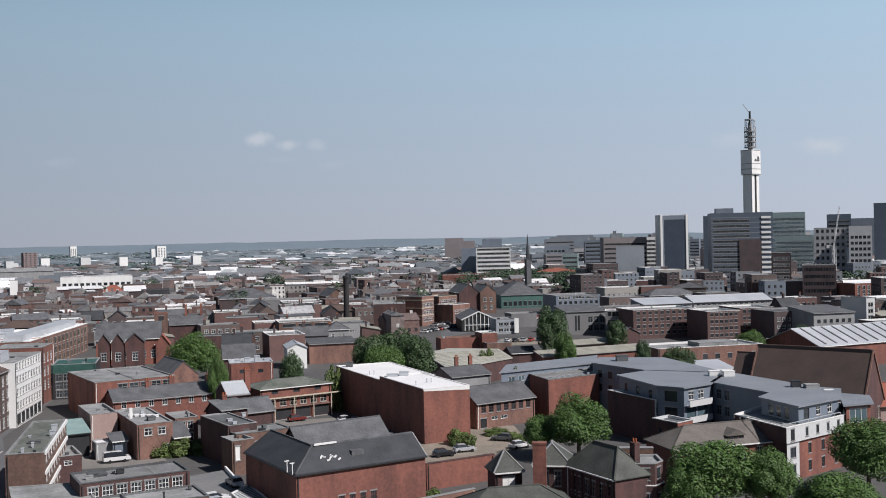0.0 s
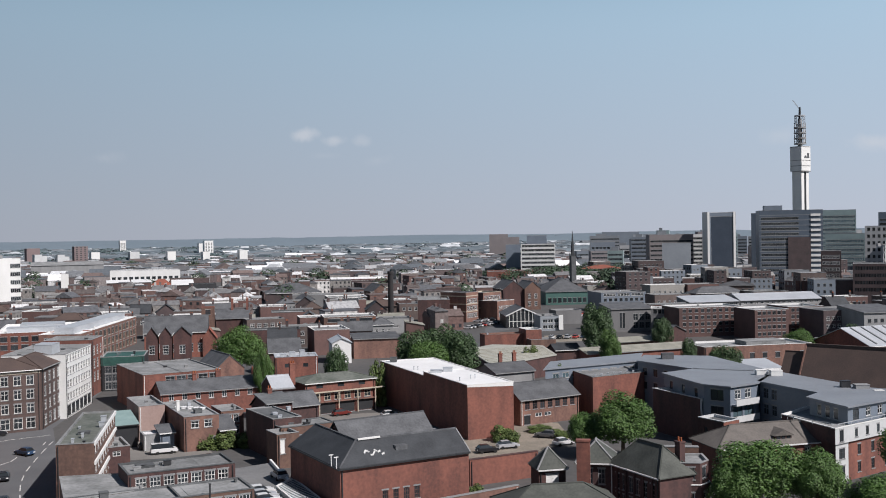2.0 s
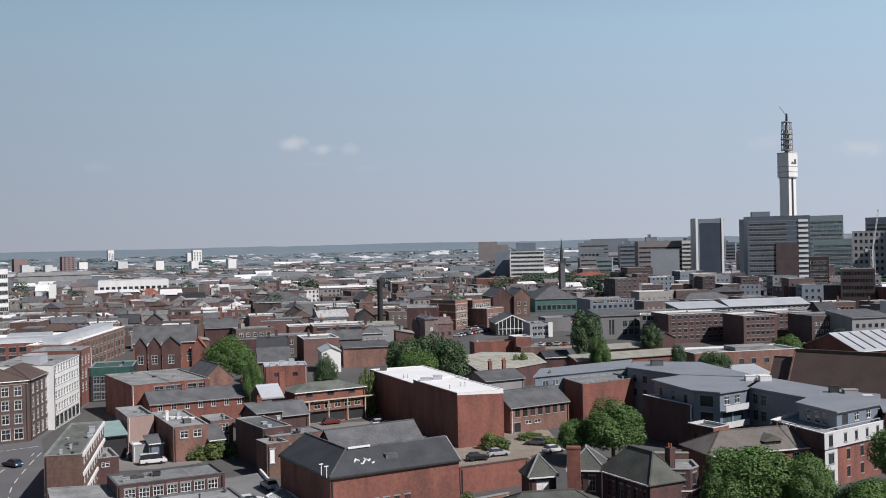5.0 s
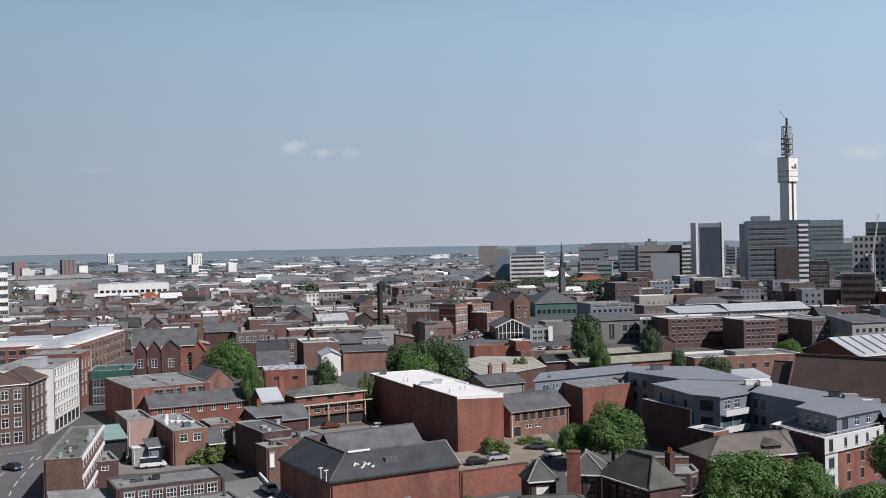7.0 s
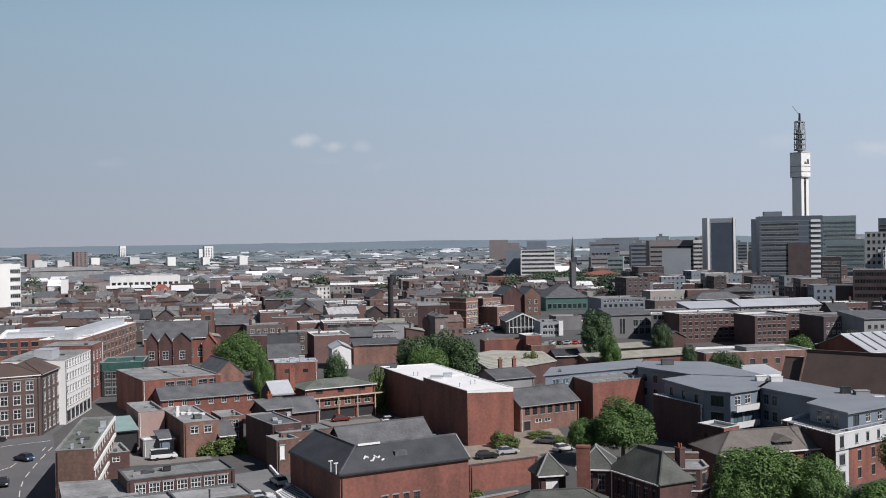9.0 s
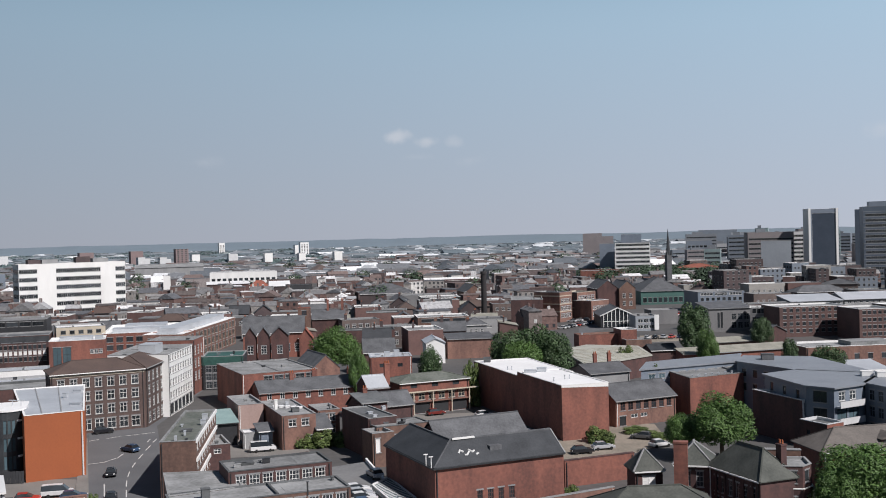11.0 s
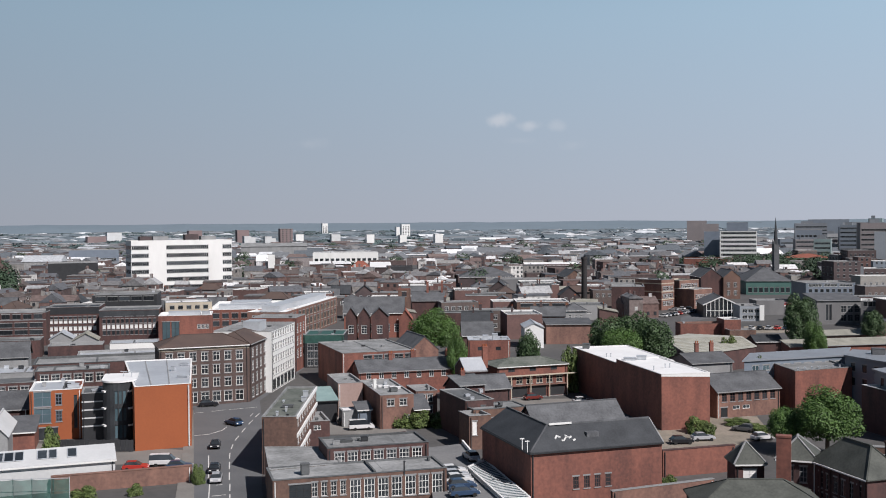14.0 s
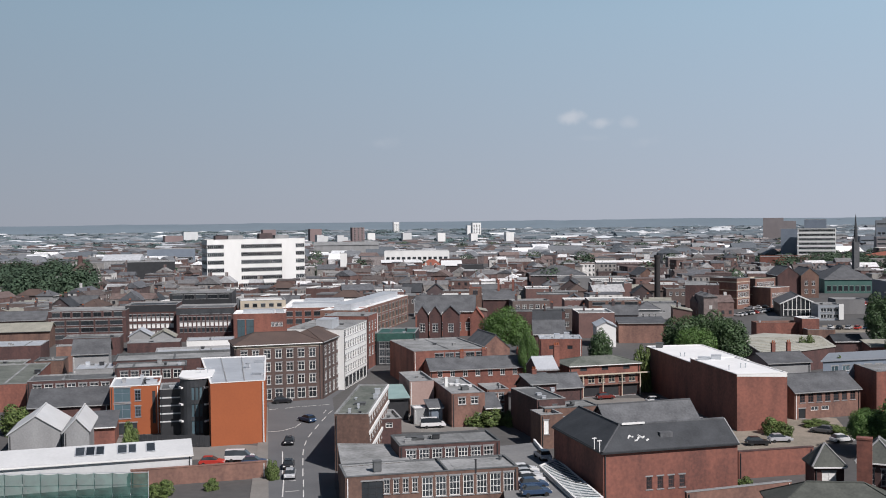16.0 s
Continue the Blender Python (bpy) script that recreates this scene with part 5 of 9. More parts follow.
block("lean_to_house", -51.2, 195.3, 29, 3.0, 6.0, 3.6, BRICK_PINK, SLATE, "small brick lean-to behind the terrace", top="mono", rise=1.8, front=[row(1, 1.4, 1.6, 1.0, style="sash")])
b = block("white_roof_house", -47.0, 223.2, 29, 4.9, 8.0, 7.2, BRICK_DARK, METAL_PALE, "brick house with white sheet roofing and a rooflight", top="gable", rise=2.2, eaves=0.1)
chimney(b, 5.2, 3.5, 7.2, 12.0, 1.2, 0.8, 3)
# dark panes close the ground-floor openings to imitate the shade inside the arcade
b = block("arcade_building", -41.0, 229.8, 33, 17.4, 9.0, 7.3, BRICK, FELT_GREEN, "two-storey brick building with an open ground-floor arcade on white columns", top="hip", rise=1.3, eaves=0.4, front=[row(3, 1.6, 0.9, 6.0, style="strip", frame_mat=METAL_DARK), row(6, 1.6, 1.4, 3.2, left=1.6, style="sash", frame_mat=CREAM), row(3, 4.4, 2.4, 0.15, left=3.0, right=0.3, style="plain", frame_mat=BRICK_DARK, glass=METAL_DARK)])
bm = bmesh.new()
box(bm, 0.8, -0.75, 5.0, 19.4, -0.05, 5.2)
part("walkway_beam", bm, CREAM, b, "pale projecting beam across the front")
bm = bmesh.new()
box(bm, 0.8, -0.5, 2.72, 17.4, -0.04, 2.95)
part("walkway_slab", bm, BRICK_PINK, b)
for u in (3.1, 7.9, 12.6, 17.1):
    bm = bmesh.new()
    box(bm, u - 0.1, -0.66, 0, u + 0.1, -0.46, 4.98)
    part("column", bm, CREAM, b, "pale column")
block("felt_range", -37.0, 182.7, 33, 10.4, 6.0, 6.2, BRICK_BROWN, FELT, "L-shaped brick range with sagging grey felt roofs", parapet=0.1, coping=FELT_DARK, front=[row(4, 1.2, 1.3, 3.2, style="plain", frame_mat=BRICK_DARK)])
b = block("felt_range", -38.9, 184.8, 33, 5.5, 14.0, 7.4, BRICK_DARK, FELT_DARK, "dark brick range with a grey felt flat roof", parapet=0.15, coping=FELT)
roof_box(b, 2, 5, 7.2, 0.9, 0.9, 0.5)
roof_box(b, 6, 8, 7.2, 0.7, 0.7, 0.8)
block("brick_pier", -36.8, 177.8, 33, 4.0, 5.0, 6.0, BRICK_BROWN, FELT, "narrow brick end building with a white door", front=[row(1, 1.1, 2.4, 2.6, style="plain", glass=WHITE, left=0.6, right=2.5)])
b = block("lean_slate_roof", -44.0, 200.9, 33, 11.5, 7.0, 6.5, BRICK_DARK, SLATE, "brick cottage with a grey slate roof and chimney", top="gable", rise=2.2)
chimney(b, 2, 3, 6.5, 10.0)
block("white_cottage", -43.0, 198.7, 33, 5.3, 6.0, 8.0, BRICK_DARK, FELT_DARK, "small brick shed with pale sheet roof", top="mono", rise=1.0)
block("slate_workshop", 6.2, 215.8, 33, 15.2, 10.0, 5.4, BRICK_PINK, SLATE, "two-storey brick workshop with slate roof and seven arched windows", top="gable", rise=2.7, eaves=0.25, front=[row(7, 1.2, 1.7, 3.3, style="tall", frame_mat=BRICK_DARK), row(1, 1.6, 1.9, 0.2, left=0.6, right=12.4, style="plain", frame_mat=METAL_DARK), row(2, 1.7, 0.8, 1.6, left=3.4, right=7, style="strip")])
b = site("brick_store", 21.9, 223.2, "plain red brick store with a grey flat roof and small vents")
wing(b, [(21.9, 223.2), (34.0, 231.2), (29.5, 245.8), (17.3, 237.8)], 0, 9.0, BRICK, FELT, coping=FELT, parapet=0.25)
for i in range(7):
    roof_box(b, 0.6 + 1.5 * i, 2.6 + 1.0 * i, 8.75, 0.35, 0.35, 0.55)
# one apartment building in several clad wings round a court
b = site("apartment_building", 50.0, 195.0, "blue-grey clad apartment building over white and red brick storeys", "building")
NORTH = [(12.2, 229.8), (34.3, 243.0), (37.2, 257.5), (14.4, 242.6)]
wing(b, NORTH, 0, 9.8, GREY_CLAD, ROOF_GREY, lip=0.35, walls={3: WHITE}, rows={0: [row(9, 1.7, 1.1, 7.7, style="strip", left=1.5, frame_mat=PALE_CLAD, glass=GLASS_BLUE), row(9, 1.5, 1.5, 4.4, style="sash", left=1.5)], 3: [row(2, 1.6, 2.2, 6.4, style="plain", frame_mat=METAL_DARK)]})
wing(b, [(33.0, 233.3), (42.6, 218.2), (57.0, 212.3), (50.0, 240.0), (36.1, 243.0)], 0, 11.0, GREY_CLAD, ROOF_GREY, lip=0.4, rows={0: [row(5, 1.3, 1.6, 8.2, style="strip", frame_mat=METAL_DARK), row(5, 1.3, 1.6, 5.2, style="strip", frame_mat=METAL_DARK)]})
wing(b, [(39.9, 196.5), (44.0, 193.1), (49.8, 197.6), (50.9, 199.7), (56.9, 212.2), (42.5, 218.1), (35.2, 212.2)], 0, 11.0, GREY_CLAD, ROOF_GREY, lip=0.45,
     rows={0: [row(1, 2.6, 2.0, 8.4, style="strip", frame_mat=METAL_DARK), row(1, 2.6, 2.1, 5.2, style="strip", frame_mat=METAL_DARK)],
           1: [row(2, 1.7, 1.6, 8.7, left=0.7, right=0.9, style="sash"), row(2, 2.6, 1.9, 5.4, style="band", frame_mat=METAL_DARK, glass=GLASS_BLUE), row(2, 2.6, 1.9, 2.4, style="band", frame_mat=METAL_DARK)],
           6: [row(3, 1.2, 1.6, 8.4, style="strip", frame_mat=METAL_DARK)]})
for z in (4.8, 7.8):
    bm = bmesh.new()
    d = Vector((5.8, 4.5)).normalized()
    o, q = Vector((-6.0, -1.9)) + d * 0.4, Vector((-6.0, -1.9)) + d * 7.0
    nrm = Vector((d.y, -d.x)) * 1.1
    outline(bm, [o + nrm, q + nrm, q, o], z - 0.2, z)
    outline(bm, [o + nrm, q + nrm, q + nrm * 0.93, o + nrm * 0.93], z, z + 0.95)
    part("balcony", bm, PALE_CLAD, b, "pale balcony slab and front")
wing(b, [(58.9, 182.0), (68.5, 187.5), (57.5, 212.4), (51.0, 199.6)], 0, 11.0, GREY_CLAD, ROOF_GREY, lip=0.4, rows={3: [row(2, 1.4, 1.9, 2.2, rise=3.0, floors=3, left=0.6, right=14.0, style="sash", frame_mat=GREY_CLAD)]})
wing(b, [(57.1, 169.2), (66.3, 176.3), (70.0, 186.2), (63.0, 191.0), (54.0, 178.8)], 8.5, 11.2, GREY_CLAD, ROOF_GREY, lip=0.5, rows={0: [row(1, 1.6, 1.7, 0.5, left=1.0, right=8.2, style="sash", frame_mat=METAL_DARK), row(2, 1.3, 1.4, 0.8, left=4.0, right=1.0, style="sash")], 4: [row(3, 1.3, 1.9, 0.2, left=1.5, right=2.0, style="plain", frame_mat=PALE_CLAD)]})
wing(b, [(53.5, 164.3), (66.9, 175.0), (71.2, 186.6), (62.0, 192.5), (48.9, 177.5)], 6.2, 8.75, PALE_CLAD, FELT, coping=WHITE, parapet=0.35, walls={4: BRICK_DARK}, rows={0: [row(1, 1.1, 1.8, 0.3, left=0.8, right=14.5, style="plain", frame_mat=METAL_DARK), row(4, 0.8, 1.3, 0.6, left=4.2, right=0.6, style="plain", frame_mat=METAL_DARK)]})
wing(b, [(53.7, 164.8), (56.4, 167.0), (54.0, 178.0), (50.0, 176.8)], 0, 6.15, PALE_CLAD, FELT, coping=WHITE, parapet=0.1, walls={3: BRICK_DARK}, rows={0: [row(1, 1.6, 1.6, 0.9, rise=2.8, floors=2, left=0.6, right=0.6, style="sash", frame_mat=METAL_DARK)]})
wing(b, [(56.5, 167.2), (66.8, 175.4), (71.0, 186.8), (62.0, 192.4), (54.2, 178.1)], 0, 6.15, BRICK, FELT, coping=WHITE, parapet=0.1, rows={0: [row(3, 0.9, 1.6, 1.0, rise=2.8, floors=2, left=1.0, right=0.6, style="tall", frame_mat=METAL_DARK)]})
wing(b, [(66.9, 174.5), (71.6, 176.0), (74.0, 183.5), (70.5, 186.3)], 0, 10.3, BRICK, ROOF_GREY, lip=0.5, rows={0: [row(1, 4.0, 2.3, 7.4, style="strip", glass=GLASS_BLUE), row(1, 4.0, 2.2, 2.4, style="strip", frame_mat=METAL_DARK)]})
for p, q in (((-2.0, -20.9), (3.4, -29.5)), ((4.0, -30.2), (15.8, -20.8))):
    bm = bmesh.new()
    beam(bm, (*p, 9.35), (*q, 9.35), 0.05)
    for i in range(9):
        m = Vector(p).lerp(Vector(q), i / 8)
        beam(bm, (m.x, m.y, 8.75), (m.x, m.y, 9.35), 0.035)
    part("terrace_rail", bm, METAL_PALE, b)
wing(b, [(39.2, 196.4), (42.4, 200.0), (38.0, 210.5), (32.6, 210.2)], 0, 8.5, BRICK_DARK, FELT, coping=PALE_CLAD, parapet=0.35, walls={0: WHITE}, rows={0: [row(1, 1.5, 1.9, 5.8, left=0.5, right=2.6, style="sash", frame_mat=METAL_DARK), row(1, 1.6, 2.1, 5.6, left=2.7, right=0.4, style="plain", frame_mat=METAL_DARK), row(1, 2.4, 2.0, 2.2, style="strip", frame_mat=METAL_DARK)]})
for u, v, w, d, hh, m in ((2.4, 12.2, 2.0, 1.6, 1.1, WHITE), (4.8, 10.6, 2.2, 1.8, 1.2, WHITE), (5.0, 13.6, 1.5, 1.0, 0.6, METAL_PALE), (12.6, -6.5, 1.6, 1.1, 1.5, METAL_DARK), (14.6, -8.0, 2.4, 1.6, 1.0, CONCRETE), (17.0, -10.5, 1.6, 1.0, 0.35, WHITE), (-11.5, 39.5, 2.6, 1.8, 1.4, SLATE)):
    roof_box(b, u, v, 11.2, w, d, hh, m, "roof_plant")
# lodge beside the court
b = site("brick_lodge", 39.9, 180.3, "small brick stair block, shaded sides coloured dark, with pale-edged flat roof")
# sunward face in plain brick; shade on the other sides is painted as dark brick
wing(b, [(39.9, 180.3), (43.2, 183.1), (40.0, 188.4), (36.6, 185.6)], 0, 7.0, BRICK_DARK, FELT_DARK, coping=PALE_CLAD, parapet=0.4, walls={0: BRICK}, rows={3: [row(1, 0.8, 0.9, 4.6, left=1.2, right=3.6, style="plain", frame_mat=METAL_DARK)]})
b = block("slate_house", 35.5, 163.6, 17, 21.3, 9.0, 5.9, BRICK, SLATE_BROWN, "brick house with a brown-grey hipped roof and gabled dormer", top="hip", rise=2.7, front=[row(6, 1.0, 1.6, 3.6, style="sash")])
bm = bmesh.new()
box(bm, 10.3, 0.9, 6.3, 13.3, 3.0, 7.2)
d = part("dormer", bm, BRICK_DARK, b)
bm = bmesh.new()
quad(bm, (10.0, 0.6, 7.1), (11.8, 0.6, 8.1), (11.8, 4.2, 8.1), (10.0, 3.6, 7.1))
quad(bm, (11.8, 0.6, 8.1), (13.6, 0.6, 7.1), (13.6, 3.6, 7.1), (11.8, 4.2, 8.1))
tri(bm, (10.0, 0.62, 7.1), (13.6, 0.62, 7.1), (11.8, 0.62, 8.1))
part("dormer_roof", bm, SLATE_BROWN, d)
bm = bmesh.new()
for u in (10.6, 11.5, 12.4):
    box(bm, u, 0.84, 6.45, u + 0.65, 0.9, 7.05)
part("dormer_window", bm, GLASS, d)
b = block("church", 61.0, 212.2, -39, 23, 14, 5.0, BRICK_DARK, TILE_BROWN, "church with a very large steep brown tiled roof", top="gable", rise=11, eaves=0.2, coping=TILE_BROWN, far_side=[row(2, 1.2, 3, 3.5, style="tall", frame_mat=CREAM)])
for u in (-0.1, 23.1):
    bm = bmesh.new()
    beam(bm, (u, -0.2, 4.9), (u, 7.0, 16.2), 0.15)
    beam(bm, (u, 14.2, 4.9), (u, 7.0, 16.2), 0.15)
    part("gable_coping", bm, BRICK_PINK, b)
bm = bmesh.new()
beam(bm, (0, 7, 16.05), (23, 7, 16.05), 0.3)
part("ridge", bm, TILE_BROWN, b)
block("chancel", 58.2, 216.0, -39, 4.4, 12, 5.0, BRICK_DARK, TILE_BROWN, "lower chancel of the church under steep brown tiles", top="gable", rise=9.3, eaves=0.2)
block("church_aisle", 82.6, 206.1, 10, 14.0, 10.0, 4.5, RENDER_PINK, TILE_RED, "pink-rendered church annexe with a red tiled roof", top="hip", rise=4)
b = block("villa", 12.5, 152.2, -8, 5.2, 7.0, 6.5, BRICK_DARK, SLATE_MOSS, "dark brick villa wing with slate hipped roof and tall chimney", top="hip", rise=2.7, front=[row(2, 1.0, 2.2, 3.4, style="tall", frame_mat=CONCRETE), row(2, 1.0, 2.0, 0.6, style="tall", frame_mat=CONCRETE)], coping=CONCRETE)
chimney(b, 0.1, -3.4, 0.0, 10.4, 1.9, 1.2, 0)
b = block("villa", 17.3, 151.7, -61, 11.2, 5.8, 6.5, BRICK_DARK, SLATE_MOSS, "dark brick villa with a large plain slate hipped roof", top="hip", rise=3.6, front=[row(6, 0.85, 2.1, 3.2, style="tall", frame_mat=CONCRETE), row(6, 0.85, 2.0, 0.5, style="tall", frame_mat=CONCRETE)])
chimney(b, 9.0, 4.4, 6, 10.8, 1.1, 0.9, 2, BRICK_DARK)
bm = bmesh.new()
for i in range(5):
    box(bm, 1.5 + 2.0 * i, -0.2, 0, 1.8 + 2.0 * i, 0, 6.1)
part("buttress", bm, BRICK_DARK, b)
b = block("villa_gable", 22.0, 143.6, 15, 3.0, 4.0, 5.6, BRICK, SLATE_MOSS, "small gabled brick porch with a pale coping against the villa", top="cross", rise=1.9, eaves=0.1, coping=CONCRETE, front=[row(1, 1.5, 2.0, 2.4, style="tall", frame_mat=CONCRETE)], clutter=False)
BAY = [(24.5, 146.9), (26.0, 144.7), (28.8, 144.4), (30.4, 146.4), (30.4, 151.0), (24.5, 151.0)]
b = site("villa_bay", 24.5, 146.9, "dark brick bay-fronted block with pale stone bands and flat roof")
wing(b, BAY, 0, 4.9, BRICK_DARK, FELT, coping=WHITE, parapet=0.05, rows={i: [row(1, 1.1, 2.2, 1.6, style="sash")] for i in (0, 1, 2)})
wing(b, [((px - 27.4) * 0.94 + 27.4, (py - 147.5) * 0.94 + 147.5) for px, py in BAY], 4.95, 7.9, BRICK_DARK, FELT, coping=CONCRETE, parapet=0.3, rows={i: [row(1, 1.2, 1.6, 0.7, style="plain", frame_mat=CONCRETE)] for i in (0, 1, 2)})
b = site("parapet_wall", 24.0, 152.6, "brown brick parapet wall with stone coping behind the bay", "wall")
wing(b, [(24.0, 152.6), (30.0, 152.0), (30.0, 152.8), (24.0, 153.4)], 0, 8.6, BRICK_BROWN, CONCRETE, coping=CONCRETE, parapet=0.02)
b = block("pavilion", 7.1, 156.4, 14, 4.2, 4.2, 4.5, BRICK_DARK, SLATE_MOSS, "small square brick pavilion with a pyramid slate roof", top="hip", rise=2.9, coping=CONCRETE, front=[row(1, 2.0, 1.8, 1.9, style="sash", glass=WHITE)])
block("slate_house", 1.7, 133.1, 10, 16.0, 9.0, 4.0, BRICK_DARK, SLATE_MOSS, "low house with a grey slate hipped roof", top="hip", rise=2.6)
block("yard_wall", -3.4, 164.7, 30, 12.8, 0.6, 4.2, BRICK, BRICK, "tall red brick yard wall", top="flat", parapet=0.1, coping=BRICK_DARK, category="wall")
b = site("corrugated_shed", 1.0, 272.0, "wide low shed under pale weathered corrugated roofing")
wing(b, [(1.0, 272.0), (18.6, 294.5), (16.0, 318.0), (1.0, 322.8), (-6.4, 310.2)], 0, 5.4, BRICK_DARK, ASBESTOS_PALE, lip=0.3)
for i in range(11):
    bm = bmesh.new()
    k = (i + 0.6) / 11.4
    p, q = Vector((0.0, 0.5)).lerp(Vector((-6.9, 37.8)), k), Vector((17.0, 22.8)).lerp(Vector((14.4, 45.2)), k)
    beam(bm, (p.x, p.y, 5.7), (q.x, q.y, 5.7), 0.12)
    part("sheet_lap", bm, ASBESTOS, b)
b = block("blue_roof_range", 1.4, 249.5, 30, 10.9, 10.0, 6.5, CONCRETE, SLATE, "low range with blue-grey roof and dark chimneys", top="gable", rise=1.6)
chimney(b, 4, 5, 6.5, 10.5)
chimney(b, 8, 5, 6.5, 10.5)
block("long_wall_building", 27.9, 300.0, 24, 35.1, 4.5, 5.0, BRICK, ASBESTOS, "long brick shed with corrugated roof along a yard", top="mono", rise=1.2, far=True)
b = block("timber_frame_hall", 7.3, 439.5, 6, 14.0, 24.0, 5.2, METAL_DARK, SLATE, "hall with a tall white-framed glazed gable", top="cross", rise=3.2, eaves=0.4, far=True)
bm = bmesh.new()
box(bm, 1.2, -0.12, 0.6, 12.8, -0.02, 5.0)
box(bm, 4.0, -0.12, 5.0, 10.0, -0.02, 6.3)
part("glazing", bm, GLASS, b)
for i in range(8):
    bm = bmesh.new()
    u = 1.2 + 1.66 * i
    box(bm, u - 0.13, -0.3, 0.4, u + 0.13, -0.13, 5.2 + 3.0 * (1 - abs(u - 7) / 7))
    part("mullion", bm, WHITE, b)
bm = bmesh.new()
box(bm, 1.0, -0.28, 2.7, 13.0, -0.14, 2.95)
beam(bm, (-0.3, -0.35, 5.1), (7, -0.35, 8.45), 0.22)
beam(bm, (14.3, -0.35, 5.1), (7, -0.35, 8.45), 0.22)
part("gable_frame", bm, WHITE, b)
b = block("white_office_small", 20.9, 425.6, 10, 8.5, 12.0, 6.0, BAND_GREY, FELT, "small pale two-storey office with open white balconies", drawn=8.0, front=[row(3, 3.2, 1.9, 1.2, rise=3.2, floors=2, style="strip", frame_mat=WHITE)], far=True)
bm = bmesh.new()
box(bm, 7.4, -1.2, 0.4, 9.2, -0.9, 6.4)
part('sign_panel', bm, WHITE, b)
block("brick_low", -1.5, 344.8, 16, 19.0, 6.0, 6.5, BRICK, FELT, "low red brick yard building with a flat roof", coping=BRICK_PINK, far=True)
block("brick_low", 12.2, 345.6, 16, 5.4, 8.0, 8.0, BRICK, FELT, "small red brick block by the yard wall", coping=WHITE, far=True)
block("dark_glass_office", 56.0, 522.5, 14, 23.7, 20.0, 9.5, GREY_CLAD, FELT, "grey office with three dark roof bays and arched windows", drawn=16.0, front=[row(3, 7.5, 2.2, 13.0, style="band"), row(8, 1.6, 2.6, 8.6, style="plain", frame_mat=METAL_DARK), row(8, 1.6, 2.6, 4.6, style="plain", frame_mat=METAL_DARK)], far=True)
block("grey_hall", 48.5, 416.3, 14, 17.5, 14.0, 9.2, GREY_RENDER, SLATE, "plain grey rendered hall with slit windows", drawn=9.0, top="mono", rise=1.5, front=[row(2, 0.9, 6, 1.5, left=3.4, right=11.6, style="tall", frame_mat=METAL_DARK), row(3, 2.0, 2.4, 1.2, rise=3.2, floors=2, left=9.0, right=0.8, style="band", frame_mat=CONCRETE)], far=True)
block("green_hall", 31.5, 576.9, 8, 24.0, 34.0, 7.3, TEAL_CLAD, SLATE, "large hall with green-blue cladding and grey hipped roof", top="hip", rise=7, front=[row(8, 2.0, 2.6, 1.2, style="plain", frame_mat=METAL_DARK)], far=True)
block("brick_mill", 71.0, 392.6, 14, 26.0, 16.0, 11.0, HAZED_RED, FELT, "long dark brick mill with many small windows", drawn=14.5, coping=WHITE, front=[row(10, 1.3, 1.6, 2.2, rise=3.3, floors=4, style="sash", frame_mat=METAL_DARK)], far=True)
block("brick_mill", 95.2, 378.0, 14, 13.2, 16.0, 11.0, HAZED_RED, FELT, "dark brick mill bay with a white-edged flat roof", drawn=14.5, coping=WHITE, front=[row(6, 1.3, 1.6, 2.2, rise=3.3, floors=4, style="sash", frame_mat=METAL_DARK)], far=True)
block("brick_mill", 110.8, 391.1, 14, 14.2, 16.0, 11.0, HAZED_RED, FELT, "dark brick mill range with small windows", drawn=14.5, coping=WHITE, front=[row(6, 1.3, 1.6, 2.2, rise=3.3, floors=4, style="sash", frame_mat=METAL_DARK)], far=True)
block("pale_roof_range", 86.1, 450.0, 14, 22.7, 14.0, 9.0, CONCRETE, METAL_PALE, "range with pale metal roof and a strip of windows", drawn=12.0, top="mono", rise=2, front=[row(12, 1.6, 1.2, 10.0, style="strip")], far=True)
block("pale_roof_range", 109.4, 457.5, 14, 38.3, 16.0, 9.0, CONCRETE, METAL_PALE, "long range with pale barrel roofs and dormer strip", drawn=12.0, top="gable", rise=2.5, front=[row(14, 1.6, 1.2, 10.0, style="strip")], far=True)
block("stone_mill", 117.3, 371.2, 14, 15.9, 16.0, 11.0, HAZED_DARK, SLATE, "dark brick mill with white window dots", drawn=15.0, front=[row(7, 1.3, 1.6, 3.0, rise=3.6, floors=3, style="sash")], far=True)
block("stone_mill", 127.3, 359.9, 14, 16.1, 16.0, 11.0, CONCRETE, SLATE, "grey stone mill with small dark windows", drawn=15.0, top="mono", rise=1.5, front=[row(6, 1.3, 1.8, 3.0, rise=3.6, floors=3, style="plain", frame_mat=METAL_DARK)], far=True)
block("dark_office", 199.8, 527.7, 30, 14.0, 62.0, 11.5, BRICK_DARK, FELT_DARK, "long dark red brick office with a flat roof", drawn=20.0, front=[row(2, 2.4, 2.4, 12.0, style="plain", frame_mat=METAL_DARK)], far=True)
block("striped_office", 201.7, 512.2, 14, 41.1, 30.0, 13.0, BRICK, MEMBRANE, "red brick office striped with tall white window strips", drawn=20.0, coping=WHITE, front=[row(14, 1.6, 9, 9.0, style="tall")], far=True)
block("balcony_flats", 162.9, 402.8, 20, 4.1, 14.0, 13.0, PALE_CLAD, FELT, "white flats with stacked balconies", drawn=18.0, front=[row(1, 5, 2.2, 3.0, rise=3.4, floors=4, style="strip")], far=True)
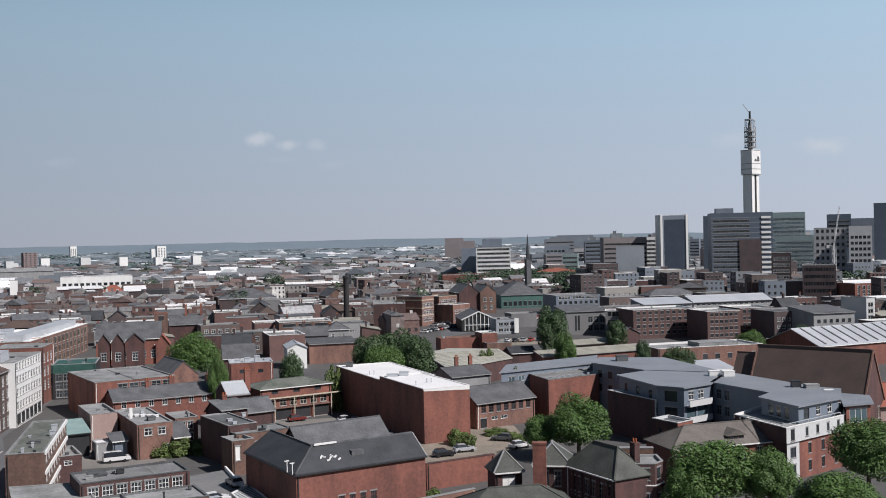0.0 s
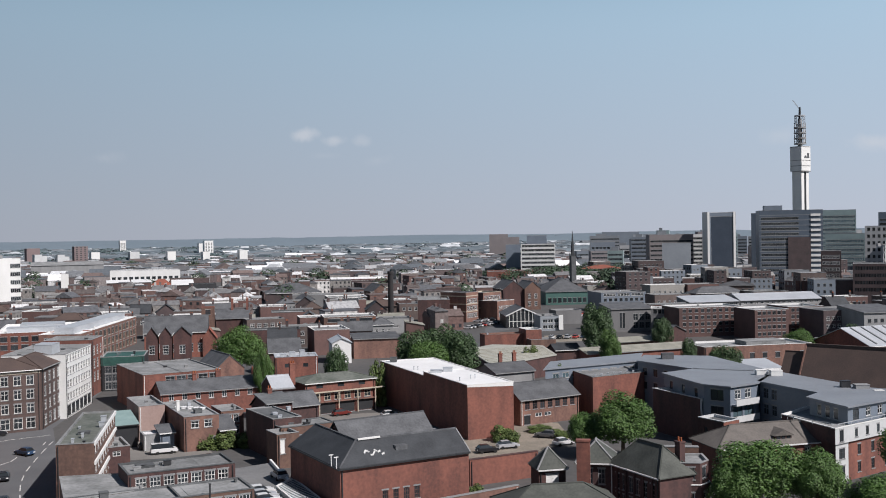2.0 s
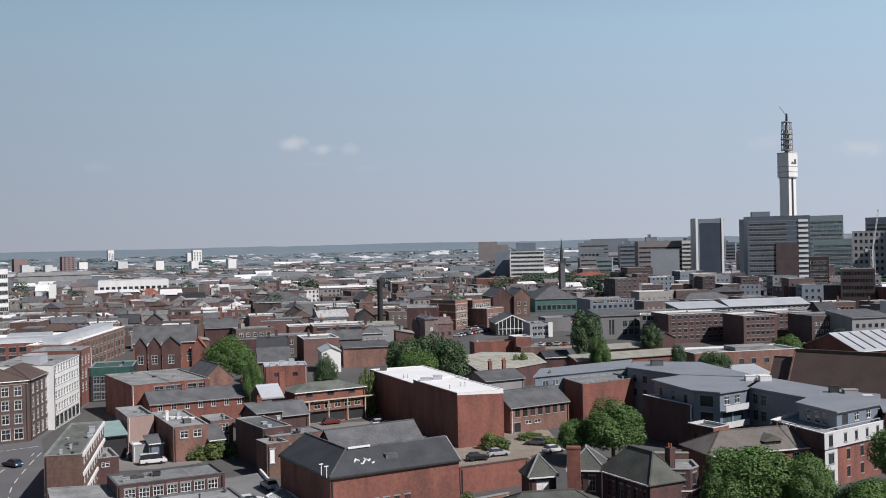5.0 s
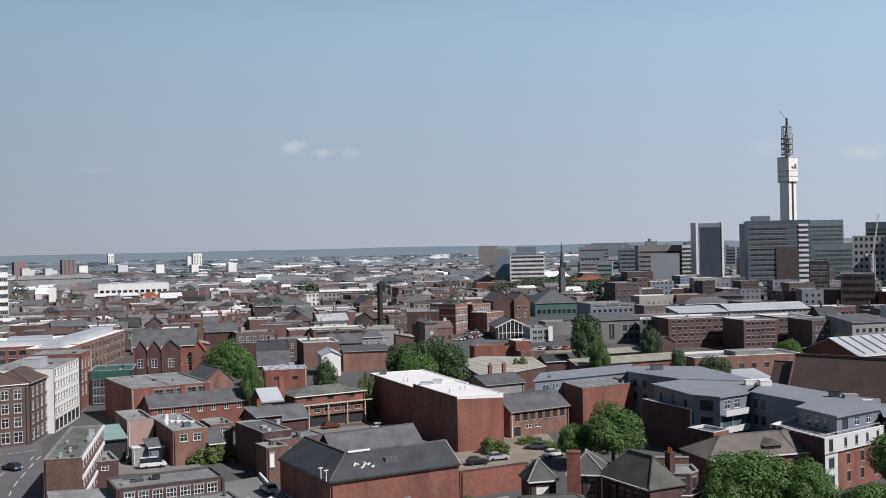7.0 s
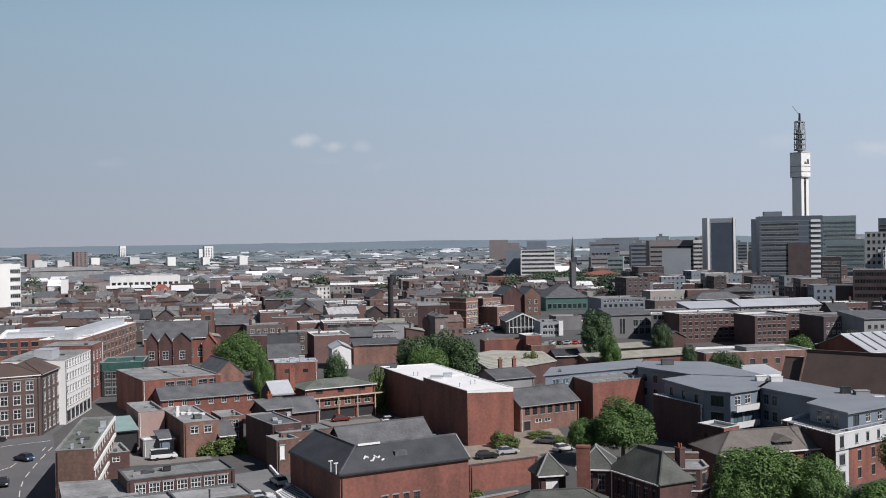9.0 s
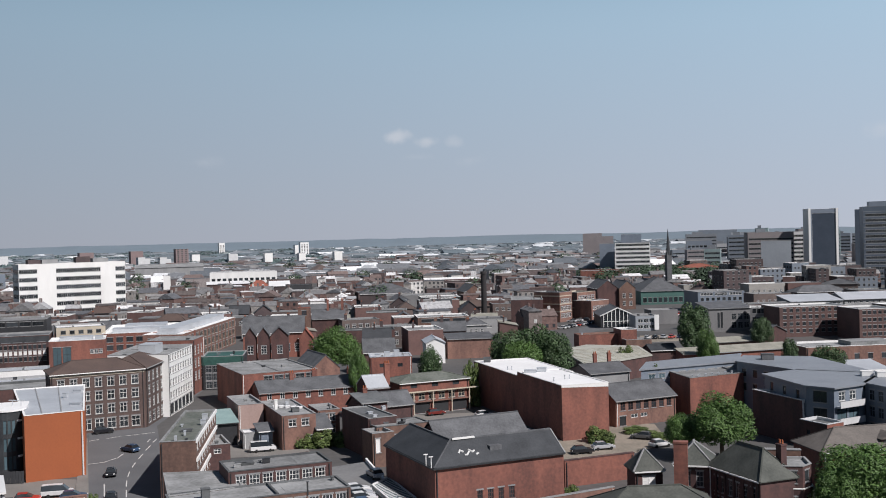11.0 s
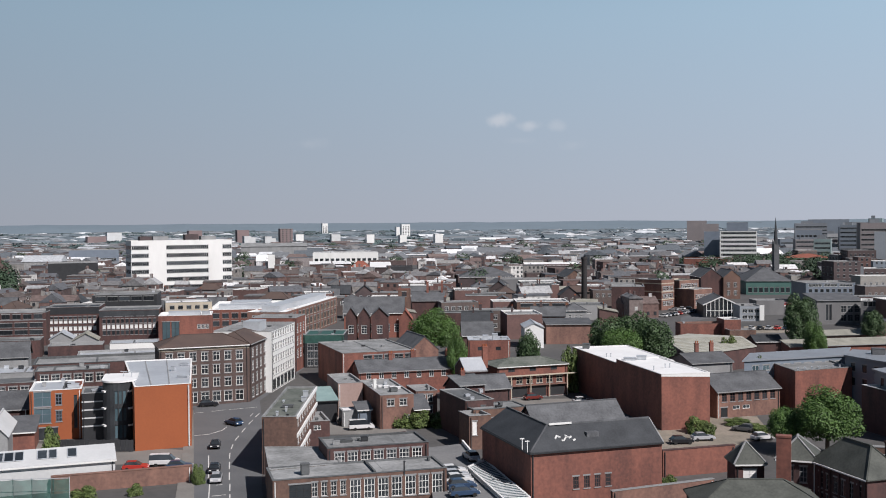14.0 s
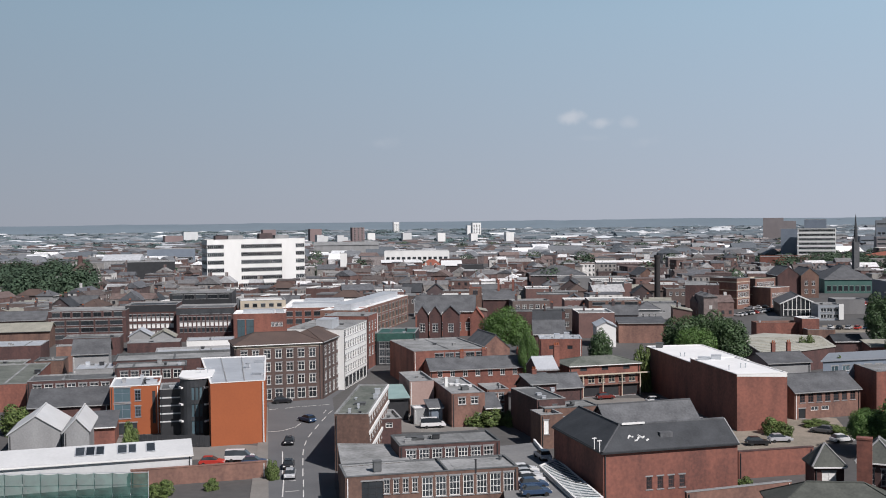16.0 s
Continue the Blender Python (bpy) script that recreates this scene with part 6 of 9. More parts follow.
b = block("market_hall", 106.5, 296.5, 25, 60.0, 22.0, 6.6, BRICK, METAL_PALE, "market hall with a large white ribbed roof", top="gable", rise=4.2, far=True)
for i in range(14):
    bm = bmesh.new()
    beam(bm, (3 + 4.1 * i, 0.6, 7.1), (3 + 4.1 * i, 10.6, 10.9), 0.22)
    part('roof_rib', bm, CONCRETE, b)
block("pale_canopy", 63.6, 263.3, 14, 10.3, 9.0, 5.0, CONCRETE, METAL_PALE, "low store with a white sheet roof", top="mono", rise=1.2)
b = block("brick_flat_store", 58.6, 287.0, 14, 32.1, 14.0, 8.0, BRICK_PINK, FELT, "low brick store with pale-edged flat roofs", coping=WHITE, front=[row(8, 1.4, 1.4, 4.5, style="plain", frame_mat=METAL_DARK)])
roof_box(b, 14, 3, 7.6, 12, 7, 1.2, FELT)
block("yard_shed", 19.9, 314.9, 16, 7.9, 7.0, 4.5, BRICK_DARK, SLATE_DARK, "low dark-roofed shed in the walled yard", top="gable", rise=1.4, far=True)
block("yard_shed", 59.0, 352.1, 24, 8.0, 8.0, 6.0, BRICK_DARK, SLATE, "small brick shed with a slate gable roof", top="cross", rise=2.0, far=True)
block("yard_shed", 39.8, 338.6, 24, 18.4, 5.0, 4.0, BRICK_BROWN, ASBESTOS, "long open shed with pale corrugated sheets", top="mono", rise=1.0, far=True)
block("yard_shed", 13.7, 341.6, 16, 8.5, 6.0, 5.0, BRICK_BROWN, FELT_DARK, "low brick shed by the car yard", coping=CONCRETE, far=True)
block("yard_shed", 66.8, 438.2, 14, 23.7, 10.0, 9.0, BRICK_DARK, FELT_DARK, "long dark-roofed range behind the mill", coping=CONCRETE, parapet=0.3, far=True)
block("street_block", 29.1, 454.7, 14, 11.7, 10.0, 6.0, GREY_RENDER, FELT, "grey low store with a flat roof beside the car park", coping=CONCRETE, far=True)
block("street_block", 80.1, 507.3, 14, 18.5, 12.0, 9.0, HAZED_BROWN, FELT, "brown brick street block with sash windows", coping=CONCRETE, front=[row(6, 1.2, 1.4, 1.6, rise=3, floors=2, style="sash")], far=True)
block("street_block", 101.2, 513.8, 14, 26.0, 12.0, 9.0, HAZED_DARK, SLATE, "dark brick hall with a hipped slate roof", top="hip", rise=3, front=[row(8, 1.2, 1.4, 1.6, rise=3, floors=2, style="sash")], far=True)
block("street_block", 127.0, 505.5, 14, 18.2, 14.0, 10.0, HAZED_BROWN, FELT_DARK, "brown flat-roofed block among mills", coping=FELT, front=[row(5, 1.4, 1.6, 1.6, rise=3.2, floors=2, style="plain", frame_mat=METAL_DARK)], far=True)
block("street_block", 89.1, 579.1, 14, 20.4, 12.0, 10.0, HAZED_PALE, FELT, "pale stone block with white-edged flat roof", coping=WHITE, front=[row(6, 1.3, 1.6, 1.8, rise=3.2, floors=2, style="sash")], far=True)
block("street_block", 110.1, 582.6, 14, 18.9, 12.0, 10.0, HAZED_RED, FELT, "red brick block with a grey flat roof", coping=CONCRETE, far=True)
block("street_block", 77.8, 640.7, 14, 20.5, 12.0, 9.0, HAZED_DARK, SLATE, "dark brick terrace with a slate gable roof", top="gable", rise=3, far=True)
block("street_block", 58.5, 620.3, 14, 8.9, 10.0, 8.0, HAZED_PALE, FELT, "small pale rendered block by the green hall", parapet=0.1, far=True)
block("street_block", -0.4, 516.3, 14, 6.7, 10.0, 8.0, HAZED_RED, FELT, "red brick shop with a pale roof edge", coping=WHITE, far=True)
block("street_block", -0.3, 699.9, 14, 29.6, 14.0, 8.0, HAZED_RED, FELT_DARK, "long red brick works with a dark flat roof", coping=CONCRETE, far=True)
block("street_block", 35.7, 701.4, 14, 20.0, 10.0, 6.0, HAZED_BROWN, SLATE, "brown brick terrace under slate", top="gable", rise=2.5, far=True)
block("chapel", -115.1, 343.5, 14, 20.6, 14.0, 8.5, BRICK, SLATE, "brick school with three gables and a grey slate roof", top="gable", rise=5.0, front=[row(6, 1.6, 2.6, 2.0, style="tall")], far=True)
block("school_gable", -110.0, 329.9, 14, 3.6, 6.0, 9.0, BRICK_DARK, SLATE, "brick gable with pointed roof on the school front", top="cross", rise=2.6, front=[row(1, 1.8, 2.6, 3.0, style="tall")], far=True)
block("school_gable", -105.8, 330.6, 14, 3.8, 6.0, 9.0, BRICK_DARK, SLATE, "brick gable with pointed roof on the school front", top="cross", rise=2.6, front=[row(1, 1.8, 2.6, 3.0, style="tall")], far=True)
block("school_gable", -101.5, 331.3, 14, 5.5, 6.0, 9.0, BRICK_DARK, SLATE, "brick gable with pointed roof on the school front", top="cross", rise=2.6, front=[row(1, 1.8, 2.6, 3.0, style="tall")], far=True)
block("brick_tower", -111.9, 401.8, 14, 5.0, 6.0, 13.0, BRICK_BROWN, FELT, "square red brick tower with an open belfry top", drawn=16.0, front=[row(1, 2.0, 2.2, 12.6, style="tall", frame_mat=BRICK_DARK)], coping=BRICK, far=True)
block("porch_house", -96.4, 347.1, 14, 4.5, 8.0, 6.5, BRICK, TILE_RED, "small gabled brick house beside the tower", top="cross", rise=3, far=True)
block("scaffolded_building", -102.5, 271.0, 14, 11.0, 14.0, 9.0, METAL_DARK, TEAL, "building site wrapped in green sheeting and scaffolding", drawn=11.0, top="flat", parapet=0.2, front=[row(5, 3.0, 2.2, 0.6, rise=2.6, floors=3, style="band", frame_mat=CONCRETE)], bands=((8.2, 2.8, TEAL),))
b = block("long_slate_house", -109.6, 415.0, 14, 13.2, 14.0, 7.5, BRICK_DARK, SLATE, "terrace with a long slate roof and chimneys", drawn=10.0, top="gable", rise=3.2, far=True)
chimney(b, 6, 6, 10, 15)
chimney(b, 12, 6, 10, 15)
block("flat_terrace", -82.2, 349.0, 14, 18.4, 10.0, 8.5, BRICK_DARK, FELT, "terrace with a low dark flat roof", coping=FELT_DARK, far=True)
block("slate_cottages", -63.7, 298.9, 14, 9.1, 12.0, 6.5, BRICK_DARK, SLATE, "house backs under a wide slate roof", top="gable", rise=3.4, far=True)
b = block("white_plant_building", -57.0, 274.9, 14, 11.3, 9.0, 8.0, BRICK, METAL_PALE, "brick building with pale roof plant and pipes", front=[row(2, 1.4, 1.0, 5.2, style="plain", frame_mat=METAL_DARK)], coping=METAL_PALE)
for i in range(4):
    roof_box(b, 1.5 + 2.6 * i, 2, 7.6, 1.4, 2.4, 1.0 + 0.4 * (i % 3), METAL_PALE)
b = block("brick_flats", -61.8, 388.6, 14, 19.5, 16.0, 9.6, BRICK_BROWN, FELT, "three-storey brown brick block with long dark windows", drawn=13.5, coping=WHITE, front=[row(3, 4.8, 1.7, 10.8, style="strip", frame_mat=METAL_DARK), row(6, 1.7, 1.6, 6.8, style="sash", frame_mat=METAL_DARK), row(6, 1.7, 1.6, 3.0, style="sash", frame_mat=METAL_DARK)], far=True)
block("stone_shed", -44.7, 420.6, 14, 14.5, 14.0, 6.0, CONCRETE, FELT_DARK, "grey stone shed with two lit windows", drawn=9.5, front=[row(3, 2.0, 1.2, 4.0, style="sash")], far=True)
block("brick_shed", -43.9, 336.6, 14, 14.9, 9.0, 6.5, BRICK_PINK, SLATE, "low orange brick shed beside trees", top="mono", rise=1, far=True)
block("white_garage", -49.2, 324.7, 14, 6.0, 12.0, 6.5, WHITE, METAL_PALE, "small white shed with a pale curved roof", top="cross", rise=1.4, far=True)
block("red_mill", -30.9, 454.0, 4, 13.9, 30.0, 11.5, BRICK_DARK, FELT, "tall dark brick mill with a pale flat roof on the street", coping=CONCRETE, front=[row(2, 1.6, 1.0, 6.5, left=8, style="sash")], far_side=[row(4, 1.3, 2.0, 2.0, rise=3.4, floors=3, style="sash", left=0.6, right=14)], far=True)
block("red_mill", -10.2, 471.0, 58, 10.1, 14.0, 13.5, BRICK_PINK, FELT, "red brick street block with pale stone bands", front=[row(7, 1.2, 1.8, 2.0, rise=3.3, floors=4, style="sash")], bands=((4.6, .4, CREAM), (8, .4, CREAM), (11.6, .4, CREAM)), far=True)
block("red_mill", -2.5, 485.1, 50, 13.3, 12.0, 12.5, BRICK_PINK, FELT, "brick street block with white string courses and shopfronts", front=[row(8, 1.2, 1.8, 2.4, rise=3.3, floors=3, style="sash")], bands=((5.2, .35, CREAM), (8.6, .35, CREAM)), coping=CREAM, far=True)
block("red_mill", 3.9, 477.6, 50, 12.4, 10.0, 9.0, BRICK_PINK, FELT, "lower brick street block with a pale flat roof", front=[row(7, 1.2, 1.6, 1.8, rise=3.1, floors=2, style="sash")], coping=WHITE, far=True)
block("red_gable_mill", 7.7, 542.2, 14, 11.0, 22.0, 11.0, BRICK_DARK, SLATE, "tall brown brick mill with a slate gable", top="cross", rise=4.2, eaves=0.2, far=True)
block("red_gable_mill", 18.8, 543.1, 14, 8.5, 20.0, 11.0, BRICK_BROWN, SLATE, "brown brick mill beside its twin gable", top="cross", rise=3.6, eaves=0.2, front=[row(2, 1.6, 2.2, 2.0, rise=4, floors=2, style="sash")], far=True)
block("black_works", -82.3, 532.6, 14, 20.1, 20.0, 8.5, METAL_DARK, FELT, "dark works building with a white roof edge", drawn=14.0, coping=WHITE, far=True)
block("white_edge_works", -116.2, 766.5, 10, 42.1, 36.0, 8.0, BRICK_DARK, MEMBRANE, "long works building under a white roof", drawn=14.0, coping=WHITE, far=True)
block("gable_works", -66.0, 592.0, 20, 10.3, 22.0, 8.0, BRICK_BROWN, SLATE, "brown brick works with a stone-coped gable", drawn=12.0, top="cross", rise=4, coping=CREAM, far=True)
b = block("white_office", -317.2, 555.9, 41.1, 60.5, 16.0, 30.1, WHITE, FELT, "long white office slab with bands of dark windows", coping=WHITE, front=[row(1, 10.0, 2.3, 0.9, rise=4.75, floors=6, left=0.1, right=50.3, style="strip"), row(1, 25.5, 2.3, 0.9, rise=4.75, floors=6, left=20.4, right=14.4, style="strip"), row(1, 5.8, 2.3, 0.9, rise=4.75, floors=6, left=54.6, right=0.1, style="strip")], side=[row(1, 15, 2.3, 0.9, rise=4.75, floors=6, left=0.3, right=0.3, style="strip")], far=True)
roof_box(b, 6, 4, 29.5, 7, 6, 3.0, HAZED_DARK)
roof_box(b, 14, 5, 29.5, 9, 6, 3.0, CONCRETE)
roof_box(b, 33, 4, 29.5, 8, 6, 4.0, HAZED_DARK)
roof_box(b, 43, 5, 29.5, 9, 6, 2.8, CONCRETE)
b = block("office_tower", 189.2, 736.1, -8.0, 42.2, 22.0, 52.8, OFFICE_DARK, FELT_DARK, "dark glass office slab with grey bands and white end stair", bands=tuple((2.4 + 3.6 * i, 0.5, BAND_DIM) for i in range(14)), front=[row(1, 25, 1.7, 3.0, rise=3.6, floors=13, left=0.3, right=15, style="strip", frame_mat=CONCRETE, glass=GLASS)], far=True)
for i in range(14):
    bm = bmesh.new()
    box(bm, 34.2, -0.6, 3 + 3.5 * i, 40.6, -0.05, 4.6 + 3.5 * i)
    part('balcony', bm, WHITE, b)
roof_box(b, 4, 4, 52.2, 12, 10, 4.0, GREY_CLAD)
bm = bmesh.new()
box(bm, 19.0, -0.7, 0.1, 34.0, -0.02, 34)
part('dull_panel', bm, HAZED_DARK, b)
block("office_tower", 193.6, 776.2, -14.3, 7.3, 20.0, 51.6, OFFICE_DARK, FELT_DARK, "narrow dark rear block of the glass office slab", far=True)
b = block("slab_tower", 183.9, 881.0, 1.5, 23.4, 18.0, 54.4, GREY_CLAD, FELT, "dark slab tower with white concrete end frames", coping=WHITE, front=[row(1, 18.4, 48, 3.0, left=2, right=2, style="plain", frame_mat=WHITE, glass=SLAB_GLASS)], far=True)
for u in (-0.4, 21.2):
    bm = bmesh.new()
    box(bm, u, -0.6, 0, u + 1.8, 18.4, 55)
    part('end_frame', bm, WHITE, b)
block("glass_office", 299.9, 954.0, -18.3, 29.7, 25.0, 56.0, GREEN_CLAD, FELT, "pale green glass office with stepped floors", front=[row(1, 28, 2.2, 3.0, rise=3.8, floors=13, left=0.5, right=0.5, style="strip", glass=GLASS_BLUE)], far=True)
block("glass_office", 273.0, 857.6, -18.6, 29.7, 25.0, 35.2, GREEN_CLAD, FELT, "lower pale glass office with banded floors", front=[row(1, 30, 2.0, 3.0, rise=3.6, floors=8, left=0.5, right=0.5, style="strip", glass=GLASS_BLUE)], far=True)
block("hotel_block", 287.9, 810.4, -20.3, 23.7, 25.0, 41.0, BAND_PALE, FELT, "pale stone hotel with a grid of square windows", front=[row(6, 2.0, 2.4, 6.0, rise=5.2, floors=7, style="plain", frame_mat=METAL_DARK)], far=True)
block("hotel_block", 304.4, 782.9, -21.8, 16.1, 25.0, 42.1, PALE_CLAD, FELT, "white hotel block with dark window bands", front=[row(5, 2.2, 2.0, 6.0, rise=4.4, floors=7, style="plain", frame_mat=METAL_DARK)], far=True)
block("office_block", 379.8, 1032.4, -20.8, 22.4, 25.0, 54.4, OFFICE_DARK, FELT_DARK, "dark office block on the skyline", front=[row(1, 20, 2.0, 22, rise=4.0, floors=7, left=0.5, right=0.5, style="strip", frame_mat=METAL_DARK)], far=True)
block("office_block", 381.7, 924.3, -22.9, 15.6, 25.0, 62.0, OFFICE_DARK, FELT_DARK, "dark tower block on the skyline", far=True)
block("office_block", 418.4, 1071.2, -21.9, 24.1, 25.0, 50.3, HAZE_GREY, FELT, "grey office roofs with pale plant", far=True)
block("low_office", 182.0, 529.6, -19.8, 16.1, 20.0, 21.8, HAZED_DARK, FELT, "long dark brick office range", front=[row(20, 1.6, 1.8, 8, rise=3.6, floors=4, style="plain", frame_mat=METAL_DARK)], far=True)
block("low_office", 191.8, 610.6, -17.9, 11.0, 20.0, 26.7, HAZED_DARK, FELT, "dark red brick office with white windows", front=[row(5, 1.6, 1.8, 8, rise=3.6, floors=5, style="sash")], far=True)
block("office_block", 164.7, 1188.6, -8.9, 41.2, 25.0, 36.1, BAND_GREY, FELT, "hazy grey office block", front=[row(1, 40, 2, 6, rise=4, floors=7, left=1, right=1, style="strip")], far=True)
block("office_block", 162.3, 1491.2, -7.2, 51.9, 30.0, 39.3, HAZE_GREY, FELT_DARK, "distant grey office block with stepped roof", far=True)
block("office_block", 107.1, 1094.8, -6.2, 25.3, 25.0, 29.1, HAZE_GREY, FELT, "low grey office block", front=[row(6, 3, 2, 6, rise=4, floors=5, style="plain", frame_mat=METAL_DARK)], far=True)
block("banded_office", 173.9, 933.9, -11.1, 19.8, 20.0, 36.5, WHITE, FELT, "white office with dark window bands", front=[row(1, 19.5, 1.8, 3.0, rise=3.6, floors=9, left=0.4, right=0.4, style="strip")], far=True)
block("banded_office", 28.5, 899.5, -2.7, 29.2, 16.0, 30.4, WHITE, FELT, "white slab office with dark window bands", front=[row(1, 28, 1.8, 2.6, rise=3.6, floors=8, left=0.4, right=0.4, style="strip")], far=True)
block("office_block", 37.3, 999.3, -2.7, 18.9, 25.0, 37.3, GREY_CLAD, FELT_DARK, "dark cuboid office above the white slab", far=True)
block("office_block", 15.7, 919.9, -1.4, 12.9, 18.0, 30.0, GREY_CLAD, FELT, "dark end block of the white slab office", far=True)
block("tower_block", 2.7, 1700.0, -0.6, 30.4, 25.0, 38.6, HAZED_CONCRETE, FELT, "hazy brown tower block", far=True)
block("tower_block", 24.9, 1649.8, -1.3, 25.0, 25.0, 33.7, HAZED_CONCRETE, FELT, "hazy brown lower block", far=True)
block("office_block", 130.6, 789.3, -10.1, 21.0, 20.0, 30.6, BAND_GREY, FELT, "grey office with white stair towers", front=[row(5, 2, 8, 3, rise=10, floors=1, style="tall")], far=True)
block("tower_block", -1062.7, 2975.6, 33.7, 17.1, 14.0, 37.5, WHITE, FELT, "far white tower block on the plain", front=[row(3, 2.6, 1.6, 3, rise=3.2, floors=9, style="plain", frame_mat=METAL_DARK)], far=True)
block("tower_block", -646.2, 2311.4, 29.5, 9.9, 16.0, 28.6, WHITE, FELT, "far slim white tower block on the plain", far=True)
block("tower_block", -608.0, 2218.2, 29.1, 19.1, 16.0, 34.8, WHITE, FELT, "tall far white tower block on the plain", front=[row(3, 2.6, 1.6, 3, rise=3.2, floors=9, style="plain", frame_mat=METAL_DARK)], far=True)
block("tower_block", -423.4, 1535.7, 29.4, 10.4, 14.0, 20.1, WHITE, FELT, "lower white tower block on the plain", far=True)
block("tower_block", -365.9, 1525.3, 27.5, 11.9, 14.0, 21.6, WHITE, FELT, "squat far white tower block on the plain", far=True)
block("tower_block", -500.7, 1613.1, 31.2, 12.8, 14.0, 20.3, WHITE, FELT, "squat white tower block on the plain", far=True)
block("tower_block", -591.3, 1702.1, 33.2, 15.6, 14.0, 19.6, PALE_CLAD, FELT, "pale grey tower block on the plain", far=True)
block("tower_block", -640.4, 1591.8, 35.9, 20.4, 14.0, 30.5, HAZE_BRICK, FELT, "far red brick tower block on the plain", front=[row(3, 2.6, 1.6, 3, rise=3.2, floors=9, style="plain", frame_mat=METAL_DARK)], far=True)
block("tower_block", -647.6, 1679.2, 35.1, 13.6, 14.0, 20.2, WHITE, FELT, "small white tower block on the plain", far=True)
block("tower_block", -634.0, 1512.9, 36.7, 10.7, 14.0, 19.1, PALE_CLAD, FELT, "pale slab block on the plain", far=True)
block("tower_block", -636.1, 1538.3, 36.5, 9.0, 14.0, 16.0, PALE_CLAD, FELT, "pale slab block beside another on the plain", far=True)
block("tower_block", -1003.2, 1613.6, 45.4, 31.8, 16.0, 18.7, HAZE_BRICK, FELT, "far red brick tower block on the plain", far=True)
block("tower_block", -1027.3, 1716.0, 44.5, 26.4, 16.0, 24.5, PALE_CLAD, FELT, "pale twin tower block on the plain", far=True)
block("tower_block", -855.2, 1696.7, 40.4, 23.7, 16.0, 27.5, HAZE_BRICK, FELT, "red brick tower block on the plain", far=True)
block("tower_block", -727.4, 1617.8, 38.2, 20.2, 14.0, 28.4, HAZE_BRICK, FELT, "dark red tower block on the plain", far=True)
block("tower_block", -666.2, 1507.8, 37.8, 10.7, 14.0, 19.9, PALE_CLAD, FELT, "pale tower block on the plain", far=True)
block("tower_block", -667.7, 1532.4, 37.5, 9.0, 14.0, 17.7, PALE_CLAD, FELT, "wide pale tower block on the plain", far=True)
block("long_store", -448.0, 1004.7, 22.3, 67.9, 40.0, 15.5, CONCRETE, FELT, "long low store with a grey roof", top="gable", rise=3, far=True)
block("long_store", -541.8, 840.5, 31.6, 43.1, 30.0, 16.5, GREY_CLAD, FELT, "long dark glazed store", front=[row(1, 40, 5, 4, left=2, right=2, style="strip")], far=True)
block("long_store", -423.0, 631.4, 32.6, 32.4, 30.0, 13.4, METAL_DARK, FELT, "long black shed with flat roofs", far=True)
b = block("brick_school", -381.8, 513.6, 36.1, 12.4, 16.0, 12.4, BRICK, TILE_BROWN, "red brick school with tall chimney", top="hip", rise=6, front=[row(6, 1.4, 2, 6, rise=4, floors=2, style="sash")], far=True)
chimney(b, 4, 6, 10, 22, 2.6, 2.0, 0, BRICK_DARK)
block("white_factory", -310.6, 844.7, 18.4, 56.0, 30.0, 14.3, WHITE, MEMBRANE, "row of white factory buildings", front=[row(12, 3, 2, 3, rise=4, floors=2, style="plain", frame_mat=METAL_DARK)], far=True)
block("orange_roofed_hall", 78.1, 876.5, -6.1, 32.0, 26.0, 9.1, BRICK, TILE_RED, "hall with a wide orange tiled roof", top="hip", rise=3, far=True)
block("red_works", -1.1, 800.0, -1.2, 35.5, 30.0, 10.8, BRICK, FELT, "red brick works with black roof monitors", coping=BRICK, far=True)
# landmarks among the roofs of the middle distance
block("charcoal_works", -191.1, 658.5, 16.2, 17.1, 16.0, 10.8, CHARCOAL, FELT_DARK, "charcoal-clad works block with a flat roof", coping=CHARCOAL, far=True)
block("orange_roofed_house", -232.4, 711.6, 18.1, 13.0, 9.0, 8.2, HAZED_BROWN, TILE_RED, "house with a bright orange tiled roof", top="hip", rise=4.0, far=True)
block("white_roofed_store", -216.8, 706.8, 17.1, 14.4, 30.0, 8.1, HAZED_DARK, MEMBRANE, "brick store under a sloping white roof", top="mono", rise=2.5, far=True)
block("pale_ribbed_store", -281.9, 760.1, 20.3, 31.6, 30.0, 7.9, HAZED_RED, MEMBRANE, "long low works with a white sheet roof", top="mono", rise=1.0, far=True)
block("arcaded_store", -350.7, 958.0, 20.1, 29.8, 20.0, 7.3, HAZED_PALE, FELT, "long pale store with a row of dark openings", front=[row(14, 1.5, 2.4, 1.6, style="plain", frame_mat=METAL_DARK)], far=True)
block("white_stair_block", -359.9, 864.7, 22.6, 6.1, 8.0, 11.9, WHITE, FELT, "slim white stair block over low roofs", far=True)
block("hipped_works", -134.0, 621.6, 12.2, 33.1, 26.0, 6.1, HAZED_DARK, SLATE, "wide works under a grey slate hipped roof", top="hip", rise=5.5, far=True)
block("pitched_shed", -70.7, 604.0, -13.3, 12.8, 14.0, 6.6, HAZED_BROWN, ASBESTOS, "brick shed with a pale pitched sheet roof", top="gable", rise=3.2, far=True)
block("brick_works", -90.5, 431.0, 11.9, 14.1, 14.0, 8.5, HAZED_RED, FELT, "plain dark red brick works with a flat roof", coping=FELT_DARK, far=True)
